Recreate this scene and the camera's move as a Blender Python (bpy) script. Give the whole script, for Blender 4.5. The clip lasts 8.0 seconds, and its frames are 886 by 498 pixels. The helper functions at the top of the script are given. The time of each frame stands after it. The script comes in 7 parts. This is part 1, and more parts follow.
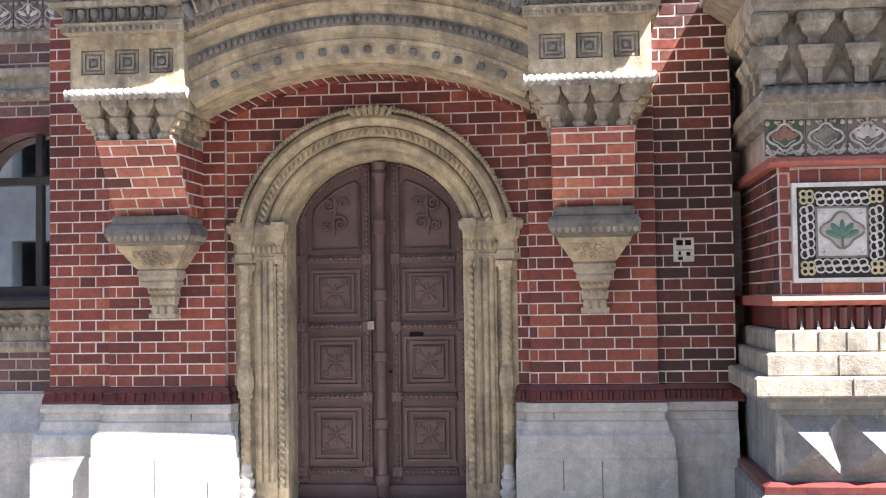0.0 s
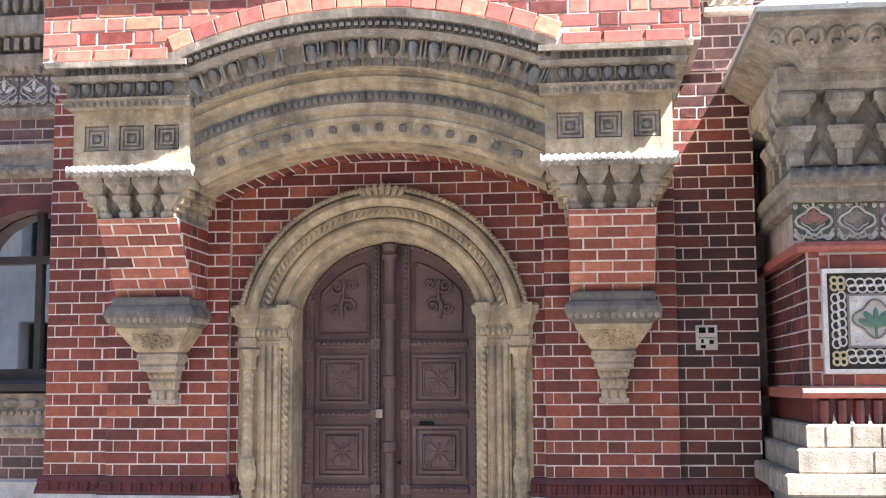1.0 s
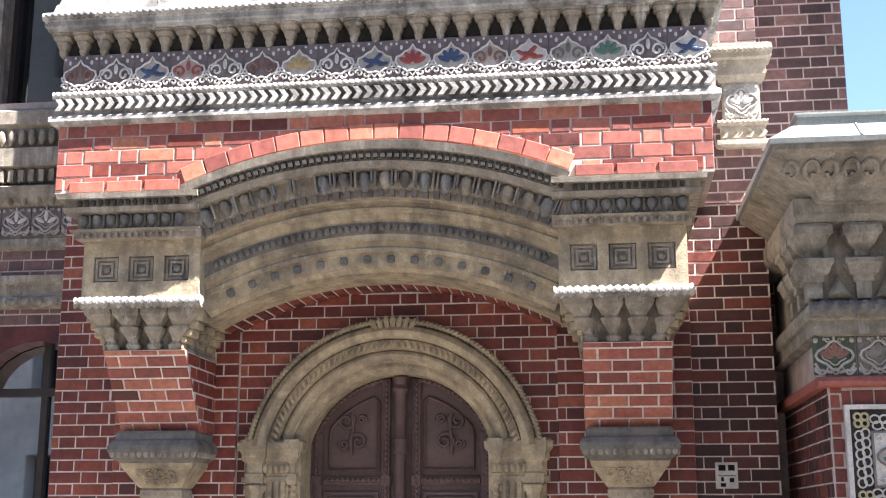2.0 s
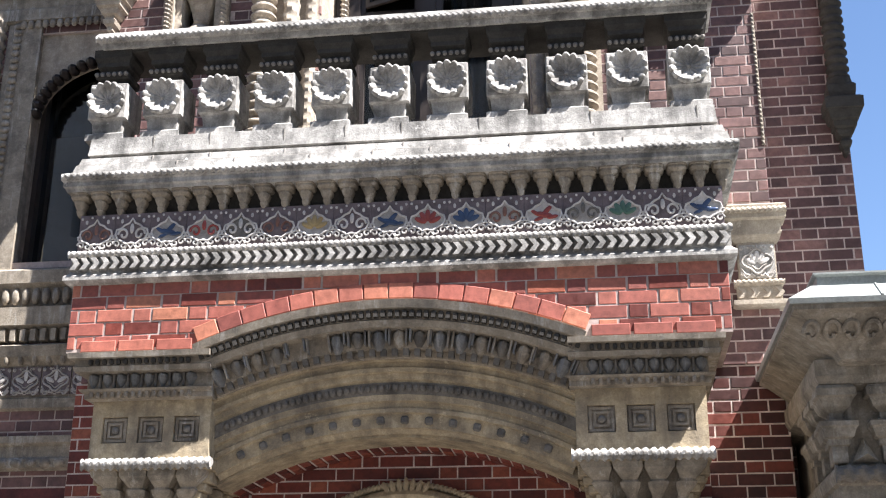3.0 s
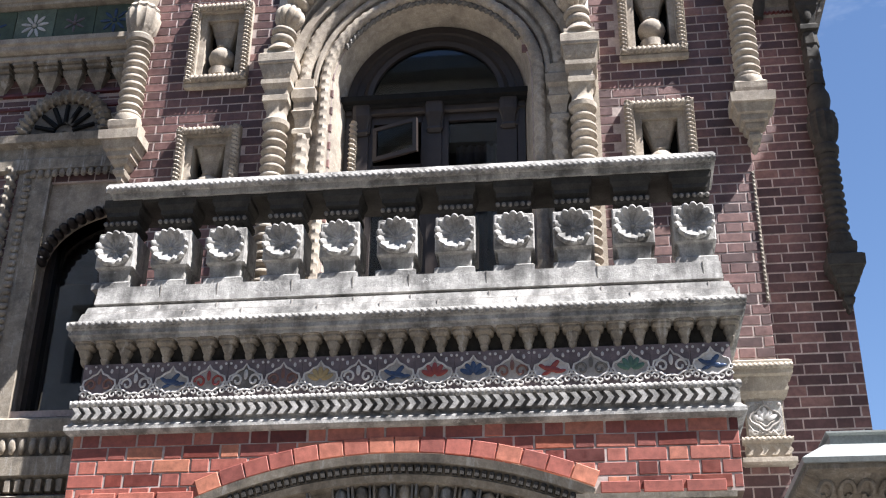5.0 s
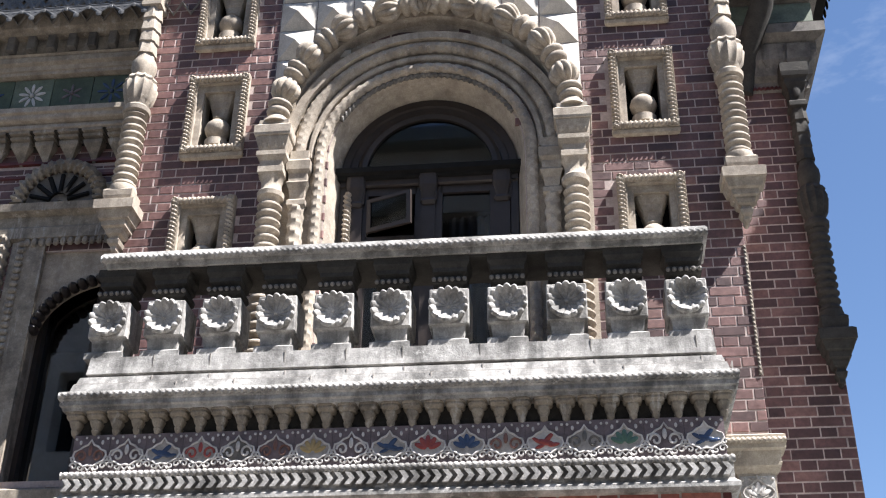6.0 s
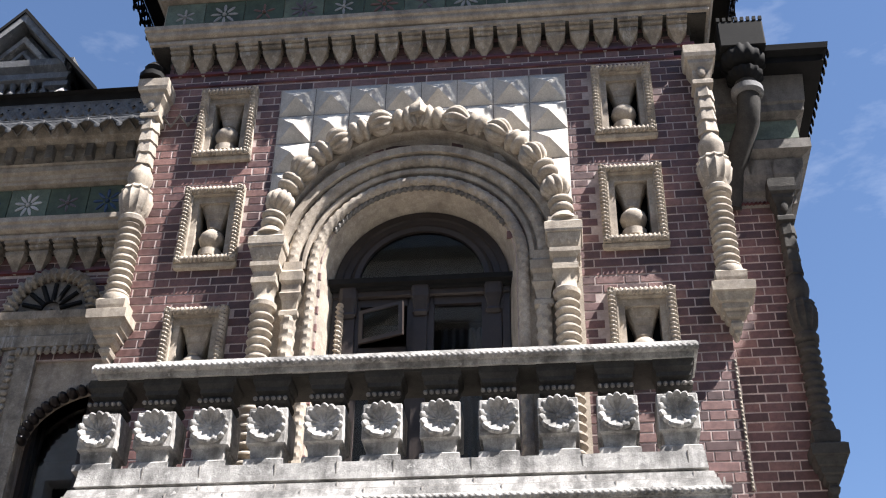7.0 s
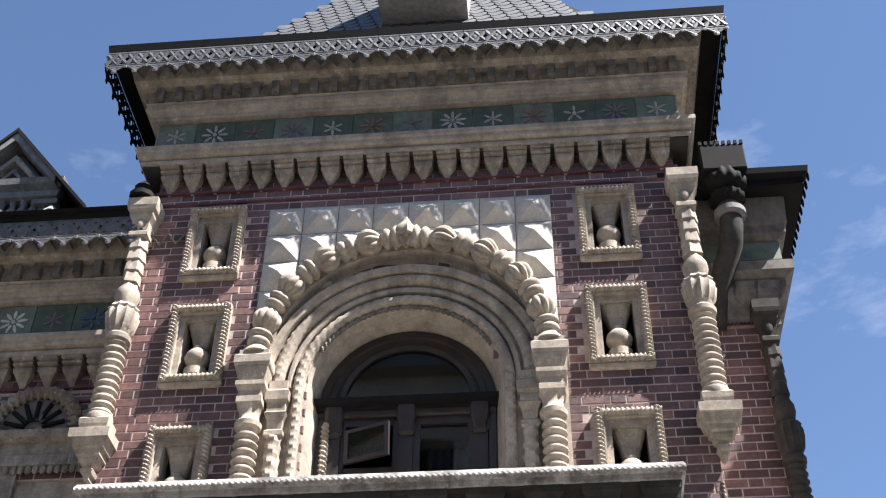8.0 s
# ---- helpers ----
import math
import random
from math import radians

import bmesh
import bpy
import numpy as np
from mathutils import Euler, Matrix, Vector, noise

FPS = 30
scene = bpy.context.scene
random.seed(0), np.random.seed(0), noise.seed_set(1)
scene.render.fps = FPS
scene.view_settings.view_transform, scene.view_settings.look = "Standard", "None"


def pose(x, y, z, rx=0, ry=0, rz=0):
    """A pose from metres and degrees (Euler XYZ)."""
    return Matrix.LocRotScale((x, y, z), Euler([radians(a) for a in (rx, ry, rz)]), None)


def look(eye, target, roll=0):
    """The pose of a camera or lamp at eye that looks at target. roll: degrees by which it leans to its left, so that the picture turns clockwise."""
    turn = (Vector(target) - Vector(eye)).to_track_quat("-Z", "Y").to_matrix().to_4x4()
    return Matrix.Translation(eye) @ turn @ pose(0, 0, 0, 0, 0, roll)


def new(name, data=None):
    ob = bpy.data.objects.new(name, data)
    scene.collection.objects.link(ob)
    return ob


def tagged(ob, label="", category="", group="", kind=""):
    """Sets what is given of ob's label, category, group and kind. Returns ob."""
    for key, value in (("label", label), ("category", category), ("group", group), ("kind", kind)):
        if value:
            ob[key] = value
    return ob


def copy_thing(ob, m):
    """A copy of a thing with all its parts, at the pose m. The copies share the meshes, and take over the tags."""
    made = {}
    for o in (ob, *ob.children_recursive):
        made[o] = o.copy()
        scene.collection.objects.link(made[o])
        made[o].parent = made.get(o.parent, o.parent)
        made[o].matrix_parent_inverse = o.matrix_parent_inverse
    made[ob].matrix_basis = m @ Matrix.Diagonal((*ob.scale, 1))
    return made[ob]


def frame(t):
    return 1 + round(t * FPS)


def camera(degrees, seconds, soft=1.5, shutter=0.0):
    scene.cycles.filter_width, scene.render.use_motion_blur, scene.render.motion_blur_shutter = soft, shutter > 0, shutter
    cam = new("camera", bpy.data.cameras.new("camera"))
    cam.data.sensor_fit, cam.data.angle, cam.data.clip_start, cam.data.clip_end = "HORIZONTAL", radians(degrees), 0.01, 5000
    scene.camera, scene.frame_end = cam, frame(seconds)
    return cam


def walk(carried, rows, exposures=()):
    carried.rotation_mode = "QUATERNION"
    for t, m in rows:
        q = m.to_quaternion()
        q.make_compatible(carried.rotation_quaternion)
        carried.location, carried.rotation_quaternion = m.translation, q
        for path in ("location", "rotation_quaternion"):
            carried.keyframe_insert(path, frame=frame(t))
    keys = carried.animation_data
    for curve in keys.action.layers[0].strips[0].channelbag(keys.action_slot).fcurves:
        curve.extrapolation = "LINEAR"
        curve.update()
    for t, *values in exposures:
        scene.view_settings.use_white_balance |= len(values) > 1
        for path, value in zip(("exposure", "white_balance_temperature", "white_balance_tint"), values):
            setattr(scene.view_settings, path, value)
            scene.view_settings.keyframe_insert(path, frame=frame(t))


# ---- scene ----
# camera: seconds, place, yaw to the left, pitch up, roll
cam = camera(40.0, 8.0, soft=1.1)
ROWS = [
    (0.0, 1.6, -8.4, 1.6, 6.287, 2.341, -0.797),
    (0.5, 1.5658, -8.2089, 1.6046, 6.52, 4.005, -0.489),
    (1.0, 1.5584, -8.0849, 1.6183, 6.796, 6.319, -0.23),
    (1.5, 1.5559, -8.0199, 1.6274, 7.074, 9.017, -0.051),
    (3.0, 1.5188, -7.9036, 1.6545, 7.976, 20.06, 0.323),
    (3.5, 1.477, -7.8969, 1.6633, 7.916, 22.716, 0.448),
    (4.0, 1.4632, -7.913, 1.6841, 7.951, 24.34, 0.602),
    (4.5, 1.4338, -7.9146, 1.6765, 7.778, 25.713, 0.692),
    (6.0, 1.376, -7.9622, 1.6879, 6.954, 30.282, 0.875),
    (6.5, 1.3793, -7.9895, 1.6958, 6.782, 32.495, 0.937),
    (7.0, 1.3759, -8.0248, 1.702, 6.556, 35.279, 1.035),
    (7.5, 1.3792, -8.0419, 1.7024, 6.305, 37.941, 1.021),
    (8.0, 1.3595, -8.0647, 1.6901, 5.724, 40.818, 0.776),
]
walk(cam, [(t, pose(x, y, z, 0, 0, yaw) @ pose(0, 0, 0, 90 + pitch, 0, 0) @ pose(0, 0, 0, 0, 0, roll)) for t, x, y, z, yaw, pitch, roll in ROWS],
     exposures=[(0.0, 3.09, 6250, 15), (0.5, 3.17, 6250, 16), (1.0, 3.16, 6200, 17), (1.7, 2.87, 6200, 16), (3.0, 2.04, 6180, 13), (3.5, 1.77, 6120, 13), (4.5, 1.71, 6040, 13), (6.0, 1.72, 6100, 13), (8.0, 1.82, 6280, 14)])

# ---- light ----
SUN_TO = Vector((2.15, -0.93, 3.7)).normalized()
world = bpy.data.worlds.new("sky")
scene.world = world
world.use_nodes = True
wn = world.node_tree.nodes
sky = wn.new("ShaderNodeTexSky")
sky.sky_type, sky.sun_disc = "NISHITA", False
sky.sun_elevation, sky.sun_rotation = math.asin(SUN_TO.z), math.atan2(SUN_TO.x, SUN_TO.y)
sky.air_density, sky.dust_density, sky.ozone_density = 1.0, 0.12, 3.0
wn["Background"].inputs["Strength"].default_value = 0.053
coord, stretch = wn.new("ShaderNodeTexCoord"), wn.new("ShaderNodeMapping")
stretch.inputs["Scale"].default_value = (2.2, 2.2, 6.0)
stretch.inputs["Rotation"].default_value = (0.3, 0.2, 0.4)
cirrus, thin, veil = wn.new("ShaderNodeTexNoise"), wn.new("ShaderNodeValToRGB"), wn.new("ShaderNodeMix")
cirrus.inputs["Scale"].default_value, cirrus.inputs["Detail"].default_value, cirrus.inputs["Roughness"].default_value = 1.6, 7.0, 0.6
thin.color_ramp.elements[0].position, thin.color_ramp.elements[1].position = 0.585, 0.86
thin.color_ramp.elements[1].color = (0.5, 0.5, 0.5, 1)
veil.data_type = "RGBA"
veil.inputs[7].default_value = (7.5, 7.8, 8.2, 1)
ln = world.node_tree.links
ln.new(coord.outputs["Generated"], stretch.inputs[0])
ln.new(stretch.outputs[0], cirrus.inputs["Vector"])
ln.new(cirrus.outputs[0], thin.inputs[0])
ln.new(thin.outputs[0], veil.inputs[0])
ln.new(sky.outputs[0], veil.inputs[6])
ln.new(veil.outputs[2], wn["Background"].inputs["Color"])
lamp = bpy.data.lights.new("sun", "SUN")
lamp.energy, lamp.angle, lamp.color = 5.0, radians(0.55), (1.0, 0.95, 0.87)
sun = new("sun", lamp)
sun.matrix_world = look(SUN_TO * 60, (0, 0, 0))


# ---- materials ----
def shader(name, rough=0.8, metal=0.0):
    m = bpy.data.materials.new(name)
    m.use_nodes = True
    nt = m.node_tree
    b = nt.nodes["Principled BSDF"]
    b.inputs["Roughness"].default_value, b.inputs["Metallic"].default_value = rough, metal
    return m, nt, b


def node(nt, kind, **values):
    n = nt.nodes.new(kind)
    for key, value in values.items():
        n.inputs[key.replace("_", " ")].default_value = value
    return n


def ramp(nt, source, stops):
    r = nt.nodes.new("ShaderNodeValToRGB")
    e = r.color_ramp.elements
    while len(e) < len(stops):
        e.new(0.5)
    for k, (at, c) in zip(e, stops):
        k.position, k.color = at, (*c, 1)
    nt.links.new(source, r.inputs[0])
    return r.outputs[0]


def mixed(nt, mode, a, b, fac=1.0):
    m = nt.nodes.new("ShaderNodeMix")
    m.data_type, m.blend_type = "RGBA", mode
    for slot, v in ((0, fac), (6, a), (7, b)):
        if isinstance(v, bpy.types.NodeSocket):
            nt.links.new(v, m.inputs[slot])
        else:
            m.inputs[slot].default_value = v if slot == 0 else (*v, 1)
    return m.outputs[2]


def bumped(nt, b, source, strength, distance):
    n = node(nt, "ShaderNodeBump", Strength=strength, Distance=distance)
    nt.links.new(source, n.inputs["Height"])
    nt.links.new(n.outputs[0], b.inputs["Normal"])


def stone(name, base, dark, soot=0.5, rough=0.85, scale=3.0, streak=True, pale=None, lime=0.0):
    """Weathered limestone: pale body, blotches of dirt, dark rain streaks, fine pitting."""
    m, nt, b = shader(name, rough)
    pos = nt.nodes.new("ShaderNodeNewGeometry").outputs["Position"]
    blot = node(nt, "ShaderNodeTexNoise", Scale=scale, Detail=6.0, Roughness=0.65)
    fine = node(nt, "ShaderNodeTexNoise", Scale=90.0, Detail=4.0, Roughness=0.7)
    mid = node(nt, "ShaderNodeTexNoise", Scale=14.0, Detail=5.0, Roughness=0.7)
    for n in (blot, fine, mid):
        nt.links.new(pos, n.inputs["Vector"])
    light = pale or tuple(min(1, c * 1.18) for c in base)
    col = ramp(nt, mid.outputs[0], [(0.3, tuple(c * 0.86 for c in base)), (0.5, base), (0.72, light)])
    mask = ramp(nt, blot.outputs[0], [(0.46, (0, 0, 0)), (0.66, (1, 1, 1))])
    col = mixed(nt, "MIX", col, dark, mixed(nt, "MULTIPLY", mask, (soot,) * 3))
    if streak:
        mp = node(nt, "ShaderNodeMapping", Scale=(9.0, 9.0, 0.7))
        nt.links.new(pos, mp.inputs[0])
        st = node(nt, "ShaderNodeTexNoise", Scale=1.0, Detail=5.0, Roughness=0.6)
        nt.links.new(mp.outputs[0], st.inputs["Vector"])
        smask = ramp(nt, st.outputs[0], [(0.5, (0, 0, 0)), (0.7, (1, 1, 1))])
        col = mixed(nt, "MIX", col, dark, mixed(nt, "MULTIPLY", smask, (soot * 0.8,) * 3))
    patch = node(nt, "ShaderNodeTexNoise", Scale=9.0, Detail=9.0, Roughness=0.75)
    nt.links.new(pos, patch.inputs["Vector"])
    pmask = ramp(nt, patch.outputs[0], [(0.53, (0, 0, 0)), (0.59, (1, 1, 1))])
    col = mixed(nt, "MIX", col, dark, mixed(nt, "MULTIPLY", pmask, (soot * 0.3,) * 3))
    chip = ramp(nt, patch.outputs[0], [(0.36, (1, 1, 1)), (0.40, (0, 0, 0))])
    col = mixed(nt, "MIX", col, light, mixed(nt, "MULTIPLY", chip, (0.6,) * 3))
    if lime:
        mp = node(nt, "ShaderNodeMapping", Scale=(13.0, 13.0, 1.6), Location=(4.0, 2.0, 0.0))
        nt.links.new(pos, mp.inputs[0])
        st = node(nt, "ShaderNodeTexNoise", Scale=1.0, Detail=5.0, Roughness=0.7)
        nt.links.new(mp.outputs[0], st.inputs["Vector"])
        lmask = ramp(nt, st.outputs[0], [(0.56, (0, 0, 0)), (0.66, (1, 1, 1))])
        col = mixed(nt, "MIX", col, (0.60, 0.58, 0.54), mixed(nt, "MULTIPLY", lmask, (lime,) * 3))
    col = mixed(nt, "MULTIPLY", col, ramp(nt, fine.outputs[0], [(0.36, (0.87, 0.865, 0.86)), (0.62, (1.08, 1.08, 1.08))]))
    nt.links.new(col, b.inputs["Base Color"])
    bumped(nt, b, mixed(nt, "ADD", fine.outputs[0], mid.outputs[0]), 0.45, 0.007)
    return m


def brick_mat(name, stops, island, rough=0.45, dirt=0.35):
    """Fired brick with a slight glaze: each brick its own tone, mottled, with darker kiln marks."""
    m, nt, b = shader(name, rough)
    if island:
        rnd = nt.nodes.new("ShaderNodeNewGeometry").outputs["Random Per Island"]
    else:
        rnd = nt.nodes.new("ShaderNodeObjectInfo").outputs["Random"]
    pos = nt.nodes.new("ShaderNodeNewGeometry").outputs["Position"]
    tone = ramp(nt, rnd, stops)
    n1 = node(nt, "ShaderNodeTexNoise", Scale=22.0, Detail=6.0, Roughness=0.7)
    n2 = node(nt, "ShaderNodeTexNoise", Scale=1.7, Detail=5.0, Roughness=0.65)
    n3 = node(nt, "ShaderNodeTexNoise", Scale=140.0, Detail=3.0)
    for n in (n1, n2, n3):
        nt.links.new(pos, n.inputs["Vector"])
    col = mixed(nt, "MULTIPLY", tone, ramp(nt, n1.outputs[0], [(0.3, (0.62, 0.6, 0.6)), (0.65, (1.15, 1.15, 1.15))]))
    col = mixed(nt, "MULTIPLY", col, ramp(nt, n2.outputs[0], [(0.35, (1 - dirt,) * 3), (0.65, (1.1, 1.1, 1.1))]))
    bloom = ramp(nt, n1.outputs[0], [(0.66, (0, 0, 0)), (0.8, (0.13, 0.13, 0.13))])
    col = mixed(nt, "MIX", col, (0.55, 0.47, 0.44), bloom)
    nt.links.new(col, b.inputs["Base Color"])
    nt.links.new(ramp(nt, n1.outputs[0], [(0.3, (rough - 0.12,) * 3), (0.7, (rough + 0.2,) * 3)]), b.inputs["Roughness"])
    bumped(nt, b, mixed(nt, "ADD", n3.outputs[0], n1.outputs[0]), 0.3, 0.004)
    return m


def plain(name, col, rough=0.5, metal=0.0, vary=0.25, scale=8.0, bump=0.15):
    m, nt, b = shader(name, rough, metal)
    pos = nt.nodes.new("ShaderNodeNewGeometry").outputs["Position"]
    n1 = node(nt, "ShaderNodeTexNoise", Scale=scale, Detail=6.0, Roughness=0.65)
    n2 = node(nt, "ShaderNodeTexNoise", Scale=scale * 9, Detail=4.0)
    for n in (n1, n2):
        nt.links.new(pos, n.inputs["Vector"])
    c = ramp(nt, n1.outputs[0], [(0.3, tuple(v * (1 - vary) for v in col)), (0.7, tuple(min(1, v * (1 + vary)) for v in col))])
    c = mixed(nt, "MULTIPLY", c, ramp(nt, n2.outputs[0], [(0.3, (0.85,) * 3), (0.7, (1.1,) * 3)]))
    nt.links.new(c, b.inputs["Base Color"])
    bumped(nt, b, n2.outputs[0], bump, 0.004)
    return m


RED = [(0.0, (0.11, 0.027, 0.022)), (0.25, (0.18, 0.042, 0.032)), (0.55, (0.24, 0.055, 0.038)), (0.85, (0.31, 0.08, 0.048)), (1.0, (0.40, 0.125, 0.07))]
SALMON = [(0.0, (0.24, 0.07, 0.056)), (0.4, (0.39, 0.12, 0.09)), (0.75, (0.47, 0.165, 0.115)), (1.0, (0.55, 0.22, 0.13))]
DARK = [(0.0, (0.085, 0.047, 0.046)), (0.4, (0.150, 0.080, 0.075)), (0.75, (0.21, 0.113, 0.103)), (1.0, (0.29, 0.165, 0.143))]
# darker red brick, with the shade round the bay put into its tones
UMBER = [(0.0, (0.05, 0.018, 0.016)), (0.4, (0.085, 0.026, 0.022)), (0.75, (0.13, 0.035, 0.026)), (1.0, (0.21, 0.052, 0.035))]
M = dict(
    brick=brick_mat("red_brick", RED, False), brick_far=brick_mat("red_brick_joined", RED, True),
    salmon=brick_mat("salmon_brick", SALMON, False, 0.6, 0.2), salmon_far=brick_mat("salmon_brick_joined", SALMON, True, 0.6, 0.2),
    dark=brick_mat("brown_brick", DARK, False, 0.5), dark_far=brick_mat("brown_brick_joined", DARK, True, 0.5),
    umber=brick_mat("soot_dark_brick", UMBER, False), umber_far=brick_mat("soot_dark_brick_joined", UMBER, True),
    mortar=plain("white_mortar", (0.66, 0.57, 0.53), 0.9, vary=0.25, scale=5.0),
    oxblood=plain("oxblood_glazed_brick", (0.10, 0.022, 0.020), 0.35, vary=0.5, scale=6.0),
    cream=stone("cream_limestone", (0.46, 0.375, 0.25), (0.13, 0.11, 0.09), 0.7, scale=4.0, pale=(0.60, 0.51, 0.36)),
    worn=stone("weathered_brown_stone", (0.33, 0.285, 0.225), (0.085, 0.075, 0.065), 0.65, scale=5.0, pale=(0.45, 0.40, 0.33), lime=0.45),
    mortar_up=plain("pinkish_mortar", (0.46, 0.38, 0.35), 0.9, vary=0.3, scale=5.0),
    dull=plain("dirty_white_glaze", (0.40, 0.37, 0.34), 0.35, vary=0.35, scale=14.0),
    bay_stone=stone("grey_brown_bay_stone", (0.30, 0.265, 0.215), (0.08, 0.072, 0.062), 0.7, scale=4.0, pale=(0.42, 0.39, 0.34), lime=0.25),
    tan=stone("tan_limestone", (0.43, 0.37, 0.295), (0.14, 0.118, 0.10), 0.55, scale=4.0, pale=(0.54, 0.48, 0.40)),
    grey=stone("grey_weathered_stone", (0.45, 0.435, 0.41), (0.085, 0.082, 0.077), 0.85, scale=4.0, pale=(0.66, 0.64, 0.61)),
    pale=stone("pale_plinth_stone", (0.54, 0.525, 0.50), (0.25, 0.245, 0.235), 0.5, scale=3.0, pale=(0.64, 0.62, 0.60)),
    facet=stone("pale_facet_stone", (0.56, 0.53, 0.48), (0.30, 0.28, 0.25), 0.35, scale=3.0, pale=(0.64, 0.61, 0.56)),
    # black stone: sooty crust, with shade of gaps and undersides in the colour
    shade_crust=stone("black_crusted_stone", (0.06, 0.056, 0.05), (0.02, 0.019, 0.018), 0.6, scale=6.0, streak=False),
    slate=stone("dark_grey_stone", (0.20, 0.20, 0.20), (0.07, 0.07, 0.07), 0.6, scale=5.0, streak=False, lime=0.3),
    # dark tone for sheltered parts and joints: soot, plus shade in the colour
    sooty_shade=stone("soot_darkened_stone", (0.20, 0.185, 0.165), (0.055, 0.052, 0.05), 0.65, scale=6.0),
    wood=plain("aubergine_painted_oak", (0.125, 0.078, 0.075), 0.5, vary=0.22, scale=5.0, bump=0.3),
    frame=plain("dark_brown_window_paint", (0.036, 0.028, 0.025), 0.4),
    # black of the ironwork, also of recesses and undersides coloured as shade
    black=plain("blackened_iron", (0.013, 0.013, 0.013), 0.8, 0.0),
    lace=plain("grey_painted_sheet_metal", (0.12, 0.12, 0.12), 0.5, 0.2, vary=0.4), zinc=plain("dull_zinc", (0.10, 0.102, 0.106), 0.55, 0.2, vary=0.35),
    tin=plain("grey_green_sheet_metal", (0.30, 0.32, 0.31), 0.5, 0.25, vary=0.15),
    green=plain("dark_green_glazed_tile", (0.070, 0.094, 0.058), 0.55, vary=0.35, scale=7.0),
    white=plain("white_glaze", (0.60, 0.57, 0.54), 0.3),
    violet=plain("dull_violet_glaze", (0.16, 0.125, 0.13), 0.3, vary=0.4, scale=12.0),
    blue=plain("blue_glaze", (0.045, 0.075, 0.15), 0.25), red=plain("red_glaze", (0.29, 0.06, 0.05), 0.25),
    yellow=plain("yellow_glaze", (0.38, 0.28, 0.13), 0.25), leaf=plain("green_glaze", (0.085, 0.16, 0.12), 0.25), sage=plain("sage_glazed_tile", (0.135, 0.165, 0.115), 0.55, vary=0.35, scale=9.0),
    straw=plain("straw_glaze", (0.48, 0.41, 0.25), 0.3), rust=plain("rust_orange_glaze", (0.21, 0.105, 0.08), 0.3),
    asphalt=plain("paving", (0.105, 0.095, 0.083), 0.9, scale=2.0), far_wall=plain("pale_plaster", (0.62, 0.59, 0.54), 0.8, scale=0.7),
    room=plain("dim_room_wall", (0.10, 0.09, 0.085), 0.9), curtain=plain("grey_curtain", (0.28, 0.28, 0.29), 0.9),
)

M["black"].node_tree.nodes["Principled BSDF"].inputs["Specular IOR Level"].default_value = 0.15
M["shade_crust"].node_tree.nodes["Principled BSDF"].inputs["Specular IOR Level"].default_value = 0.25


def glass(name, tint, ior=1.5):
    m, nt, b = shader(name, 0.02)
    b.inputs["Base Color"].default_value = (*tint, 1)
    b.inputs["Transmission Weight"].default_value = 1.0
    b.inputs["IOR"].default_value = ior
    return m


M["glass"] = glass("window_glass", (0.45, 0.47, 0.5))
M["upper_glass"] = glass("upper_window_glass", (0.3, 0.36, 0.46), 1.75)
M["bright_glass"] = glass("reflecting_window_glass", (0.4, 0.43, 0.46), 3.2)


# ---- shaping helpers ----
def part(name, bm, material, parent=None, label="", smooth=False):
    me = bpy.data.meshes.new(name)
    bmesh.ops.recalc_face_normals(bm, faces=bm.faces)
    if smooth:
        for f in bm.faces:
            f.smooth = True
    bm.to_mesh(me)
    bm.free()
    me.materials.append(material)
    ob = new(name, me)
    ob.parent = parent
    if smooth:
        me.set_sharp_from_angle(angle=radians(38))
    return tagged(ob, label)


def thing(name, label, category, at=(0, 0, 0), group="", kind=""):
    ob = new(name)
    ob.empty_display_size = 0.1
    ob.location = at
    return tagged(ob, label, category, group, kind)


def box(bm, x0, x1, y0, y1, z0, z1, bev=0.0):
    v = [bm.verts.new((x, y, z)) for z in (z0, z1) for y in (y0, y1) for x in (x0, x1)]
    fs = [bm.faces.new([v[i] for i in q]) for q in ((0, 1, 3, 2), (4, 6, 7, 5), (0, 4, 5, 1), (2, 3, 7, 6), (0, 2, 6, 4), (1, 5, 7, 3))]
    if bev:
        es = {e for f in fs for e in f.edges}
        bmesh.ops.bevel(bm, geom=list(es), offset=bev, segments=1, affect="EDGES")


def boxes(*rows, bev=0.0):
    bm = bmesh.new()
    for r in rows:
        box(bm, *r, bev=bev)
    return bm


def mould(x0, x1, yf, yb, profile, bm=None, left=True, right=True):
    """A moulding round a block seen from the front: profile rows (projection, z); it returns along the sides to yb."""
    bm = bm or bmesh.new()
    rings = []
    for p, z in profile:
        a, c = (x0 - p if left else x0), (x1 + p if right else x1)
        rings.append([bm.verts.new(q) for q in ((a, yb, z), (a, yf - p, z), (c, yf - p, z), (c, yb, z))])
    for r, s in zip(rings, rings[1:]):
        for i in range(4):
            j = (i + 1) % 4
            bm.faces.new((r[i], r[j], s[j], s[i]))
    bm.faces.new(rings[0][::-1])
    bm.faces.new(rings[-1])
    return bm


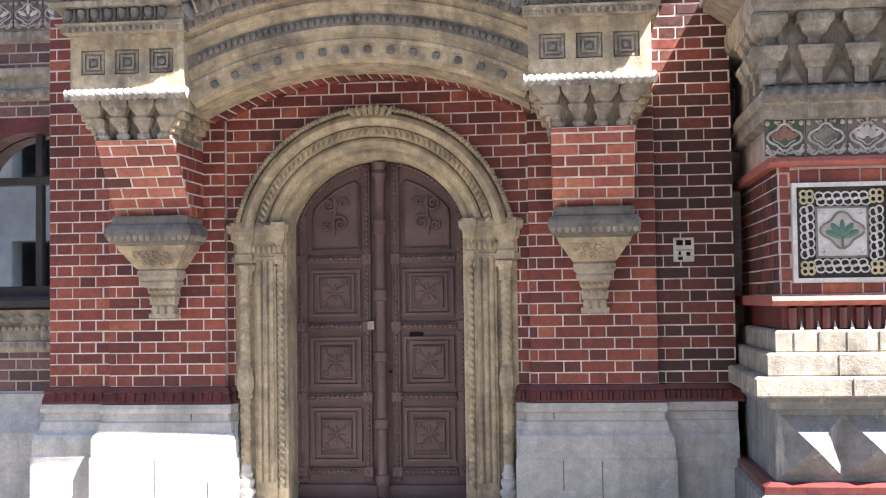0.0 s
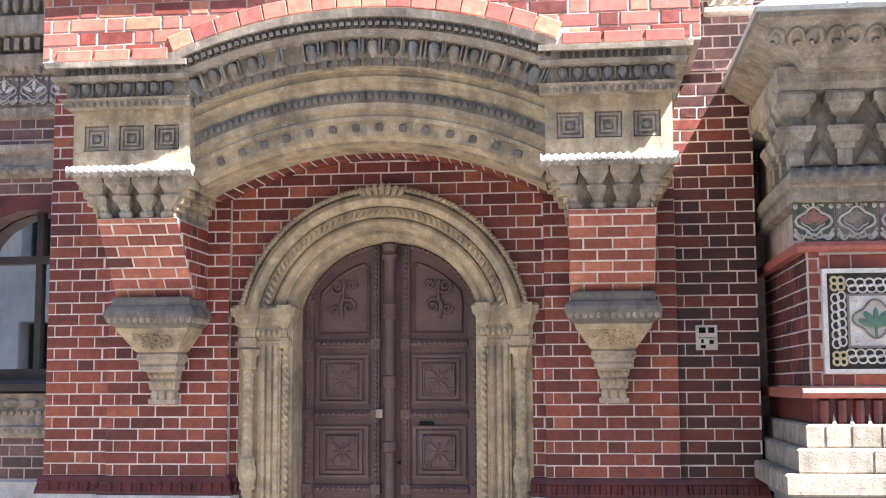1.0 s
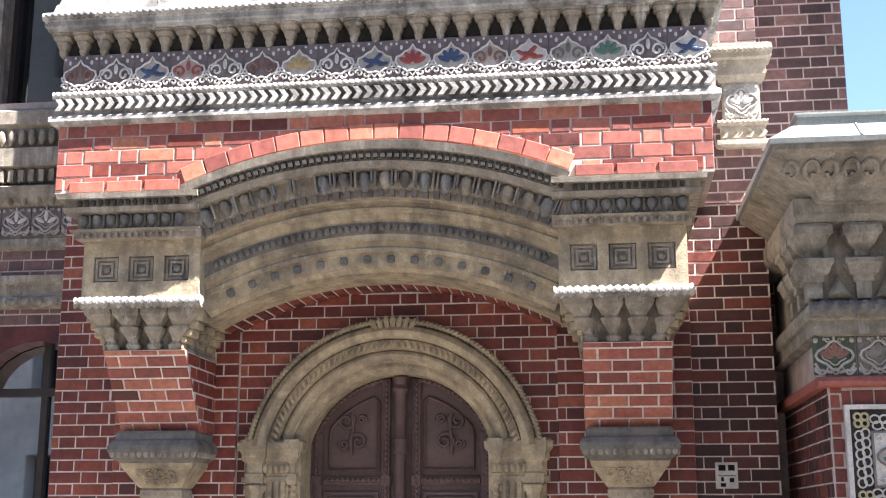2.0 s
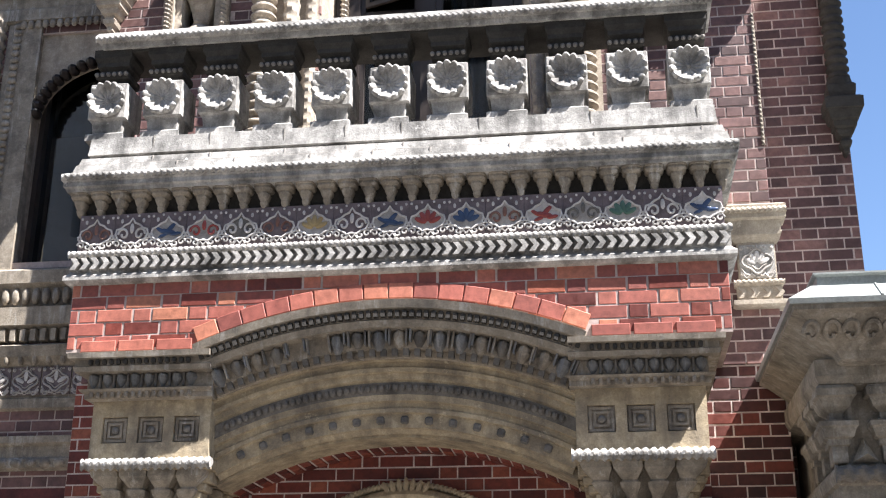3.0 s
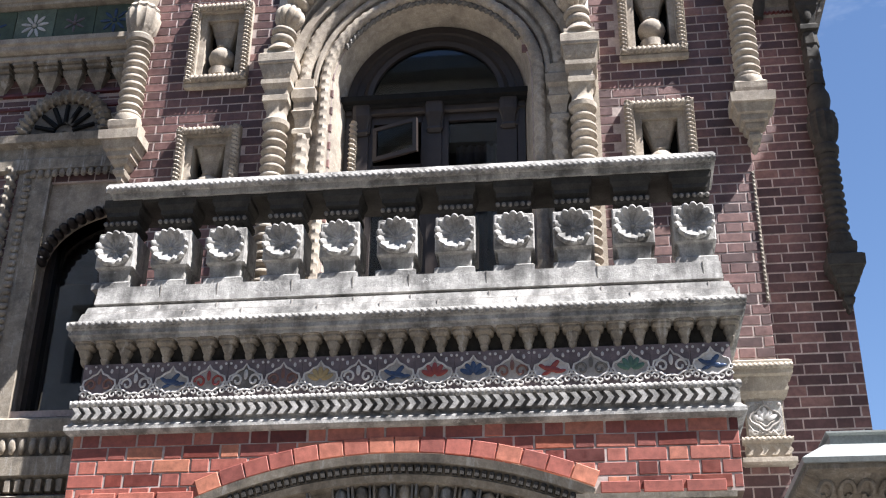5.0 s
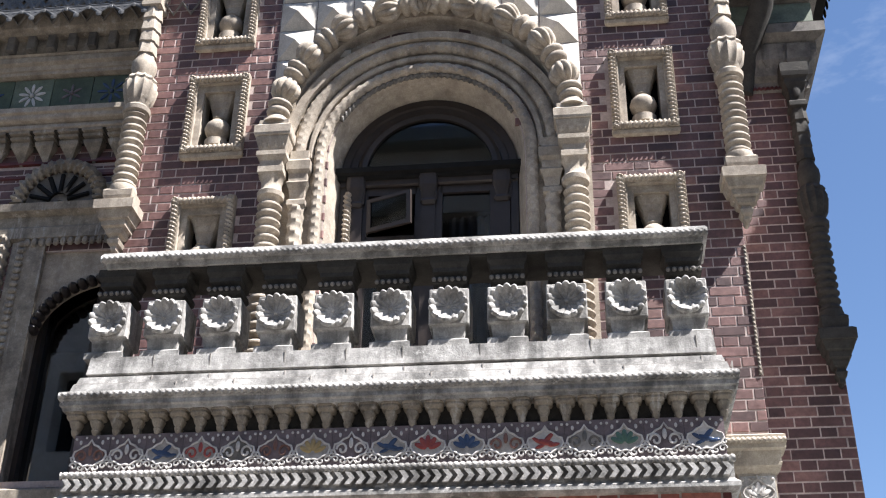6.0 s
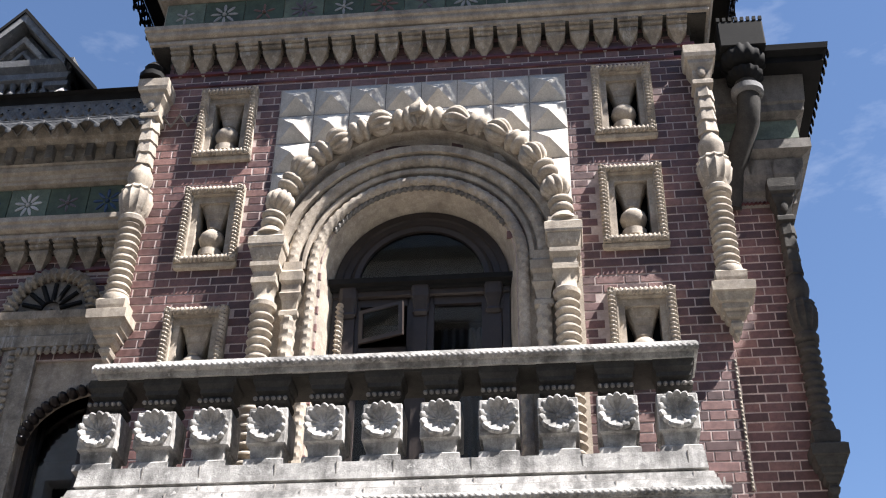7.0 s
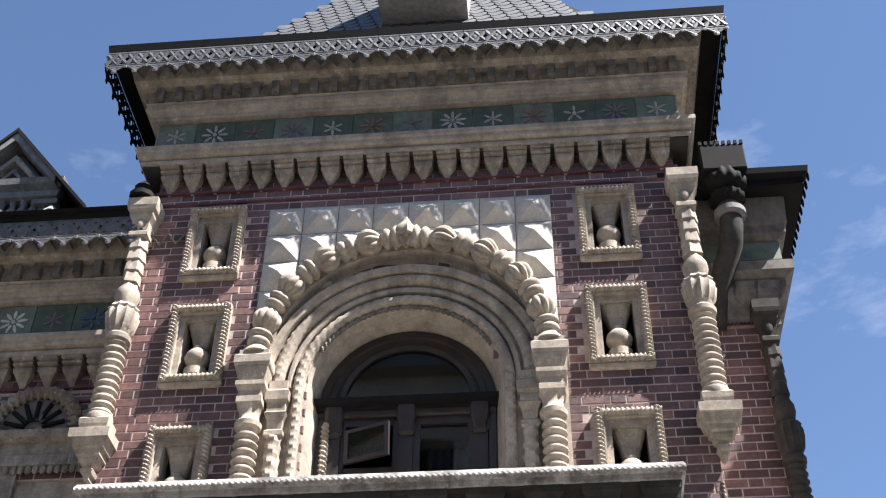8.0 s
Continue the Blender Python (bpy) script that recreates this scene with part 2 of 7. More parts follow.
def lathe(profile, seg=16, at=(0, 0, 0), bm=None, twist=None, lobes=0, depth=0.0):
    """A turned piece: rows (radius, z). lobes and depth flute it; twist (turns per metre) winds the flutes."""
    bm = bm or bmesh.new()
    rings = []
    for r, z in profile:
        ring = []
        for k in range(seg):
            a = 2 * math.pi * k / seg
            q = r * (1 + depth * math.cos(lobes * a + (twist or 0) * 2 * math.pi * z)) if lobes else r
            ring.append(bm.verts.new((at[0] + q * math.cos(a), at[1] + q * math.sin(a), at[2] + z)))
        rings.append(ring)
    for a, b in zip(rings, rings[1:]):
        for k in range(seg):
            j = (k + 1) % seg
            bm.faces.new((a[k], a[j], b[j], b[k]))
    bm.faces.new(rings[0][::-1])
    bm.faces.new(rings[-1])
    return bm


def tube(points, radius, seg=8, bm=None, turns=0.0, lobes=2, depth=0.22, normal=(0, -1, 0), close=True):
    """A tube along points; turns > 0 winds it like a rope (strand turns along the whole)."""
    bm = bm or bmesh.new()
    pts = [Vector(p) for p in points]
    n = Vector(normal)
    rings = []
    for i, p in enumerate(pts):
        d = (pts[min(i + 1, len(pts) - 1)] - pts[max(i - 1, 0)]).normalized()
        u = d.cross(n).normalized()
        w = d.cross(u)
        ring = []
        for k in range(seg):
            a = 2 * math.pi * k / seg
            r = radius * (1 + (depth * math.cos(lobes * (a + 2 * math.pi * turns * i / (len(pts) - 1))) if turns else 0))
            ring.append(bm.verts.new(p + r * (math.cos(a) * u + math.sin(a) * w)))
        rings.append(ring)
    for a, b in zip(rings, rings[1:]):
        for k in range(seg):
            j = (k + 1) % seg
            bm.faces.new((a[k], a[j], b[j], b[k]))
    if close:
        bm.faces.new(rings[0][::-1])
        bm.faces.new(rings[-1])
    return bm


def rope(a, b, radius, step=0.045, bm=None, lobes=2, depth=0.28):
    """A straight rope moulding; step: the length between two strands."""
    a, b = Vector(a), Vector(b)
    length = (b - a).length
    turns = length / step / lobes
    n = max(8, int(length / step * 8))
    nrm = (0, -1, 0) if abs((b - a).normalized().y) < 0.9 else (0, 0, 1)
    return tube([a.lerp(b, i / n) for i in range(n + 1)], radius, 10, bm, turns, lobes, depth, nrm)


def arc(cx, cz, r, y, a0, a1, n):
    return [(cx + r * math.sin(radians(a0 + (a1 - a0) * i / n)), y, cz + r * math.cos(radians(a0 + (a1 - a0) * i / n))) for i in range(n + 1)]


def console(x, yback, rings):
    """A carved console: rings of (half width, reach, height), with rounded front corners."""
    bm = bmesh.new()
    rows = []
    for w, out, z in rings:
        y = yback - out
        rows.append([bm.verts.new(q) for q in ((x - w, yback + 0.02, z), (x - w, y + 0.35 * out, z), (x - w * 0.86, y + 0.12 * out, z), (x - w * 0.5, y, z), (x + w * 0.5, y, z), (x + w * 0.86, y + 0.12 * out, z), (x + w, y + 0.35 * out, z), (x + w, yback + 0.02, z))])
    for a, b in zip(rows, rows[1:]):
        for k in range(7):
            bm.faces.new((a[k], a[k + 1], b[k + 1], b[k]))
    bm.faces.new(rows[0])
    bm.faces.new(rows[-1])
    return bm


def corbel(x, yback, rings):
    """A flat-fronted tapering corbel: rings of (half width, reach, height)."""
    bm = bmesh.new()
    rows = [[bm.verts.new(q) for q in ((x - w, yback + 0.02, z), (x - w, yback - out, z), (x + w, yback - out, z), (x + w, yback + 0.02, z))] for w, out, z in rings]
    for a, b in zip(rows, rows[1:]):
        for k in range(3):
            bm.faces.new((a[k], a[k + 1], b[k + 1], b[k]))
    bm.faces.new(rows[0])
    bm.faces.new(rows[-1])
    return bm


def square_ring(bm, x, z, half, width, y0, y1):
    """A raised square frame in the wall's plane."""
    loops = [[bm.verts.new((x + i * h, y, z + j * h)) for i, j in ((-1, -1), (1, -1), (1, 1), (-1, 1))] for h, y in ((half, y1), (half, y0), (half - width, y0), (half - width, y1))]
    for a, b in zip(loops, loops[1:] + loops[:1]):
        for k in range(4):
            m = (k + 1) % 4
            bm.faces.new((a[k], a[m], b[m], b[k]))
    return bm


def chevron(x, y, z0, z1, r, step, bm=None, depth=0.16):
    """A shaft carved with pointed leaves laid in chevrons."""
    bm = bm or bmesh.new()
    n, seg = int((z1 - z0) / step * 7), 16
    rings = []
    for i in range(n + 1):
        z = z0 + (z1 - z0) * i / n
        ring = []
        for k in range(seg):
            a = 2 * math.pi * k / seg
            fold = abs(((a / math.pi + 0.5) % 1.0) - 0.5) * 2
            u = (z / step + fold * 0.9) % 1.0
            q = r * (1 + depth * (1 - 2 * u) * (1 if u < 0.9 else 0))
            ring.append(bm.verts.new((x + q * math.sin(a), y - q * math.cos(a), z)))
        rings.append(ring)
    for a, b in zip(rings, rings[1:]):
        for k in range(seg):
            j = (k + 1) % seg
            bm.faces.new((a[k], a[j], b[j], b[k]))
    bm.faces.new(rings[0])
    bm.faces.new(rings[-1])
    return bm


def rope_path(points, radius, step=0.045, bm=None, lobes=2, depth=0.28):
    pts = [Vector(p) for p in points]
    lens = [0.0]
    for p, q in zip(pts, pts[1:]):
        lens.append(lens[-1] + (q - p).length)
    total = lens[-1]
    n = max(8, int(total / step * 8))
    out, k = [], 0
    for i in range(n + 1):
        s = total * i / n
        while k < len(lens) - 2 and lens[k + 1] < s:
            k += 1
        out.append(pts[k].lerp(pts[k + 1], (s - lens[k]) / max(1e-9, lens[k + 1] - lens[k])))
    return tube(out, radius, 10, bm, total / step / lobes, lobes, depth)


def sweep(cx, cz, profile, a0=-90, a1=90, n=48, legs=0.0, bm=None, ring=True):
    """Arch moulding: a closed profile of (radius, y) swung round (cx, cz); legs: straight feet below the springing."""
    bm = bm or bmesh.new()
    rings = []
    if legs:
        rings.append([bm.verts.new((cx - r, y, cz - legs)) for r, y in profile])
    for i in range(n + 1):
        a = radians(a0 + (a1 - a0) * i / n)
        rings.append([bm.verts.new((cx + r * math.sin(a), y, cz + r * math.cos(a))) for r, y in profile])
    if legs:
        rings.append([bm.verts.new((cx + r, y, cz - legs)) for r, y in profile])
    m = len(profile)
    for a, b in zip(rings, rings[1:]):
        for k in range(m):
            j = (k + 1) % m
            bm.faces.new((a[k], a[j], b[j], b[k]))
    bm.faces.new(rings[0][::-1])
    bm.faces.new(rings[-1])
    return bm


def ball(at, r, bm=None, sx=1.0, sy=1.0, sz=1.0, u=8, v=6):
    bm = bm or bmesh.new()
    bmesh.ops.create_uvsphere(bm, u_segments=u, v_segments=v, radius=r, matrix=Matrix.Translation(at) @ Matrix.Diagonal((sx, sy, sz, 1)))
    return bm


def prism(bm, outline, y0, y1):
    """A flat shape given as (x, z) pairs, from y0 (front) to y1 (back)."""
    f = [bm.verts.new((x, y0, z)) for x, z in outline]
    b = [bm.verts.new((x, y1, z)) for x, z in outline]
    bm.faces.new(f)
    bm.faces.new(b[::-1])
    for i in range(len(f)):
        j = (i + 1) % len(f)
        bm.faces.new((f[i], b[i], b[j], f[j]))
    return bm


# ---- bricks: Flemish bond, recessed white joints ----
COURSE, STRETCH, HEAD, JOINT = 0.0790, 0.221, 0.106, 0.0105


def bond(x0, x1, z0, z1, course=COURSE, stretch=STRETCH, head=HEAD, joint=JOINT):
    rows, i, z = [], 0, z0
    while z < z1 - 0.02:
        x, k = x0 - (0 if i % 2 else (stretch + head) / 2 + joint if stretch != head else stretch / 2), 0
        if i % 2 == 0:
            k = 0
        while x < x1 - 0.015:
            w = stretch if k % 2 == 0 else head
            a, b = max(x, x0), min(x + w, x1)
            if b - a > 0.03:
                rows.append((a, b, z, min(z + course - joint, z1)))
            x += w + joint
            k += 1
        z += course
        i += 1
    return rows


def brick_verts(a, b, c, d, depth, e=0.004):
    """Corners of one brick in (along, up, out): a back rim, a front rim and a slightly smaller face."""
    return [(a, c, -0.012), (b, c, -0.012), (b, d, -0.012), (a, d, -0.012), (a, c, depth - e), (b, c, depth - e), (b, d, depth - e), (a, d, depth - e),
            (a + e, c + e, depth), (b - e, c + e, depth), (b - e, d - e, depth), (a + e, d - e, depth)]


BRICK_FACES = [(0, 1, 5, 4), (1, 2, 6, 5), (2, 3, 7, 6), (3, 0, 4, 7), (4, 5, 9, 8), (5, 6, 10, 9), (6, 7, 11, 10), (7, 4, 8, 11), (8, 9, 10, 11)]
brick_meshes = {}


def brick_mesh(w, h, mat):
    key = (round(w, 2), round(h, 2), mat)
    if key not in brick_meshes:
        me = bpy.data.meshes.new("brick")
        me.from_pydata([(p, -q, z) for p, z, q in brick_verts(-key[0] / 2, key[0] / 2, -key[1] / 2, key[1] / 2, 0.008)], [], BRICK_FACES)
        me.materials.append(M[mat])
        brick_meshes[key] = me
    return brick_meshes[key]


def lay_bricks(rows, parent, mat, put, singles=lambda x, z: False, limit=300, seed=1, rough=0.0015):
    """rows of (a, b, c, d) along and up; put(): the pose of the wall's own axes (x along, -y out, z up)."""
    rng = random.Random(seed)
    verts, faces, count = [], [], 0
    for a, b, c, d in rows:
        out = rng.uniform(-rough, rough)
        if count < limit and singles((a + b) / 2, (c + d) / 2):
            me = brick_mesh(b - a, d - c, "brick" if mat == "salmon" and rng.random() < 0.12 else mat)
            ob = new("brick", me)
            ob.parent = parent
            ob.matrix_basis = put @ pose((a + b) / 2, -out, (c + d) / 2, 0, rng.uniform(-1, 1) * rough * 140, rng.uniform(-1, 1) * rough * 220)
            count += 1
        else:
            n = len(verts)
            verts += [put @ Vector((p, -q - out, z)) for p, z, q in brick_verts(a, b, c, d, 0.008)]
            faces += [tuple(n + i for i in f) for f in BRICK_FACES]
    if verts:
        me = bpy.data.meshes.new("brickwork")
        me.from_pydata(verts, [], faces)
        me.materials.append(M[mat + "_far"])
        ob = new("brickwork", me)
        ob.parent = parent
        tagged(ob, kind="stuff")


def wall(name, material, rects, y0, y1, label, bm=None):
    bm = bm or bmesh.new()
    for x0, x1, z0, z1 in rects:
        box(bm, x0, x1, y0, y1, z0, z1)
    return tagged(part(name, bm, material), label, "wall", kind="structure")


# ---- ground and the far side of the street ----
AX, AU = 0.185, 0.235
tagged(part("ground", boxes((-400, 400, -400, 400, -0.4, 0.0)), M["asphalt"]), "grey paved street before the house", "ground", kind="structure")
house = thing("house_across_street", "pale plastered house across the street with rows of windows", "house", (0, -16, 0))
hb = bmesh.new()
for k in range(13):
    x = -26 + 4.2 * k
    box(hb, x, x + 2.6, -1.0, 0, 0, 19.0)
    for z0, z1 in ((0, 1.0), (3.0, 4.4), (6.4, 8.0), (10.0, 11.6), (13.6, 15.2), (17.2, 19.0)):
        box(hb, x + 2.6, x + 4.2, -1.0, 0, z0, z1)
part("wall", hb, M["far_wall"], house)
part("roof", boxes((-27, 30, -8, 0.5, 19.0, 19.4)), M["tin"], house)
for k in range(13):
    for z in (1.0, 4.4, 8.0, 11.6, 15.2):
        part("window", boxes((-23.4 + 4.2 * k, -21.8 + 4.2 * k, -0.6, -0.5, z, z + 2.0)), M["black"], house, "dark window pane")

# ---- tower, lower storey ----
YW = 0.06
XL, XR = -2.2, 2.66
PIL = ((-1.73, -0.88), (1.27, 2.135))
DOOR_HALF, SPRING = 0.62, 1.95
lower = bmesh.new()
# wall left and right of the doorway, and a stepped infill over its arch
box(lower, XL, AX - DOOR_HALF - 0.1, YW - 0.004, 0.6, 0.0, 3.7)
box(lower, AX + DOOR_HALF + 0.1, XR, YW - 0.004, 0.6, 0.0, 3.7)
rad = DOOR_HALF + 0.1
prism(lower, [(AX + rad * math.sin(radians(t)), SPRING + rad * math.cos(radians(t))) for t in range(-90, 91, 6)] + [(AX + rad, 3.7), (AX - rad, 3.7)], YW - 0.004, 0.6)
w_low = tagged(part("wall_tower_lower", lower, M["mortar"]), "red Flemish bond brick wall with white joints round the entrance", "wall", kind="structure")
pil_bm = bmesh.new()
for a, b in PIL:
    box(pil_bm, a + 0.002, b - 0.002, -0.004, YW + 0.02, 0.98, 3.5)
part("pilaster", pil_bm, M["mortar"], w_low)


def in_door(x, z):
    return abs(x - AX) < 0.86 and (z < SPRING or (x - AX) ** 2 + (z - SPRING) ** 2 < 0.86 ** 2)


# ---- plinth of the tower ----
plinth = thing("plinth", "pale grey moulded stone plinth of the tower", "plinth", kind="structure")
PLINTH = [(0.105, 0.0), (0.105, 0.505), (0.095, 0.52), (0.095, 0.63), (0.085, 0.665), (0.065, 0.685), (0.057, 0.70), (0.05, 0.755), (0.035, 0.765), (0.03, 0.815), (0.05, 0.825), (0.055, 0.85), (0.045, 0.88)]
for a, b in ((XL, AX - 0.98), (AX + 0.98, XR)):
    bm = mould(a, b, YW, 0.4, PLINTH, left=a < 0, right=False)
    part("base_course", bm, M["pale"], plinth)
for a, b in PIL:
    part("pilaster_base", mould(a, b, -0.02, 0.1, PLINTH), M["pale"], plinth)
for x, z0, z1 in ((-1.36, 0.0, 0.5), (-0.98, 0.0, 0.35), (1.48, 0.3, 0.5), (1.74, 0, 0.5), (-1.12, 0.77, 0.815), (1.42, 0.77, 0.815)):
    part("stone_joint", boxes((x, x + 0.007, -0.127 if z1 < 0.6 else -0.055, 0.2, z0, z1)), M["sooty_shade"], plinth)
skirt = thing("moulded_brick_skirting", "dark oxblood moulded brick course over the stone plinth", "skirting", kind="structure")
for a, b, y in ((XL, AX - 0.98, YW), (AX + 0.98, XR, YW), (*PIL[0], 0.0), (*PIL[1], 0.0)):
    bm = mould(a, b, y, 0.3, [(0.045, 0.88), (0.045, 0.90), (0.03, 0.955), (0.035, 0.965), (0.02, 1.0), (0.0, 1.008)], left=a < 0, right=a < 2)
    x = a + 0.05
    while x < b:
        tube([(x, y - 0.042, 0.90), (x, y - 0.028, 0.955)], 0.02, 6, bm)
        x += 0.07
    part("moulded_course", bm, M["oxblood"], skirt)
part("threshold", boxes((AX - 0.75, AX + 0.75, -0.2, 0.5, 0.0, 0.17), bev=0.01), M["pale"], plinth, "worn pale stone door step")

# ---- tower, upper storey ----
YU = 0.04
UL, UR, UT = -2.16, 2.66, 9.62
WIN_C, WIN_R, WIN_SP = 0.245, 0.70, 7.28
upper = bmesh.new()
NICHES = ((-1.53, 7.39), (-1.53, 8.53), (-1.53, 6.16), (2.01, 7.39), (2.01, 8.53), (2.01, 6.16))
for x0, cx, x1 in ((UL, -1.53, WIN_C - 0.80), (WIN_C + 0.80, 2.01, UR)):
    box(upper, x0, cx - 0.185, YU - 0.004, 0.7, 3.7, UT)
    box(upper, cx + 0.185, x1, YU - 0.004, 0.7, 3.7, UT)
    low = 3.7
    for z in (6.16, 7.39, 8.53):
        box(upper, cx - 0.185, cx + 0.185, YU - 0.004, 0.7, low, z + 0.075)
        low = z + 0.715
    box(upper, cx - 0.185, cx + 0.185, YU - 0.004, 0.7, low, UT)
box(upper, WIN_C - 0.80, WIN_C + 0.80, YU - 0.004, 0.7, 3.7, 5.05)
prism(upper, [(WIN_C + 0.8 * math.sin(radians(t)), WIN_SP + 0.8 * math.cos(radians(t))) for t in range(-90, 91, 6)] + [(WIN_C + 0.8, UT), (WIN_C - 0.8, UT)], YU - 0.004, 0.7)
w_up = tagged(part("wall_tower_upper", upper, M["mortar_up"]), "brown-red brick wall of the upper storey with white joints", "wall", kind="structure")
tagged(part("wall_tower_side", boxes((UR - 0.5, UR, 0.7, 4.0, 3.0, 9.6), (UL, UL + 0.4, 0.7, 4.0, 0.0, 9.3)), M["dark_far"]), "brown brick side wall of the tower", "wall", kind="structure")

# ---- walls beside the tower ----
YS, XS = 0.50, 3.33
w_side = tagged(part("wall_right", boxes((2.0, XS, YS - 0.004, 1.0, 0.0, 8.3), (XS - 0.4, XS, 1.0, 6.0, 0.0, 8.3)), M["mortar_up"]), "dark brick wall set back beside the tower", "wall", kind="structure")
# unseen block, added to cast shade on the set-back wall; form assumed
tagged(part("wall_right_wing", boxes((6.0, 7.4, -1.1, 0.5, 3.95, 12.2)), M["dark_far"]), "plain brown brick block out of view, added to shade the set-back wall", "wall", kind="structure")
YLW = 0.40
left_bm = bmesh.new()
LW = (-3.02, -2.10)
box(left_bm, -9.0, LW[0], YLW - 0.004, 0.9, 0.0, 9.3)
box(left_bm, LW[1], -2.0, YLW - 0.004, 0.9, 0.0, 9.3)
box(left_bm, LW[0], LW[1], YLW - 0.004, 0.9, 0.0, 1.55)
box(left_bm, LW[0], LW[1], YLW - 0.004, 0.9, 3.02, 4.75)
box(left_bm, LW[0], LW[1], YLW - 0.004, 0.9, 6.75, 9.3)
w_left = tagged(part("wall_left", left_bm, M["mortar_up"]), "dark brick wall of the wing beside the tower", "wall", kind="structure")
# rooms added behind the glass; their lack of light is in the colour
tagged(part("wall_inner", boxes((-9, 2.9, 4.0, 4.3, 0, 9.3), (-9.3, -9, 0.5, 4.3, 0, 9.3), (-9, 3.3, 0.9, 4.0, 4.6, 4.75), (-9, 3.0, 0.9, 4.0, 9.2, 9.3)), M["room"]), "added rooms behind the windows, dimness in their dark wall colour", "wall", kind="structure")

# ---- porch: caps over the brackets, entablature and segmental arch ----
porch = thing("porch_arch", "cream stone segmental arch entablature carried by the entrance brackets", "arch", (AX, 0, -0.015))
porch.scale = (1.0, 1.09, 1.0)
CZ, R0, R1 = 0.82, 2.36, 3.12
ARC = math.degrees(math.asin(1.13 / R0))
ARC1 = math.degrees(math.asin(1.215 / R1))
low = [(2.36, 0.02), (2.36, -0.49), (2.385, -0.51), (2.39, -0.53), (2.475, -0.535), (2.48, -0.555), (2.505, -0.557), (2.51, -0.545), (2.545, -0.55), (2.55, -0.572), (2.60, -0.574), (2.605, -0.57), (2.67, -0.58), (2.68, -0.60), (2.715, -0.602), (2.72, -0.625), (2.745, -0.628), (2.75, -0.612), (2.78, -0.615), (2.785, -0.64), (2.80, -0.642), (2.80, 0.02)]
ARCL = math.degrees(math.asin(1.30 / 2.8))
part("archivolt_lower", sweep(0, CZ, low, -ARCL, ARCL, 40), M["cream"], porch)
prof = [(2.79, 0.02), (2.79, -0.63), (2.80, -0.66), (2.84, -0.67), (2.845, -0.70), (2.95, -0.71), (2.96, -0.775), (3.00, -0.79), (3.01, -0.775), (3.06, -0.78), (3.07, -0.815), (3.12, -0.825), (3.12, 0.02)]
part("archivolt", sweep(0, CZ, prof, -ARC1, ARC1, 40), M["worn"], porch)
# horizontal entablature ends over the caps
ENT = [(0.0, 3.385), (0.03, 3.39), (0.03, 3.42), (0.05, 3.43), (0.06, 3.445), (0.02, 3.45), (0.02, 3.545), (0.085, 3.55), (0.095, 3.58), (0.085, 3.585), (0.085, 3.625), (0.12, 3.63), (0.125, 3.665)]
for s in (-1, 1):
    a, b = sorted((s * 1.10, s * 1.90))
    part("entablature", mould(a, b, -0.70, 0.06, ENT, right=s > 0, left=s < 0), M["worn"], porch)
# beads, dentils and carved drops along arch and ends
def along(r, a0, a1, pitch):
    n = max(2, int(radians(a1 - a0) * r / pitch))
    return [radians(a0 + (a1 - a0) * (i + 0.5) / n) for i in range(n)]


def block_mesh(name, w, y0, y1, z0, z1, mat, bev=0.0):
    me = bpy.data.meshes.new(name)
    bm = boxes((-w / 2, w / 2, y0, y1, z0, z1), bev=bev)
    bmesh.ops.recalc_face_normals(bm, faces=bm.faces)
    bm.to_mesh(me)
    bm.free()
    me.materials.append(M[mat])
    return me


def arch_blocks(name, r0, r1, y0, y1, width, pitch, mat, lim=ARC1, bev=0.0):
    me = block_mesh(name, width, y0, y1, r0, r1, mat, bev)
    for t in along(r1, -lim, lim, pitch):
        ob = new(name, me)
        ob.parent = porch
        ob.matrix_basis = Matrix.Translation((0, 0, CZ)) @ Matrix.Rotation(t, 4, "Y")


# dark small dentils: soot and the shade of little holes in one tone
arch_blocks("small_dentil", 3.016, 3.056, -0.808, -0.76, 0.026, 0.045, "shade_crust")
arch_blocks("dentil", 2.80, 2.845, -0.70, -0.65, 0.035, 0.07, "sooty_shade")
def gem(name, w, y, z0, z1, mat):
    """A drop cut like a gem: broad shoulders, a ridge in front, a blunt point below."""
    me = bpy.data.meshes.new(name)
    h = z1 - z0
    rings = [(0.30, 0.012, 0.0), (0.62, 0.035, 0.22), (1.0, 0.05, 0.55), (0.92, 0.052, 0.8), (0.5, 0.03, 1.0)]
    vs, fs = [], []
    for a, d, t in rings:
        vs += [(-w / 2 * a, y, z0 + h * t), (-w / 4 * a, y - d * 0.7, z0 + h * t), (0, y - d, z0 + h * t), (w / 4 * a, y - d * 0.7, z0 + h * t), (w / 2 * a, y, z0 + h * t)]
    for r in range(4):
        for k in range(4):
            i = 5 * r + k
            fs.append((i, i + 1, i + 6, i + 5))
    fs += [(4, 3, 2, 1, 0), (20, 21, 22, 23, 24)]
    me.from_pydata(vs, [], fs)
    me.materials.append(M[mat])
    return me


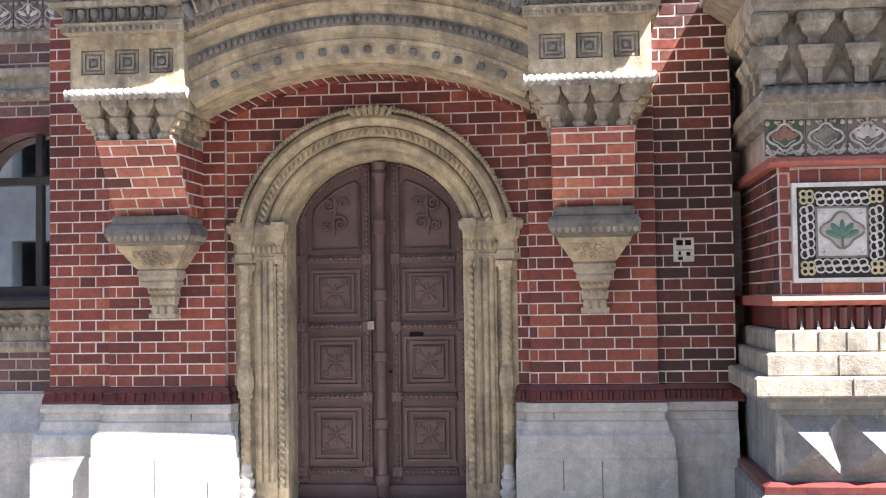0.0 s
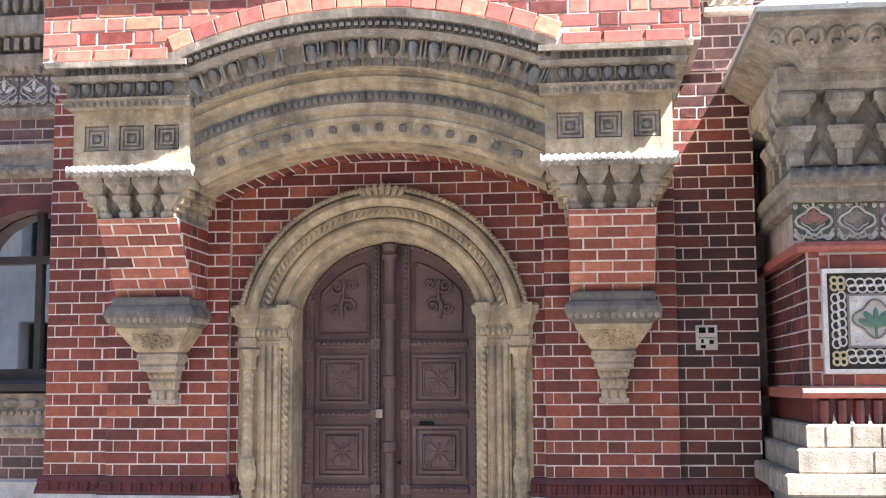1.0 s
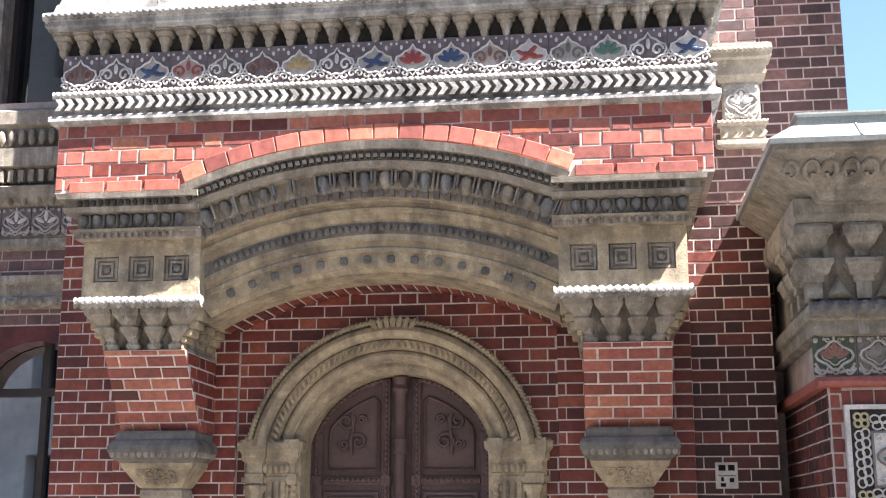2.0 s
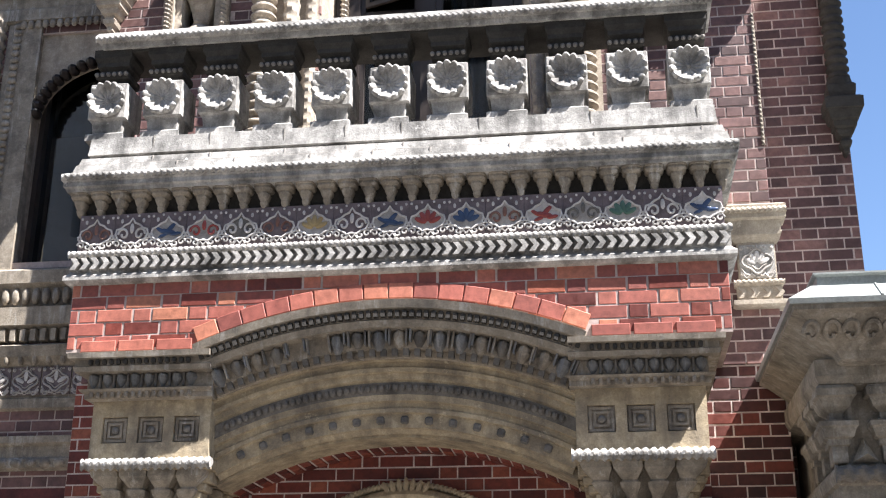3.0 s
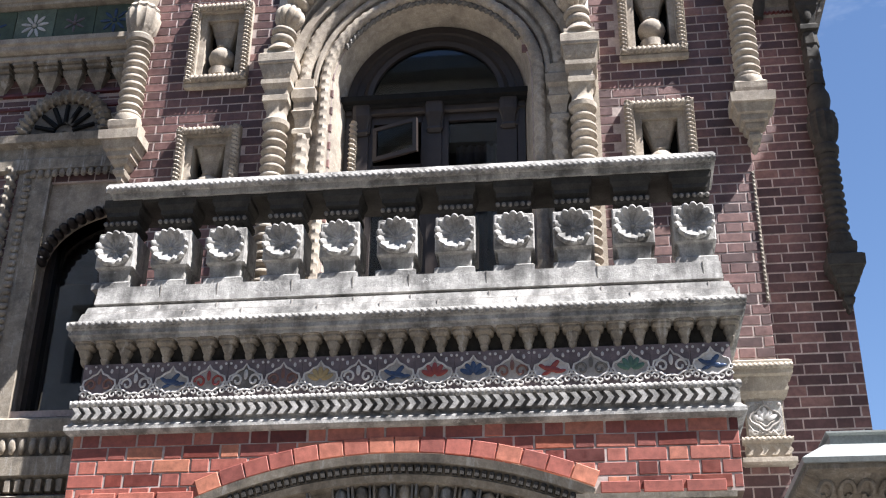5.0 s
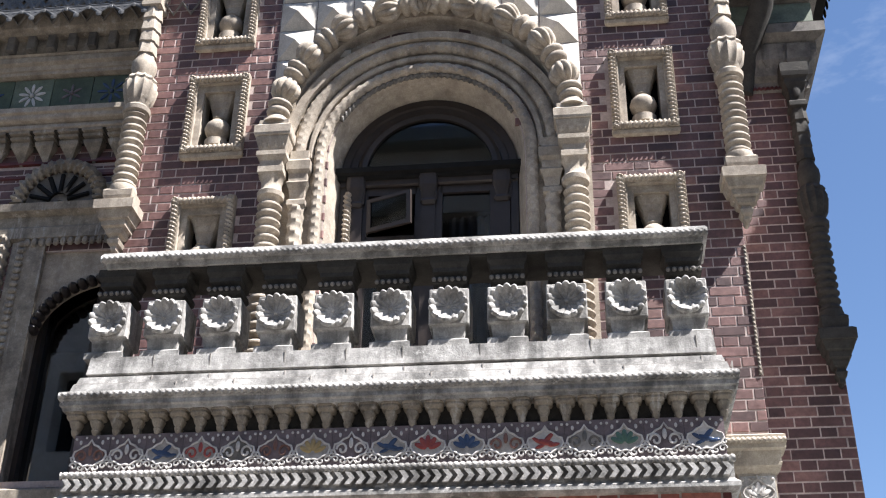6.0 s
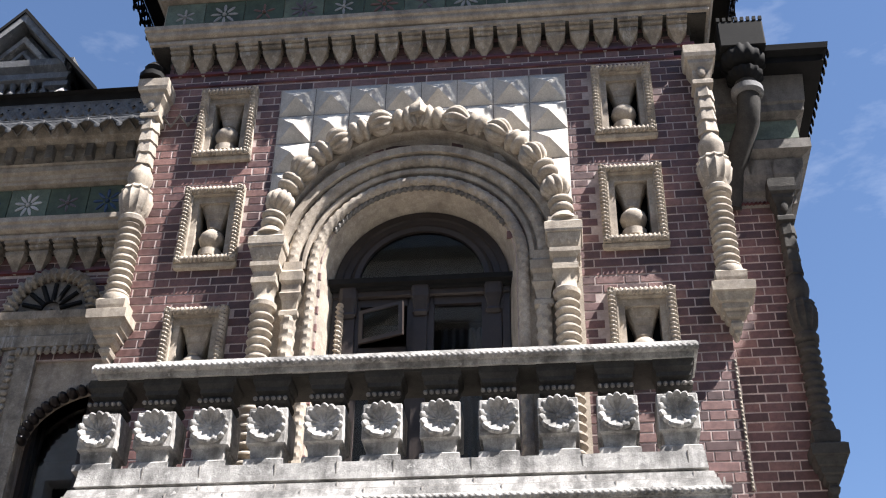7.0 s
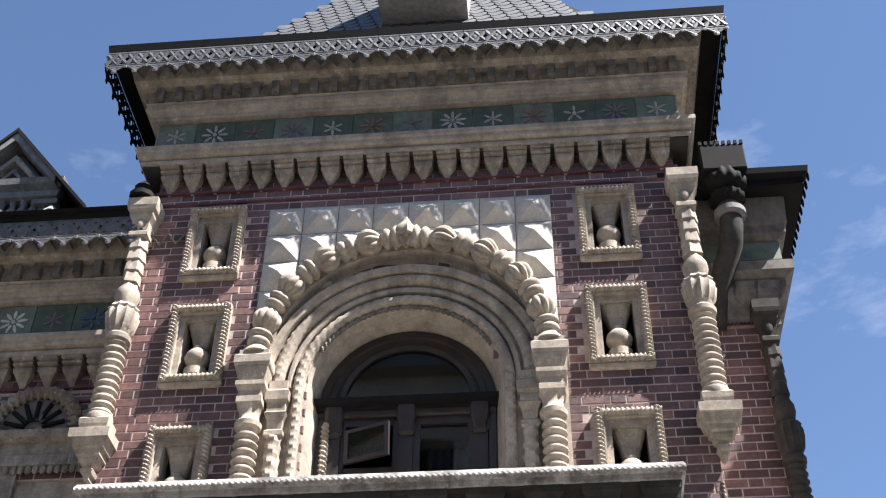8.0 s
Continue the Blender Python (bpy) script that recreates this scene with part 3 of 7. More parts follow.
gems = [gem("carved_drop", 0.105, -0.705, 2.838, 2.955, "worn"), gem("carved_drop", 0.094, -0.705, 2.85, 2.955, "sooty_shade"), gem("carved_drop", 0.10, -0.705, 2.828, 2.957, "slate")]
bars = [block_mesh("slender_drop", 0.013, -0.752, -0.70, 2.86 - d, 2.957, m, 0.003) for d, m in ((0.0, "sooty_shade"), (0.012, "worn"), (-0.02, "slate"))]
rng = random.Random(17)
for t in along(2.955, -ARC1, ARC1, 0.128):
    for dx, me in ((0.0, rng.choice(gems)), (0.056, rng.choice(bars)), (0.079, rng.choice(bars))):
        if rng.random() < 0.07:
            continue
        ob = new(me.name.split(".")[0], me)
        ob.parent = porch
        ob.matrix_basis = Matrix.Translation((0, 0, CZ)) @ Matrix.Rotation(t + dx / 2.955 + rng.uniform(-0.002, 0.002), 4, "Y") @ Matrix.Translation((0, rng.uniform(-0.006, 0.004), 0))
arch_blocks("stud", 2.41, 2.46, -0.552, -0.50, 0.05, 0.145, "sooty_shade", ARC1 + 2, bev=0.01)
part("dark_groove", sweep(0, CZ, [(2.588, -0.50), (2.588, -0.574), (2.662, -0.584), (2.662, -0.50)], -ARCL, ARCL, 40), M["sooty_shade"], porch)
bead = bmesh.new()
for t in along(2.64, -ARC1 - 1, ARC1 + 1, 0.044):
    ball((2.628 * math.sin(t), -0.582, CZ + 2.628 * math.cos(t)), 0.021, bead, sz=1.25, u=8, v=5)
tagged(part("bead_string", bead, M["sooty_shade"], porch), kind="stuff")
end_meshes = {}
for s in (-1, 1):
    a, b = sorted((s * 1.22, s * 1.90))
    n = 15
    for i in range(n):
        x = a + (b - a) * (i + 0.5) / n
        for name, w, y0, z0, z1, mat, use in (("small_dentil", 0.026, -0.808, 3.589, 3.622, "shade_crust", True), ("carved_drop", 0.08, -0.742, 3.462, 3.548, "slate", i % 2 == 0), ("slender_drop", 0.018, -0.74, 3.458, 3.548, "sooty_shade", i % 2 == 1), ("dentil", 0.024, -0.752, 3.392, 3.43, "worn", True)):
            if use:
                key = (name, "end")
                if key not in end_meshes:
                    end_meshes[key] = gem(name, w, -0.715, z0, z1, mat) if name == "carved_drop" else block_mesh(name, w, y0, -0.70 if name != "small_dentil" else -0.78, z0, z1, mat, 0.006)
                ob = new(name, end_meshes[key])
                ob.parent = porch
                ob.location = (x, 0, 0)
part("soffit", sweep(0, CZ, [(2.352, 0.05), (2.352, -0.46), (2.40, -0.46), (2.40, 0.05)], -ARC, ARC, 30), M["mortar"], porch, "white-jointed brick arch soffit")
part("stone_soffit", sweep(0, CZ, [(2.343, -0.19), (2.343, -0.478), (2.40, -0.47), (2.40, -0.19)], -ARC, ARC, 30), M["cream"], porch)
for t in along(2.35, -ARC, ARC, 0.078):
    for y in (-0.125, -0.005):
        ob = new("arch_brick", brick_mesh(0.062, 0.106, "brick"))
        ob.parent = porch
        ob.matrix_basis = Matrix.Translation((0, 0, CZ)) @ Matrix.Rotation(t, 4, "Y") @ pose(0, y, 2.349, 90, 0, 0)

# caps
CAP = (-0.385, 0.385)
for s in (0, 1):
    a, b = CAP
    cap = thing("bracket_cap", "cream stone cap with three square panels over a rope moulding", "capital", (-1.32 if s == 0 else 1.70, 0, 2.665), "porch brackets")
    cap.scale = (1.0, 1.13, 1.0)
    h = (b - a) / 2
    block = bmesh.new()
    box(block, -h, h, -0.62, 0.06, 0.33, 0.72)
    ys = (-0.645, -0.62)
    xs = [-h, -h + 0.07, -h + 0.235, -0.083, 0.083, h - 0.235, h - 0.07, h]
    part("block", block, M["cream"], cap)
    for i in (0, 2, 4, 6):
        part("strip", boxes((xs[i], xs[i + 1], *ys, 0.44, 0.605)), M["cream"], cap)
    part("lower_rail", boxes((-h, h, *ys, 0.33, 0.44)), M["cream"], cap)
    part("upper_rail", boxes((-h, h, *ys, 0.605, 0.72)), M["cream"], cap)
    for i in (1, 3, 5):
        x0, x1 = xs[i], xs[i + 1]
        xm, zm = (x0 + x1) / 2, 0.5225
        pan = part("panel", boxes((x0, x1, -0.6235, -0.61, 0.44, 0.605)), M["worn"], cap, "weathered square panel")
        part("panel_ring", square_ring(bmesh.new(), xm, zm, 0.074, 0.016, -0.632, -0.62), M["worn"], pan)
        part("panel_ring", square_ring(bmesh.new(), xm, zm, 0.046, 0.014, -0.636, -0.62), M["worn"], pan)
        part("boss", ball((xm, -0.626, zm), 0.026, sy=0.6, u=10, v=6), M["sooty_shade"], pan, smooth=True)
    part("rope_moulding", rope((-h - 0.03, -0.66, 0.305), (h + 0.03, -0.66, 0.305), 0.032, 0.048), M["grey"], cap, smooth=True)
    part("slab", mould(-h, h, -0.64, 0.06, [(0.0, 0.27), (0.012, 0.275), (0.012, 0.34), (0.0, 0.345)]), M["cream"], cap)
    core = mould(-0.27, 0.27, -0.49, 0.06, [(0.0, -0.005), (0.012, 0.01), (0.012, 0.03), (0.0, 0.04), (0.01, 0.10), (0.04, 0.2), (0.05, 0.275)])
    part("core", core, M["worn"], cap)
    for k in range(4):
        x = -h + 0.10 + (2 * h - 0.2) * k / 3
        con = bmesh.new()
        rings = []
        for w, y, z in ((0.022, -0.535, 0.0), (0.040, -0.55, 0.02), (0.046, -0.56, 0.05), (0.030, -0.555, 0.07), (0.034, -0.575, 0.095), (0.055, -0.60, 0.13), (0.060, -0.61, 0.155), (0.044, -0.605, 0.17), (0.066, -0.635, 0.205), (0.086, -0.65, 0.235), (0.088, -0.652, 0.275)):
            xx = x * (0.68 + 0.32 * (z / 0.275))
            rings.append([con.verts.new(q) for q in ((xx - w, -0.44, z), (xx - w, y + 0.012, z), (xx - w * 0.6, y, z), (xx + w * 0.6, y, z), (xx + w, y + 0.012, z), (xx + w, -0.44, z))])
        for r, q in zip(rings, rings[1:]):
            for k2 in range(5):
                con.faces.new((r[k2], r[k2 + 1], q[k2 + 1], q[k2]))
        con.faces.new(rings[0])
        con.faces.new(rings[-1])
        part("console", con, M["worn"], cap)
    for sx in (-1, 1):
        for k in range(3):
            con = bmesh.new()
            for d, z0, z1 in ((0.0, 0.20, 0.275), (0.03, 0.15, 0.20), (0.06, 0.10, 0.15), (0.10, 0.06, 0.10), (0.12, 0.02, 0.06)):
                xo = h - d
                y = -0.50 + 0.20 * k
                box(con, *sorted((sx * xo, sx * 0.25)), y - 0.06, y + 0.06, z0, z1, bev=0.008)
            part("console", con, M["cream"], cap)

# ---- brick brackets with stone corbels ----
def bracket(cx):
    th = thing("porch_bracket", "raking red brick bracket on a carved stone corbel with a pendant", "bracket", (cx, 0, 1.49), "porch brackets")
    hw, yt, yb_ = 0.262, -0.632, -0.262
    z0, z1 = 0.70, 1.19
    bm = bmesh.new()
    g = -0.004
    v = [bm.verts.new(q) for q in ((-hw + g, yb_ + g, z0), (hw - g, yb_ + g, z0), (hw - g, 0.03, z0), (-hw + g, 0.03, z0), (-hw + g, yt + g, z1), (hw - g, yt + g, z1), (hw - g, 0.03, z1), (-hw + g, 0.03, z1))]
    for q in ((0, 1, 5, 4), (1, 2, 6, 5), (2, 3, 7, 6), (3, 0, 4, 7), (4, 5, 6, 7), (3, 2, 1, 0)):
        bm.faces.new([v[i] for i in q])
    part("core", bm, M["mortar"], th)
    slope = math.atan2(yb_ - yt, z1 - z0)
    put = Matrix.Translation((0, yb_, z0)) @ Matrix.Rotation(slope, 4, "X")
    # front in paler salmon brick: light from the ground put into the colour
    lay_bricks(bond(-hw - 0.008, hw + 0.008, 0.0, (z1 - z0) / math.cos(slope), course=0.083, stretch=0.17, head=0.17), th, "salmon", put, lambda x, z: True, seed=5)
    for s in (-1, 1):
        rows = []
        for q in bond(0.0, 0.62, z0, z1, course=0.0817):
            reach = -yb_ + (yb_ - yt) * (q[2] - z0) / (z1 - z0) + 0.004
            if min(q[1], reach) - q[0] > 0.03:
                rows.append((q[0], min(q[1], reach), q[2], q[3]))
        put = Matrix.Translation((s * hw, 0, 0)) @ Matrix.Rotation(s * math.pi / 2, 4, "Z")
        if s > 0:
            put = put @ Matrix.Translation((-0.62, 0, 0))
            rows = [(0.62 - b, 0.62 - a, c, d) for a, b, c, d in rows]
        lay_bricks(rows, th, "brick", put, lambda x, z: False, seed=6)
    slab = mould(-0.275, 0.275, -0.375, 0.03, [(-0.05, 0.50), (-0.01, 0.52), (0.015, 0.55), (0.03, 0.58), (0.028, 0.61), (0.01, 0.64), (-0.01, 0.65), (-0.01, 0.69), (-0.02, 0.705)])
    part("corbel_slab", slab, M["sooty_shade"], th, "soot-dark rounded corbel slab")
    fringe = bmesh.new()
    for k in range(13):
        ball((-0.27 + 0.045 * k, -0.392, 0.555), 0.02, fringe, sy=0.6, sz=1.2, u=6, v=5)
    for k in range(8):
        ball((0.292, -0.36 + 0.045 * k, 0.555), 0.02, fringe, sx=0.6, sz=1.2, u=6, v=5)
    part("carved_fringe", fringe, M["worn"], th, smooth=True)
    bowl = mould(-0.137, 0.137, -0.22, 0.03, [(0.0, 0.345), (0.012, 0.355), (0.05, 0.41), (0.088, 0.465), (0.098, 0.47), (0.108, 0.50), (0.11, 0.53)])
    part("corbel_bowl", bowl, M["cream"], th)
    for k, (cxx, czz, rr) in enumerate(((-0.12, 0.435, 0.03), (-0.055, 0.43, 0.034), (0.02, 0.435, 0.034), (0.09, 0.43, 0.032), (-0.085, 0.385, 0.022), (-0.02, 0.38, 0.024), (0.05, 0.383, 0.024), (0.11, 0.39, 0.02))):
        pts = []
        for t in range(16):
            q = rr * (1 - t / 22)
            dx, dz = q * math.cos(t * 0.55 + k), q * math.sin(t * 0.55 + k) * 0.9
            zz = czz + dz
            pts.append((cxx + dx, -0.226 - (zz - 0.345) * 0.72, zz))
        part("scroll_relief", tube(pts, 0.009, 5), M["cream"], th, smooth=True)
    knee = mould(-0.10, 0.10, -0.17, 0.03, [(0.0, 0.215), (0.018, 0.225), (0.026, 0.25), (0.018, 0.265), (0.03, 0.28), (0.042, 0.29), (0.042, 0.33), (0.03, 0.346)])
    part("collar", knee, M["tan"], th)
    beads = bmesh.new()
    for k in range(7):
        ball((-0.12 + 0.04 * k, -0.205, 0.305), 0.018, beads, sy=0.7, u=6, v=5)
    part("bead_row", beads, M["cream"], th, smooth=True)
    pend = mould(-0.085, 0.085, -0.10, 0.03, [(0.008, 0.0), (0.012, 0.03), (-0.004, 0.045), (-0.008, 0.09), (0.004, 0.10), (0.004, 0.12), (0.012, 0.15), (-0.002, 0.165), (0.012, 0.18), (0.02, 0.216)])
    part("pendant", pend, M["tan"], th)
    lob = bmesh.new()
    for k in (-1, 0, 1):
        ball((0.055 * k, -0.098, 0.055), 0.026, lob, sy=0.7, sz=1.6, u=8, v=6)
        ball((0.055 * k, -0.112, 0.135), 0.022, lob, sy=0.7, u=8, v=6)
    for k in range(5):
        ball((-0.08 + 0.04 * k, -0.118, 0.19), 0.016, lob, u=6, v=5)
    part("carved_leaves", lob, M["cream"], th, smooth=True)
    return th


bl = bracket(-1.305)
copy_thing(bl, pose(1.715, 0, 1.49))

# ---- balcony ----
YB = -0.81
balcony = thing("balcony", "stone and brick balcony with a coloured tile frieze", "balcony", (AX, 0, 3.66))
HB = 2.075
rise = [(x, CZ + math.sqrt((R1 + 0.012) ** 2 - x * x) - 3.66) for x in [-1.19 + 2.38 * i / 24 for i in range(25)]]
bm = prism(bmesh.new(), [(-HB, 0.012), (-1.21, 0.012), *rise, (1.21, 0.012), (HB, 0.012), (HB, 0.48), (-HB, 0.48)], YB - 0.003, 0.05)
part("core", bm, M["mortar_up"], balcony)
rows = []
for a, b, c, d in bond(-HB, HB, 0.035, 0.46, course=0.0875, stretch=0.235, head=0.112, joint=0.01):
    m = min(abs(a), abs(b)) if a * b > 0 else 0.0
    if m > 1.2 or d > CZ + math.sqrt((R1 + 0.02) ** 2 - m * m) - 3.66:
        rows.append((a, b, c, d))
lay_bricks(rows, balcony, "salmon", pose(0, YB, 0), lambda x, z: True, seed=9, rough=0.0028)
for t in along(R1 + 0.06, -ARC1 + 0.2, ARC1 - 0.2, 0.155):
    ob = new("arch_brick", brick_mesh(0.147, 0.098, "salmon"))
    ob.parent = balcony
    ob.matrix_basis = pose(0, YB - 0.012, CZ - 3.66) @ Matrix.Rotation(t, 4, "Y") @ pose(0, 0, R1 + 0.065)
for s in (-1, 1):
    for k in range(3):
        ob = new("arch_brick", brick_mesh(0.235, 0.07, "salmon"))
        ob.parent = balcony
        ob.matrix_basis = pose(s * (1.36 + 0.25 * k), YB - 0.010, 0.047)
# mouldings under the frieze
part("string_moulding", mould(-HB - 0.01, HB + 0.01, YB, 0.05, [(0.0, 0.455), (0.03, 0.465), (0.05, 0.485), (0.05, 0.515), (0.03, 0.53), (0.02, 0.545), (0.02, 0.69)]), M["grey"], balcony)
leafs = bmesh.new()
nl = 62
for k in range(nl):
    x = -HB - 0.02 + (2 * HB + 0.04) * (k + 0.5) / nl
    prism(leafs, [(x - 0.030, 0.552), (x + 0.006, 0.552), (x + 0.036, 0.592), (x + 0.006, 0.632), (x - 0.030, 0.632), (x + 0.0, 0.592)], YB - 0.062, YB - 0.02)
part("leaf_band", leafs, M["grey"], balcony)
part("rope_moulding", rope((-HB - 0.04, YB - 0.04, 0.660), (HB + 0.04, YB - 0.04, 0.660), 0.022, 0.038), M["grey"], balcony, smooth=True)
# tile frieze
part("frieze_bed", boxes((-HB, HB, YB + 0.01, 0.05, 0.68, 0.946)), M["sooty_shade"], balcony)
# soot and the shade of the keyhole gaps, both put into the colour
part("corbel_back", boxes((-HB, HB, YB + 0.03, 0.05, 0.947, 1.10)), M["shade_crust"], balcony, "wall behind the small consoles, black for soot and gap shade")


def tile(parent, x, z, w, h, y, motif, ground, seed):
    rng = random.Random(seed)
    bm = bmesh.new()
    box(bm, x - w / 2 + 0.003, x + w / 2 - 0.003, y - 0.012, y + 0.01, z, z + h)
    tl = part("tile", bm, M[ground], parent)
    rim = bmesh.new()
    out = []
    for k in range(25):
        a = 2 * math.pi * k / 24
        r = 1 + 0.16 * math.cos(4 * a) + 0.1 * math.cos(2 * a)
        out.append((x + w * 0.40 * r * math.cos(a) * 0.86, y - 0.018, z + h * 0.5 + h * 0.36 * r * math.sin(a)))
    tube(out, 0.008, 5, rim, close=False)
    tube([(x + 0.68 * (px - x), y - 0.016, z + h * 0.5 + 0.66 * (pz - z - h * 0.5)) for px, py, pz in out[1:24]], 0.005, 4, rim)
    tube([(x - w * 0.46, y - 0.016, z + h * 0.30), (x - w * 0.36, y - 0.016, z + h * 0.12), (x - w * 0.1, y - 0.016, z + h * 0.05), (x, y - 0.016, z + h * 0.16), (x + w * 0.1, y - 0.016, z + h * 0.05), (x + w * 0.36, y - 0.016, z + h * 0.12), (x + w * 0.46, y - 0.016, z + h * 0.30)], 0.007, 4, rim)
    ball((x, y - 0.016, z + h * 0.95), 0.014, rim, sx=0.6, sy=0.5, sz=1.6, u=6, v=4)
    for sx in (-1, 1):
        tube([(x + sx * w * (0.12 + 0.06 * k), y - 0.018, z + h * (0.05 + 0.07 * math.sin(k * 1.4))) for k in range(6)], 0.007, 5, rim)
        ball((x + sx * w * 0.42, y - 0.014, z + h * 0.90), 0.016, rim, sy=0.5, u=6, v=4)
        ball((x + sx * w * 0.40, y - 0.014, z + h * 0.12), 0.018, rim, sy=0.5, u=6, v=4)
        ball((x + sx * w * 0.22, y - 0.014, z + h * 0.93), 0.010, rim, sy=0.5, u=6, v=4)
    for k in range(7):
        bx, bz = x + w * (-0.42 + 0.14 * k), z + h * (0.07 if k % 2 else 0.13)
        tube([(bx + 0.013 * math.cos(u * 0.8 + k), y - 0.016, bz + 0.013 * math.sin(u * 0.8 + k)) for u in range(7)], 0.005, 4, rim)
        if k % 2 == 0:
            tube([(bx + 0.010 * math.cos(u * 0.9), y - 0.015, z + h * 0.90 + 0.010 * math.sin(u * 0.9)) for u in range(7)], 0.0045, 4, rim)
    part("raised_rim", rim, M["dull"], tl, "white raised outline", smooth=True)
    mo = bmesh.new()
    petals = rng.choice((3, 5, 5))
    if motif in ("blue", "red") and seed % 3 == 0:
        for dx, dz, sx, sz in ((0.0, 0.50, 2.3, 0.6), (-0.06, 0.56, 0.9, 1.1), (0.05, 0.45, 1.0, 0.7)):
            ball((x + dx * w * 4, y - 0.016, z + h * dz), 0.028, mo, sx=sx, sy=0.4, sz=sz, u=8, v=5)
    else:
        for k in range(petals):
            a = radians(-60 + 120 * k / (petals - 1))
            c = Vector((x + 0.055 * math.sin(a), y - 0.016, z + h * 0.38 + 0.062 * math.cos(a)))
            m = Matrix.Translation(c) @ Matrix.Rotation(a, 4, "Y") @ Matrix.Diagonal((1, 0.5, 2.3, 1))
            bmesh.ops.create_uvsphere(mo, u_segments=6, v_segments=5, radius=0.018, matrix=m)
    part("motif", mo, M[motif], tl, "glazed flower motif" if motif not in ("white",) else "white flower motif", smooth=True)
    return tl


def frieze_tile(x, z, w, h, y, glaze, form, fill):
    """A relief tile: pointed medallion with a bird, a tulip or scrolls, white arabesques below, dots above."""
    tl = part("tile", boxes((x - w / 2 + 0.001, x + w / 2 - 0.001, y - 0.012, y + 0.01, z, z + h)), M["violet"], balcony)
    zc = z + h * 0.46
    side = ((0.0, -0.27), (0.14, -0.30), (0.25, -0.22), (0.38, -0.17), (0.45, -0.02), (0.42, 0.09), (0.30, 0.13), (0.20, 0.22), (0.08, 0.27), (0.0, 0.40))
    ring = [(x + a * w, zc + b * h) for a, b in side] + [(x - a * w, zc + b * h) for a, b in side[-2:0:-1]]
    part("medallion", prism(bmesh.new(), ring, y - 0.017, y - 0.008), M[fill], tl, "pointed medallion")
    rim = bmesh.new()
    tube([(a, y - 0.020, b) for a, b in ring + ring[:1]], 0.0075, 5, rim, close=False)
    for q in (-1, 1):
        for dx, dz, r, turn in ((0.40, 0.10, 0.026, 0.0), (0.22, 0.055, 0.024, 1.5), (0.46, 0.27, 0.018, 0.6)):
            tube([(x + q * (dx * w + r * (1 - u / 15) * math.cos(u * 0.62 + turn)), y - 0.018, z + dz * h + 0.018 + r * (1 - u / 15) * math.sin(u * 0.62 + turn)) for u in range(12)], 0.0068, 5, rim)
        tube([(x, y - 0.018, z + 0.01), (x + q * 0.08 * w, y - 0.020, z + 0.035), (x + q * 0.16 * w, y - 0.018, z + 0.01)], 0.007, 5, rim)
        ball((x + q * 0.30 * w, y - 0.014, z + h * 0.80), 0.011, rim, sy=0.5, sz=1.5, u=6, v=4)
        ball((x + q * 0.43 * w, y - 0.014, z + h * 0.90), 0.010, rim, sy=0.5, u=6, v=4)
        ball((x + q * 0.16 * w, y - 0.014, z + h * 0.93), 0.009, rim, sy=0.5, u=6, v=4)
    part("raised_rim", rim, M["white"], tl, "white raised arabesque", smooth=True)
    mo = bmesh.new()
    if form == "bird":
        for dx, dz, turn, sx, sz in ((0.0, -0.02, 12, 2.3, 0.75), (-0.20, 0.03, 35, 1.5, 0.5), (0.08, 0.09, -48, 1.7, 0.6), (0.22, -0.08, -10, 1.4, 0.5), (-0.13, -0.12, -20, 1.2, 0.45)):
            m = Matrix.Translation((x + dx * w, y - 0.020, zc + dz * h)) @ Matrix.Rotation(radians(turn), 4, "Y") @ Matrix.Diagonal((sx, 0.3, sz, 1))
            bmesh.ops.create_uvsphere(mo, u_segments=8, v_segments=5, radius=0.027, matrix=m)
    elif form == "tulip":
        for k in range(5):
            a = radians(-64 + 32 * k)
            m = Matrix.Translation((x + 0.052 * math.sin(a), y - 0.020, zc - 0.03 + 0.056 * math.cos(a))) @ Matrix.Rotation(a, 4, "Y") @ Matrix.Diagonal((0.85, 0.3, 2.0, 1))
            bmesh.ops.create_uvsphere(mo, u_segments=8, v_segments=5, radius=0.021, matrix=m)
    else:
        for q in (-1, 1):
            tube([(x + q * (0.055 + 0.038 * (1 - u / 18) * math.cos(u * 0.5)), y - 0.020, zc - 0.01 + 0.045 * (1 - u / 18) * math.sin(u * 0.5)) for u in range(14)], 0.0085, 5, mo)
        ball((x, y - 0.020, zc + 0.03), 0.018, mo, sx=0.8, sy=0.4, sz=2.0)
    part("motif", mo, M[glaze], tl, {"bird": "glazed bird motif", "tulip": "glazed tulip motif", "scroll": "glazed scroll motif"}[form], smooth=True)


NT = 17
TILE_W = 2 * HB / NT
FRIEZE = (("rust", "scroll", "violet"), ("white", "scroll", "violet"), ("blue", "bird", "dull"), ("red", "scroll", "dull"), ("white", "scroll", "sooty_shade"), ("rust", "scroll", "violet"), ("yellow", "tulip", "dull"), ("white", "scroll", "violet"), ("blue", "bird", "dull"),
          ("red", "tulip", "dull"), ("blue", "tulip", "dull"), ("rust", "scroll", "dull"), ("red", "bird", "white"), ("sooty_shade", "scroll", "dull"), ("leaf", "tulip", "dull"), ("white", "scroll", "violet"), ("blue", "bird", "white"))
for k, (glaze, form, fill) in enumerate(FRIEZE):
    frieze_tile(-HB + TILE_W * (k + 0.5), 0.69, TILE_W, 0.255, YB, glaze, form, fill)
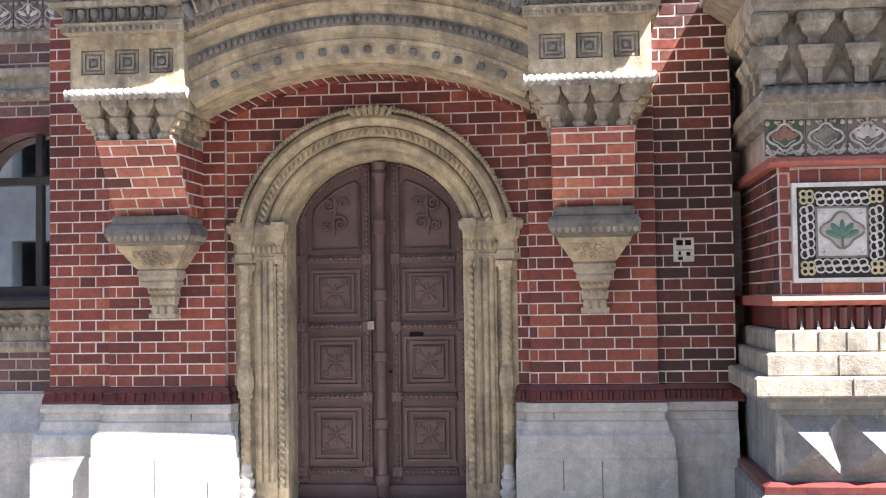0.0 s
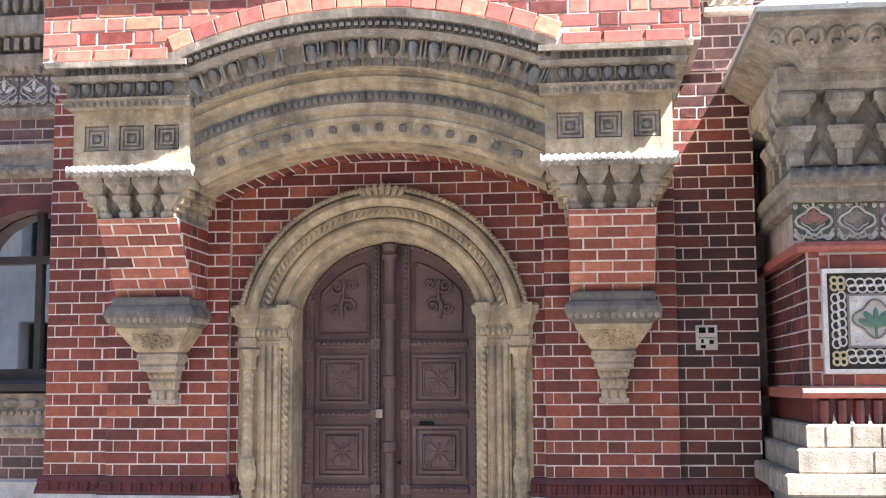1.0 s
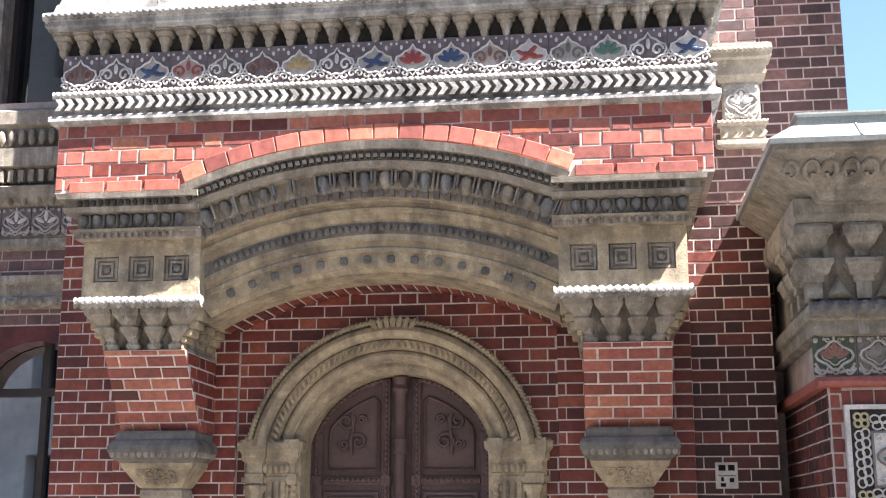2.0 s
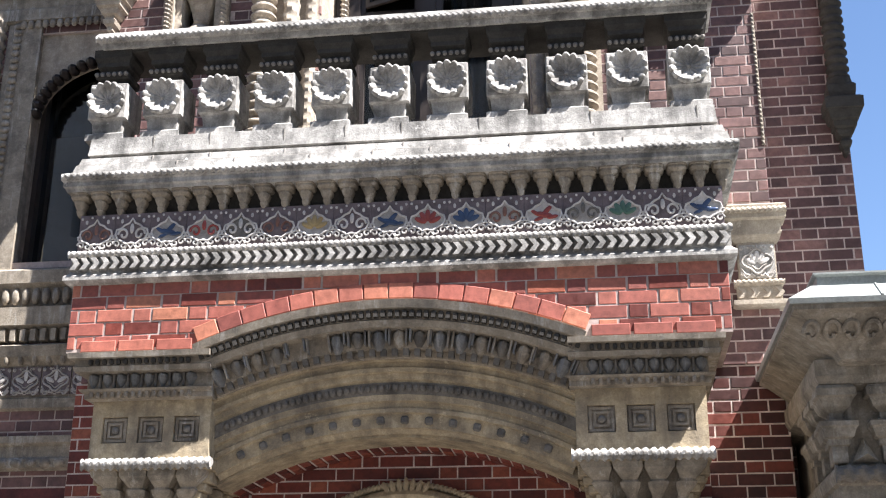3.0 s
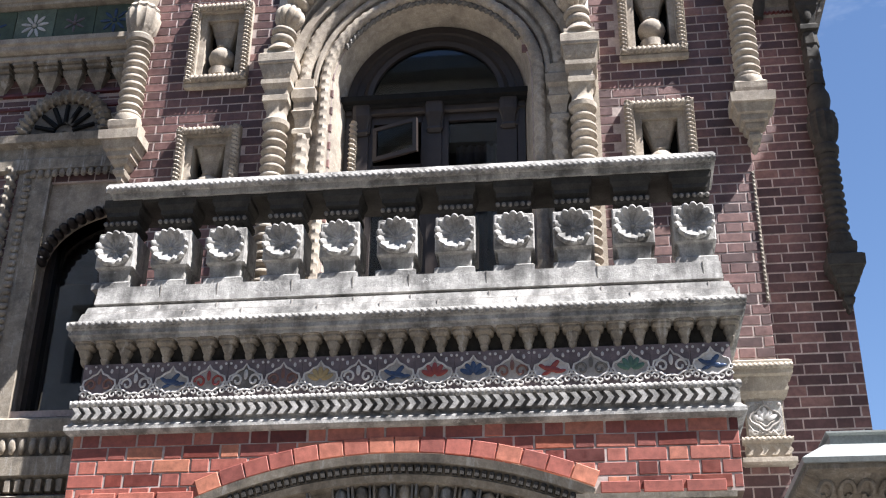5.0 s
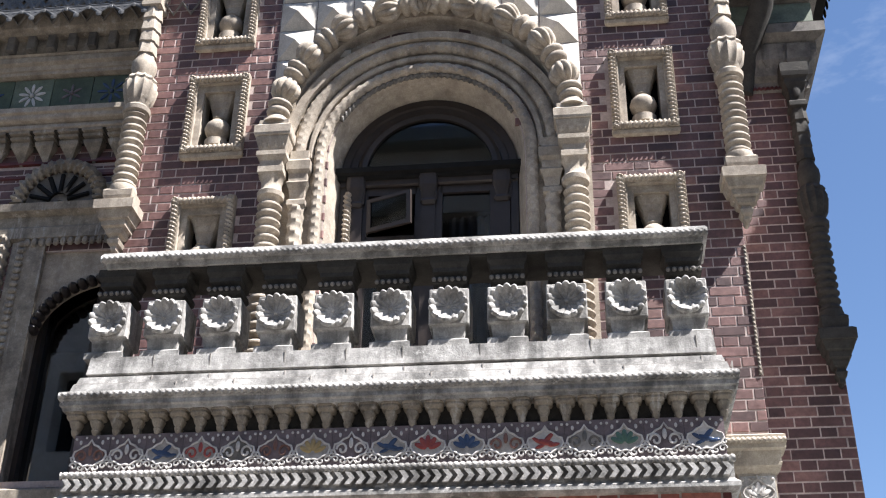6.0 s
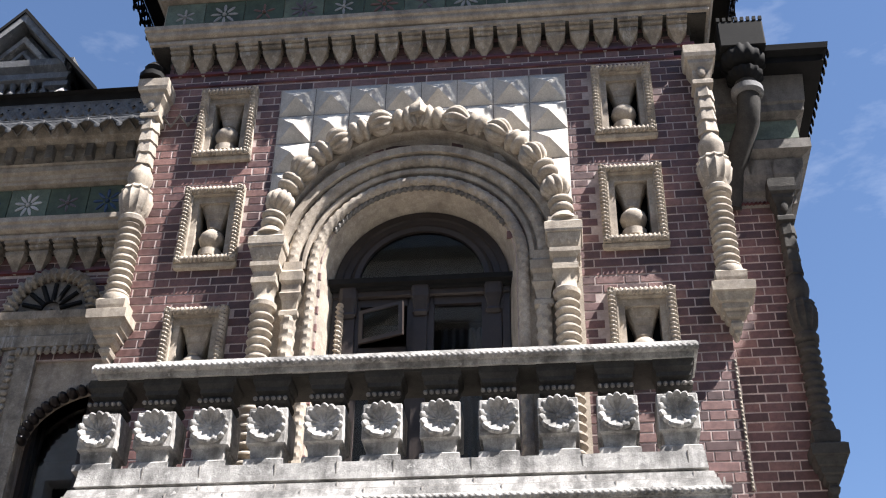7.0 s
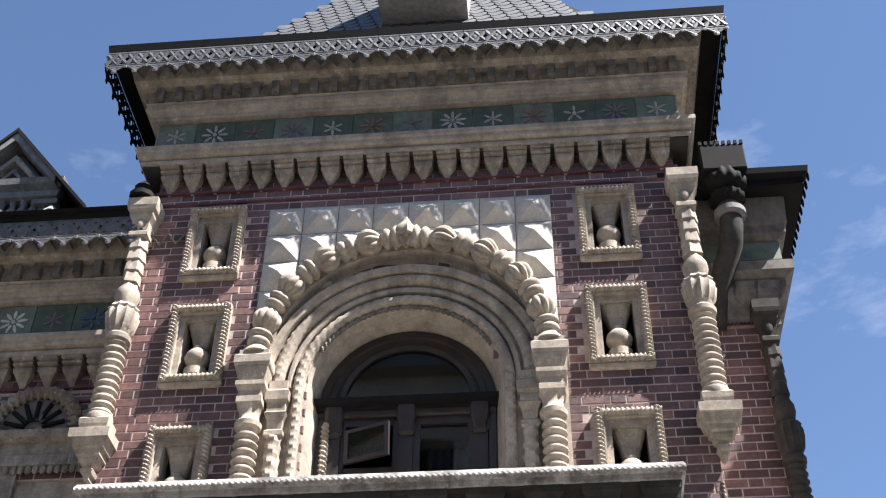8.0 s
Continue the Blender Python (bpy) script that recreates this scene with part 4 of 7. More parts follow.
# corbel table: small consoles with keyhole gaps
NC = 31
for k in range(NC):
    x = -HB - 0.01 + (2 * HB + 0.02) * k / (NC - 1)
    con = console(x, YB + 0.03, [(0.008, 0.04, 0.935), (0.020, 0.05, 0.952), (0.026, 0.06, 0.975), (0.020, 0.06, 0.982), (0.032, 0.07, 1.005), (0.040, 0.08, 1.03), (0.034, 0.08, 1.036), (0.034, 0.08, 1.042), (0.052, 0.09, 1.048), (0.060, 0.10, 1.062), (0.060, 0.10, 1.072), (0.050, 0.10, 1.076), (0.064, 0.11, 1.082), (0.064, 0.112, 1.10)])
    part("console", con, M["worn"], balcony)
part("cornice", mould(-HB, HB, YB, 0.05, [(0.03, 1.085), (0.085, 1.09), (0.09, 1.11), (0.105, 1.12), (0.105, 1.15), (0.115, 1.16), (0.115, 1.21), (0.10, 1.22), (0.07, 1.227), (0.055, 1.29), (0.045, 1.293), (0.03, 1.35), (0.02, 1.353), (-0.055, 1.357), (-0.055, 1.382), (0.005, 1.385), (0.0, 1.43), (-0.005, 1.51)]), M["grey"], balcony)
part("rope_edge", rope((-HB - 0.115, YB - 0.113, 1.185), (HB + 0.115, YB - 0.113, 1.185), 0.021, 0.044), M["grey"], balcony, smooth=True)
part("floor_slab", boxes((-HB + 0.02, HB - 0.02, YB + 0.25, 0.05, 1.12, 1.36)), M["grey"], balcony)
rng = random.Random(4)
x = -HB
while x < HB - 0.6:
    x += rng.uniform(0.35, 0.75)
    part("stone_joint", boxes((x, x + 0.006, YB - 0.001, YB + 0.03, 1.387, 1.511)), M["sooty_shade"], balcony)
    part("mortar_joint", boxes((x + 0.2, x + 0.208, YB - 0.064, YB, 1.229, 1.291)), M["dull"], balcony)
    part("mortar_joint", boxes((x + 0.02, x + 0.028, YB - 0.040, YB, 1.295, 1.349)), M["dull"], balcony)
part("mortar_joint", mould(-HB, HB, YB, 0.0, [(0.0, 1.288), (0.052, 1.2885), (0.052, 1.295), (0.0, 1.2955)]), M["dull"], balcony)
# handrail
# added black sheet: soot and the rail's own shade in one colour
part("rail_soffit", boxes((-HB + 0.0, HB - 0.0, YB + 0.035, YB + 0.42, 2.185, 2.204)), M["shade_crust"], balcony, "sooty underside of the handrail, its shade in the black")
part("handrail", mould(-HB + 0.055, HB - 0.055, YB + 0.06, YB + 0.40, [(-0.02, 2.20), (0.05, 2.205), (0.055, 2.245), (0.085, 2.255), (0.09, 2.285), (0.075, 2.315), (0.03, 2.335)]), M["grey"], balcony)
part("rope_edge", rope((-HB - 0.03, YB - 0.025, 2.262), (HB + 0.03, YB - 0.025, 2.262), 0.021, 0.040), M["grey"], balcony, smooth=True)


def pylon(cx):
    th = thing("balcony_pier", "weathered grey stone baluster pier with a carved flower rosette", "baluster", (cx, YB + 0.17, 5.17), "balcony piers")
    part("base", mould(-0.135, 0.135, -0.15, 0.13, [(0.0, 0.0), (0.0, 0.045), (-0.02, 0.06)], left=True), M["grey"], th)
    part("foot", mould(-0.10, 0.10, -0.11, 0.10, [(0.0, 0.055), (0.01, 0.15), (0.02, 0.165)]), M["grey"], th)
    part("block", boxes((-0.135, 0.135, -0.145, 0.135, 0.16, 0.43), bev=0.008), M["grey"], th)
    ros = bmesh.new()
    seg, lobes = 112, 14
    rings = []
    for r, y in ((0.118, -0.145), (0.132, -0.162), (0.137, -0.183), (0.132, -0.198), (0.120, -0.202), (0.107, -0.192), (0.090, -0.172), (0.065, -0.156), (0.03, -0.149), (0.01, -0.148)):
        ring = []
        for k in range(seg):
            a = 2 * math.pi * k / seg
            q = r * (1 - 0.09 * (1 - abs(math.sin(lobes * a / 2))) * min(1.0, r / 0.12))
            dy = 0.016 * (1 - abs(math.sin(lobes * a / 2))) * max(0.0, r - 0.012) / 0.09
            ring.append(ros.verts.new((q * math.cos(a), y + dy, 0.295 + q * math.sin(a))))
        rings.append(ring)
    for a, b in zip(rings, rings[1:]):
        for k in range(seg):
            j = (k + 1) % seg
            ros.faces.new((a[k], a[j], b[j], b[k]))
    ros.faces.new(rings[-1])
    rs = part("rosette", ros, M["grey"], th, "flower rosette with scalloped petals", smooth=True)
    part("boss", ball((0, -0.150, 0.295), 0.017, sy=0.8), M["grey"], rs, smooth=True)
    # neck in black: crust, deepened by the shade under the rail
    part("neck", mould(-0.085, 0.085, -0.09, 0.09, [(0.02, 0.43), (0.0, 0.445), (0.0, 0.47), (0.03, 0.485), (0.035, 0.51), (0.03, 0.53), (0.005, 0.54), (0.005, 0.555), (0.03, 0.575), (0.03, 0.605), (0.05, 0.64), (0.05, 0.70)]), M["shade_crust"], th)
    bd = bmesh.new()
    for k in range(6):
        ball((-0.105 + 0.042 * k, -0.135, 0.508), 0.017, bd, u=6, v=5)
    tagged(part("bead_string", bd, M["sooty_shade"], th, smooth=True), kind="stuff")
    return th


p0 = pylon(-1.81)
for k in range(1, 11):
    copy_thing(p0, pose(-1.81 + 0.3925 * k, YB + 0.17, 5.17))


# ---- entrance: stone portal and double door ----
portal = thing("door_portal", "carved cream stone portal with round arch and twisted colonnettes", "portal", (AX, YW, 0.17))
PC = 1.95 - 0.17
part("archivolt", sweep(0, PC, [(0.655, 0.30), (0.655, 0.06), (0.665, 0.035), (0.69, 0.01), (0.712, 0.015), (0.718, -0.012), (0.73, -0.014), (0.745, -0.035), (0.768, -0.045), (0.788, -0.035), (0.793, -0.01), (0.80, -0.035), (0.815, -0.06), (0.858, -0.085), (0.864, -0.06), (0.87, -0.10), (0.888, -0.128), (0.915, -0.138), (0.945, -0.122), (0.957, -0.095), (0.961, -0.07), (0.968, -0.095), (0.99, -0.10), (1.0, -0.08), (1.0, 0.06)], -80, 80, 56), M["cream"], portal, smooth=True)
part("cord", rope_path(arc(0, PC, 0.983, -0.098, -79, 79, 80), 0.017, 0.030), M["cream"], portal, smooth=True)
leafy = bmesh.new()
for i in range(52):
    t = radians(-78 + 156 * (i + 0.5) / 52)
    m = Matrix.Translation((0.828 * math.sin(t), -0.082, PC + 0.828 * math.cos(t))) @ Matrix.Rotation(t + 0.55 * (1 if t < 0 else -1), 4, "Y") @ Matrix.Diagonal((0.5, 0.6, 1.2, 1))
    bmesh.ops.create_uvsphere(leafy, u_segments=8, v_segments=6, radius=0.028, matrix=m)
part("leaf_band", leafy, M["cream"], portal, smooth=True)
fin = bmesh.new()
for k in range(-3, 4):
    m = Matrix.Translation((0.042 * k, -0.112, PC + 0.945 + 0.008 * (3 - abs(k)))) @ Matrix.Rotation(radians(9 * k), 4, "Y") @ Matrix.Diagonal((0.62, 0.6, 1.9, 1))
    bmesh.ops.create_uvsphere(fin, u_segments=6, v_segments=6, radius=0.032, matrix=m)
part("palmette", fin, M["cream"], portal, "carved palmette at the crown", smooth=True)
for s in (-1, 1):
    def sx(a, b):
        return tuple(sorted((s * a, s * b)))
    for q in ((*sx(0.625, 0.70), -0.03, 0.30), (*sx(0.70, 0.86), -0.045, 0.06), (*sx(0.86, 1.0), -0.02, 0.06)):
        part("jamb", boxes((*q, 0.0, 1.98), bev=0.004), M["cream"], portal)
    for x in (0.735, 0.78, 0.825):
        part("flute", tube([(s * x, -0.047, 0.16), (s * x, -0.047, 1.72)], 0.019, 8), M["cream"], portal, smooth=True)
    part("inner_colonnette", rope((s * 0.672, -0.04, 0.12), (s * 0.672, -0.04, 1.70), 0.022, 0.05), M["cream"], portal, smooth=True)
    col = bmesh.new()
    chevron(s * 0.925, -0.055, 0.28, 0.76, 0.036, 0.05, col)
    lathe([(0.034, 0.74), (0.052, 0.76), (0.044, 0.785), (0.058, 0.83), (0.060, 0.88), (0.046, 0.93), (0.05, 0.95), (0.034, 0.975)], 14, (s * 0.925, -0.055, 0), col, lobes=7, depth=0.08)
    chevron(s * 0.925, -0.055, 0.97, 1.56, 0.036, 0.05, col)
    part("colonnette", col, M["cream"], portal, "spirally carved colonnette", smooth=True)
    part("colonnette_base", lathe([(0.075, 0.0), (0.075, 0.05), (0.055, 0.06), (0.068, 0.09), (0.068, 0.11), (0.048, 0.125), (0.06, 0.16), (0.06, 0.18), (0.042, 0.195), (0.052, 0.225), (0.04, 0.24), (0.036, 0.29)], 16, (s * 0.925, -0.055, 0)), M["pale"], portal, smooth=True)
    cp = lathe([(0.036, 1.55), (0.05, 1.56), (0.045, 1.575), (0.05, 1.63), (0.07, 1.68), (0.062, 1.69)], 14, (s * 0.925, -0.055, 0), lobes=7, depth=0.12)
    part("colonnette_capital", cp, M["cream"], portal, smooth=True)
    part("impost", mould(*sx(0.655, 0.995), -0.03, 0.06, [(0.0, 1.70), (0.025, 1.705), (0.025, 1.74), (0.01, 1.75), (0.01, 1.84), (0.025, 1.85), (0.03, 1.90), (0.05, 1.92), (0.055, 1.965), (0.035, 1.985)]), M["cream"], portal)
    part("capital_block", mould(*sx(0.875, 0.975), -0.075, 0.0, [(0.0, 1.69), (0.012, 1.70), (0.012, 1.76), (0.0, 1.77), (0.0, 1.83), (0.018, 1.85), (0.03, 1.92), (0.03, 1.985)]), M["cream"], portal)
    lv = bmesh.new()
    for k in range(9):
        for z, r in ((1.795, 0.017), (1.665, 0.014)):
            ball((s * (0.67 + 0.038 * k), -0.062 if z > 1.7 else -0.05, z), r, lv, sy=0.7, sz=1.7, u=6, v=5)
    part("carved_leaves", lv, M["cream"], portal, smooth=True)
    part("capital_block", mould(*sx(0.655, 0.695), -0.06, 0.0, [(0.0, 1.69), (0.012, 1.70), (0.012, 1.76), (0.0, 1.77), (0.0, 1.83), (0.018, 1.85), (0.03, 1.92), (0.03, 1.985)]), M["cream"], portal)

door = thing("double_door", "closed aubergine-painted double door with carved square panels", "door", (AX, 0.35, 0.17))
DH, DC, DR = 0.64, 1.95 - 0.17, 0.69
for s in (-1, 1):
    out = [(0.004 * s, 0.0), (s * DH, 0.0), (s * DH, DC + 0.22)]
    for i in range(9):
        t = math.acos(0.25 / DR) * (1 - i / 8)
        out.append((s * max(0.004, DR * math.sin(t)), DC + DR * math.cos(t)))
    bm = bmesh.new()
    prism(bm, out if s < 0 else out[::-1], 0.0, 0.06)
    leafd = part("door_leaf", bm, M["wood"], door)
    # stiles and rails, standing proud
    fr = [(s * 0.075, s * 0.135, -0.03, 0.0, 0.12, 2.42), (s * 0.545, s * DH, -0.03, 0.0, 0.12, 2.05), (s * 0.03, s * DH, -0.035, 0.0, 0.0, 0.10)]
    for a, b, y0, y1, z0, z1 in fr:
        part("stile", boxes((*sorted((a, b)), y0, y1, z0, z1), bev=0.006), M["wood"], leafd)
    for z in (0.165, 0.70, 1.21, 1.70):
        rail = part("rail", boxes((*sorted((s * 0.135, s * 0.545)), -0.028, 0.0, z, z + 0.055), bev=0.006), M["wood"], leafd)
        part("bead_band", rope((s * 0.14, -0.034, z + 0.028), (s * 0.54, -0.034, z + 0.028), 0.014, 0.036), M["wood"], rail, smooth=True)
        for x in (0.105, 0.59):
            part("corner_block", boxes((s * x - 0.038, s * x + 0.038, -0.045, 0.0, z - 0.012, z + 0.067), bev=0.008), M["wood"], leafd)
    for x, top in ((0.105, 2.40), (0.59, 2.0)):
        part("bead_band", rope((s * x, -0.034, 0.14), (s * x, -0.034, top), 0.013, 0.036), M["wood"], leafd, smooth=True)
    for z0, z1 in ((0.26, 0.65), (0.80, 1.16), (1.31, 1.65)):
        x0, x1 = sorted((s * 0.155, s * 0.525))
        pn = bmesh.new()
        for ins, y in ((0.0, -0.012), (0.045, -0.004)):
            for q in ((x0 + ins, x1 - ins, z0 + ins * 0.7, z0 + ins * 0.7 + 0.022), (x0 + ins, x1 - ins, z1 - ins * 0.7 - 0.022, z1 - ins * 0.7), (x0 + ins, x0 + ins + 0.022, z0 + ins * 0.7 + 0.022, z1 - ins * 0.7 - 0.022), (x1 - ins - 0.022, x1 - ins, z0 + ins * 0.7 + 0.022, z1 - ins * 0.7 - 0.022)):
                box(pn, q[0], q[1], y - 0.012, 0.0, q[2], q[3])
        part("panel_moulding", pn, M["wood"], leafd)
        cxp, czp = (x0 + x1) / 2, (z0 + z1) / 2
        pl = bmesh.new()
        box(pl, cxp - 0.115, cxp + 0.115, -0.024, 0.0, czp - 0.115, czp + 0.115, bev=0.008)
        part("carved_panel", pl, M["wood"], leafd)
        orn = bmesh.new()
        for k in range(8):
            a = k * math.pi / 4
            d = 0.048 if k % 2 else 0.04
            m = Matrix.Translation((cxp + d * math.cos(a), -0.027, czp + d * math.sin(a))) @ Matrix.Rotation(-a + math.pi / 2, 4, "Y") @ Matrix.Diagonal((0.5, 0.45, 1.5, 1))
            bmesh.ops.create_uvsphere(orn, u_segments=6, v_segments=5, radius=0.026 if k % 2 else 0.02, matrix=m)
        for k in range(4):
            a = math.pi / 4 + k * math.pi / 2
            c = (cxp + 0.11 * math.cos(a), czp + 0.11 * math.sin(a))
            tube([(c[0] + 0.024 * (1 - u / 18) * math.cos(u * 0.6 + a), -0.027, c[1] + 0.024 * (1 - u / 18) * math.sin(u * 0.6 + a)) for u in range(12)], 0.0065, 5, orn)
        for q in ((-0.105, 0), (0.105, 0), (0, -0.105), (0, 0.105)):
            tube([(cxp + q[0] + (0.085 * u if q[1] else 0), -0.026, czp + q[1] + (0.085 * u if q[0] else 0)) for u in (-1, -0.5, 0, 0.5, 1)], 0.007, 5, orn)
        part("carving", orn, M["wood"], leafd, smooth=True)
    # arched top panel with scrolls
    top = bmesh.new()
    pts = [(s * 0.16, -0.010, 1.80), (s * 0.50, -0.010, 1.80), (s * 0.50, -0.010, 2.02)]
    for i in range(10):
        t = 0.88 - (0.88 - 0.30) * i / 9
        pts.append((s * 0.565 * math.sin(t) * 1.12, -0.010, DC - 0.10 + 0.64 * math.cos(t)))
    pts += [(s * 0.16, -0.010, DC + 0.48), (s * 0.16, -0.010, 1.80)]
    tube(pts, 0.012, 4, top, close=False)
    part("panel_moulding", top, M["wood"], leafd)
    sc = bmesh.new()
    for cx2, cz2, r2, d, a0 in ((0.385, 2.13, 0.062, 1, 2.4), (0.30, 1.99, 0.066, 1, -0.7), (0.40, 1.97, 0.035, -1, 0.6), (0.275, 2.14, 0.032, -1, 3.6)):
        tube([(s * (cx2 + r2 * (1 - u / 27) * math.cos(a0 + d * u * 0.42)), -0.014, cz2 + r2 * (1 - u / 27) * math.sin(a0 + d * u * 0.42)) for u in range(23)], 0.011, 6, sc)
    tube([(s * 0.345, -0.014, 2.17), (s * 0.335, -0.016, 2.08), (s * 0.35, -0.016, 2.0), (s * 0.345, -0.014, 1.90)], 0.011, 6, sc)
    part("scroll_carving", sc, M["wood"], leafd, smooth=True)
    part("bead_band", rope_path(arc(0, DC, 0.64, -0.02, s * 12, s * 70, 24), 0.014, 0.036), M["wood"], leafd, smooth=True)
post = bmesh.new()
lathe([(0.03, 0.02), (0.03, 0.10), (0.036, 0.11), (0.036, 0.17), (0.026, 0.18), (0.026, 0.50), (0.038, 0.51), (0.038, 0.57), (0.026, 0.58), (0.026, 0.98), (0.038, 0.99), (0.038, 1.05), (0.026, 1.06), (0.026, 1.42), (0.036, 1.43), (0.036, 1.50), (0.026, 1.51), (0.026, 1.90), (0.036, 1.91), (0.03, 1.96), (0.036, 2.0), (0.026, 2.02), (0.028, 2.3), (0.042, 2.34), (0.03, 2.37), (0.04, 2.42), (0.024, 2.45)], 12, (0, -0.045, 0), post)
bmesh.ops.transform(post, matrix=Matrix.Diagonal((1.45, 1.3, 1, 1)), verts=post.verts)
part("meeting_post", post, M["wood"], door, "turned astragal between the leaves", smooth=True)
part("letter_slot", boxes((0.20, 0.30, -0.02, 0.0, 1.165, 1.19), bev=0.004), M["black"], door)
part("keyhole", lathe([(0.012, 0.0), (0.012, 0.02)], 10, (0.062, -0.03, 0.90)), M["black"], door)
part("latch_plate", boxes((-0.10, -0.05, -0.055, -0.02, 1.215, 1.275), bev=0.005), M["tan"], door, "pale metal latch plate")

# ---- sign on the brick ----
sign = thing("wall_sign", "small white enamel sign with dark marks on the brick", "sign", (2.325, YW - 0.01, 1.83))
part("plate", boxes((-0.07, 0.07, -0.012, 0.004, 0.0, 0.165), bev=0.003), M["white"], sign)
for x, z, w, h in ((-0.028, 0.112, 0.022, 0.036), (0.03, 0.112, 0.02, 0.036), (0.0, 0.078, 0.055, 0.004), (-0.028, 0.045, 0.008, 0.026), (0.03, 0.04, 0.014, 0.026), (-0.024, 0.012, 0.016, 0.022)):
    part("marking", boxes((x - w, x + w, -0.015, -0.008, z, z + h)), M["black"], sign, "dark bar")

# ---- fragment of the frieze on the tower corner ----
frag = thing("corner_frieze", "carved stone frieze block with one relief tile on the tower corner", "frieze", (2.53, YU, 4.06))
part("block", mould(-0.12, 0.13, -0.05, 0.05, [(0.03, 0.0), (0.05, 0.01), (0.05, 0.04), (0.02, 0.05), (0.02, 0.14), (0.035, 0.15), (0.035, 0.18), (0.0, 0.19), (0.0, 0.46), (0.04, 0.50), (0.05, 0.60), (0.08, 0.61), (0.085, 0.70), (0.06, 0.715)]), M["tan"], frag)
tile(frag, 0.005, 0.20, 0.235, 0.235, -0.052, "white", "grey", 5)
part("rope_moulding", rope((-0.16, -0.085, 0.165), (0.17, -0.085, 0.165), 0.017, 0.034), M["tan"], frag, smooth=True)
part("rope_edge", rope((-0.2, -0.135, 0.66), (0.215, -0.135, 0.66), 0.02, 0.034), M["tan"], frag, smooth=True)
for k in range(3):
    x = -0.115 + 0.12 * k
    part("console", mould(x - 0.022, x + 0.022, -0.055, 0.0, [(0.0, 0.455), (0.02, 0.48), (0.034, 0.52), (0.02, 0.54), (0.03, 0.60)]), M["tan"], frag)
for k in range(4):
    x = -0.11 + 0.08 * k
    part("leaf", prism(bmesh.new(), [(x - 0.03, 0.06), (x + 0.005, 0.06), (x + 0.035, 0.095), (x + 0.005, 0.13), (x - 0.03, 0.13), (x, 0.095)], -0.082, -0.05), M["tan"], frag)
part("corner_rope", rope((UR - 0.005, YU - 0.01, 5.25), (UR - 0.005, YU - 0.01, 6.30), 0.011, 0.035), M["worn"], w_up, "thin stone rope on the corner", smooth=True)

# ---- upper window ----
win = thing("arched_window", "dark brown arched window with a transom and an open vent pane", "window", (WIN_C, 0.30, 5.05), kind="structure")
WS, WR = WIN_SP - 5.05, 0.73
fr = bmesh.new()
sweep(0, WS, [(WR, 0.10), (WR, -0.02), (WR - 0.06, -0.02), (WR - 0.07, 0.0), (WR - 0.12, 0.0), (WR - 0.12, 0.10)], legs=WS, bm=fr)
part("window_frame", fr, M["frame"], win)
part("arch_bead", sweep(0, WS + 0.02, [(0.53, 0.06), (0.53, 0.0), (0.57, -0.01), (0.60, 0.0), (0.60, 0.06)]), M["frame"], win)
part("transom", mould(-WR, WR, -0.02, 0.08, [(0.0, WS - 0.13), (0.02, WS - 0.12), (0.02, WS - 0.06), (0.05, WS - 0.03), (0.05, WS)], left=False, right=False), M["frame"], win)
for x, w in ((0.0, 0.055), (-0.60, 0.06), (0.60, 0.06)):
    part("mullion", mould(x - w, x + w, -0.02, 0.08, [(0.0, 0.0), (0.0, WS - 0.30), (0.012, WS - 0.29), (0.02, WS - 0.12), (0.0, WS - 0.115)]), M["frame"], win)
part("transom_ledge", mould(-WR, WR, -0.02, 0.02, [(0.03, WS - 0.075), (0.05, WS - 0.065), (0.055, WS - 0.045), (0.095, WS - 0.035), (0.10, WS + 0.01), (0.08, WS + 0.025)]), M["black"], win, "black moulded ledge over the casements")
for x in (-0.60, 0.0, 0.60):
    part("bracket_head", console(x, -0.02, [(0.05, 0.012, WS - 0.32), (0.062, 0.03, WS - 0.29), (0.05, 0.025, WS - 0.27), (0.062, 0.04, WS - 0.20), (0.078, 0.055, WS - 0.15), (0.078, 0.06, WS - 0.05)]), M["frame"], win)
part("turned_stile", rope((-0.66, -0.05, 0.3), (-0.66, -0.05, WS - 0.2), 0.03, 0.045), M["tan"], win, "pale twisted stile beside the frame", smooth=True)
for s in (-1, 1):
    part("sash", boxes((*sorted((s * 0.055, s * 0.11)), 0.0, 0.06, 0.0, WS - 0.13), (*sorted((s * 0.50, s * 0.54)), 0.0, 0.06, 0.0, WS - 0.13), (*sorted((s * 0.10, s * 0.5)), 0.0, 0.06, WS - 0.20, WS - 0.13), (*sorted((s * 0.10, s * 0.5)), 0.0, 0.06, 1.30, 1.37)), M["frame"], win)
pn = part("pane", boxes((0.10, 0.51, 0.03, 0.036, 0.0, WS - 0.16)), M["glass"], win)
pn2 = part("pane", boxes((-0.51, -0.10, 0.03, 0.036, 0.0, WS - 0.62)), M["glass"], win)
half = bmesh.new()
prism(half, [(0.56 * math.sin(radians(a)), WS + 0.56 * math.cos(radians(a))) for a in range(-90, 91, 10)], 0.03, 0.036)
pn3 = part("pane", half, M["glass"], win)
vent = part("vent", boxes((-0.20, 0.20, -0.03, 0.0, -0.30, -0.265), (-0.20, 0.20, -0.03, 0.0, -0.03, 0.0), (-0.20, -0.165, -0.03, 0.0, -0.27, -0.03), (0.165, 0.20, -0.03, 0.0, -0.27, -0.03)), M["frame"], win, "vent pane tipped open")
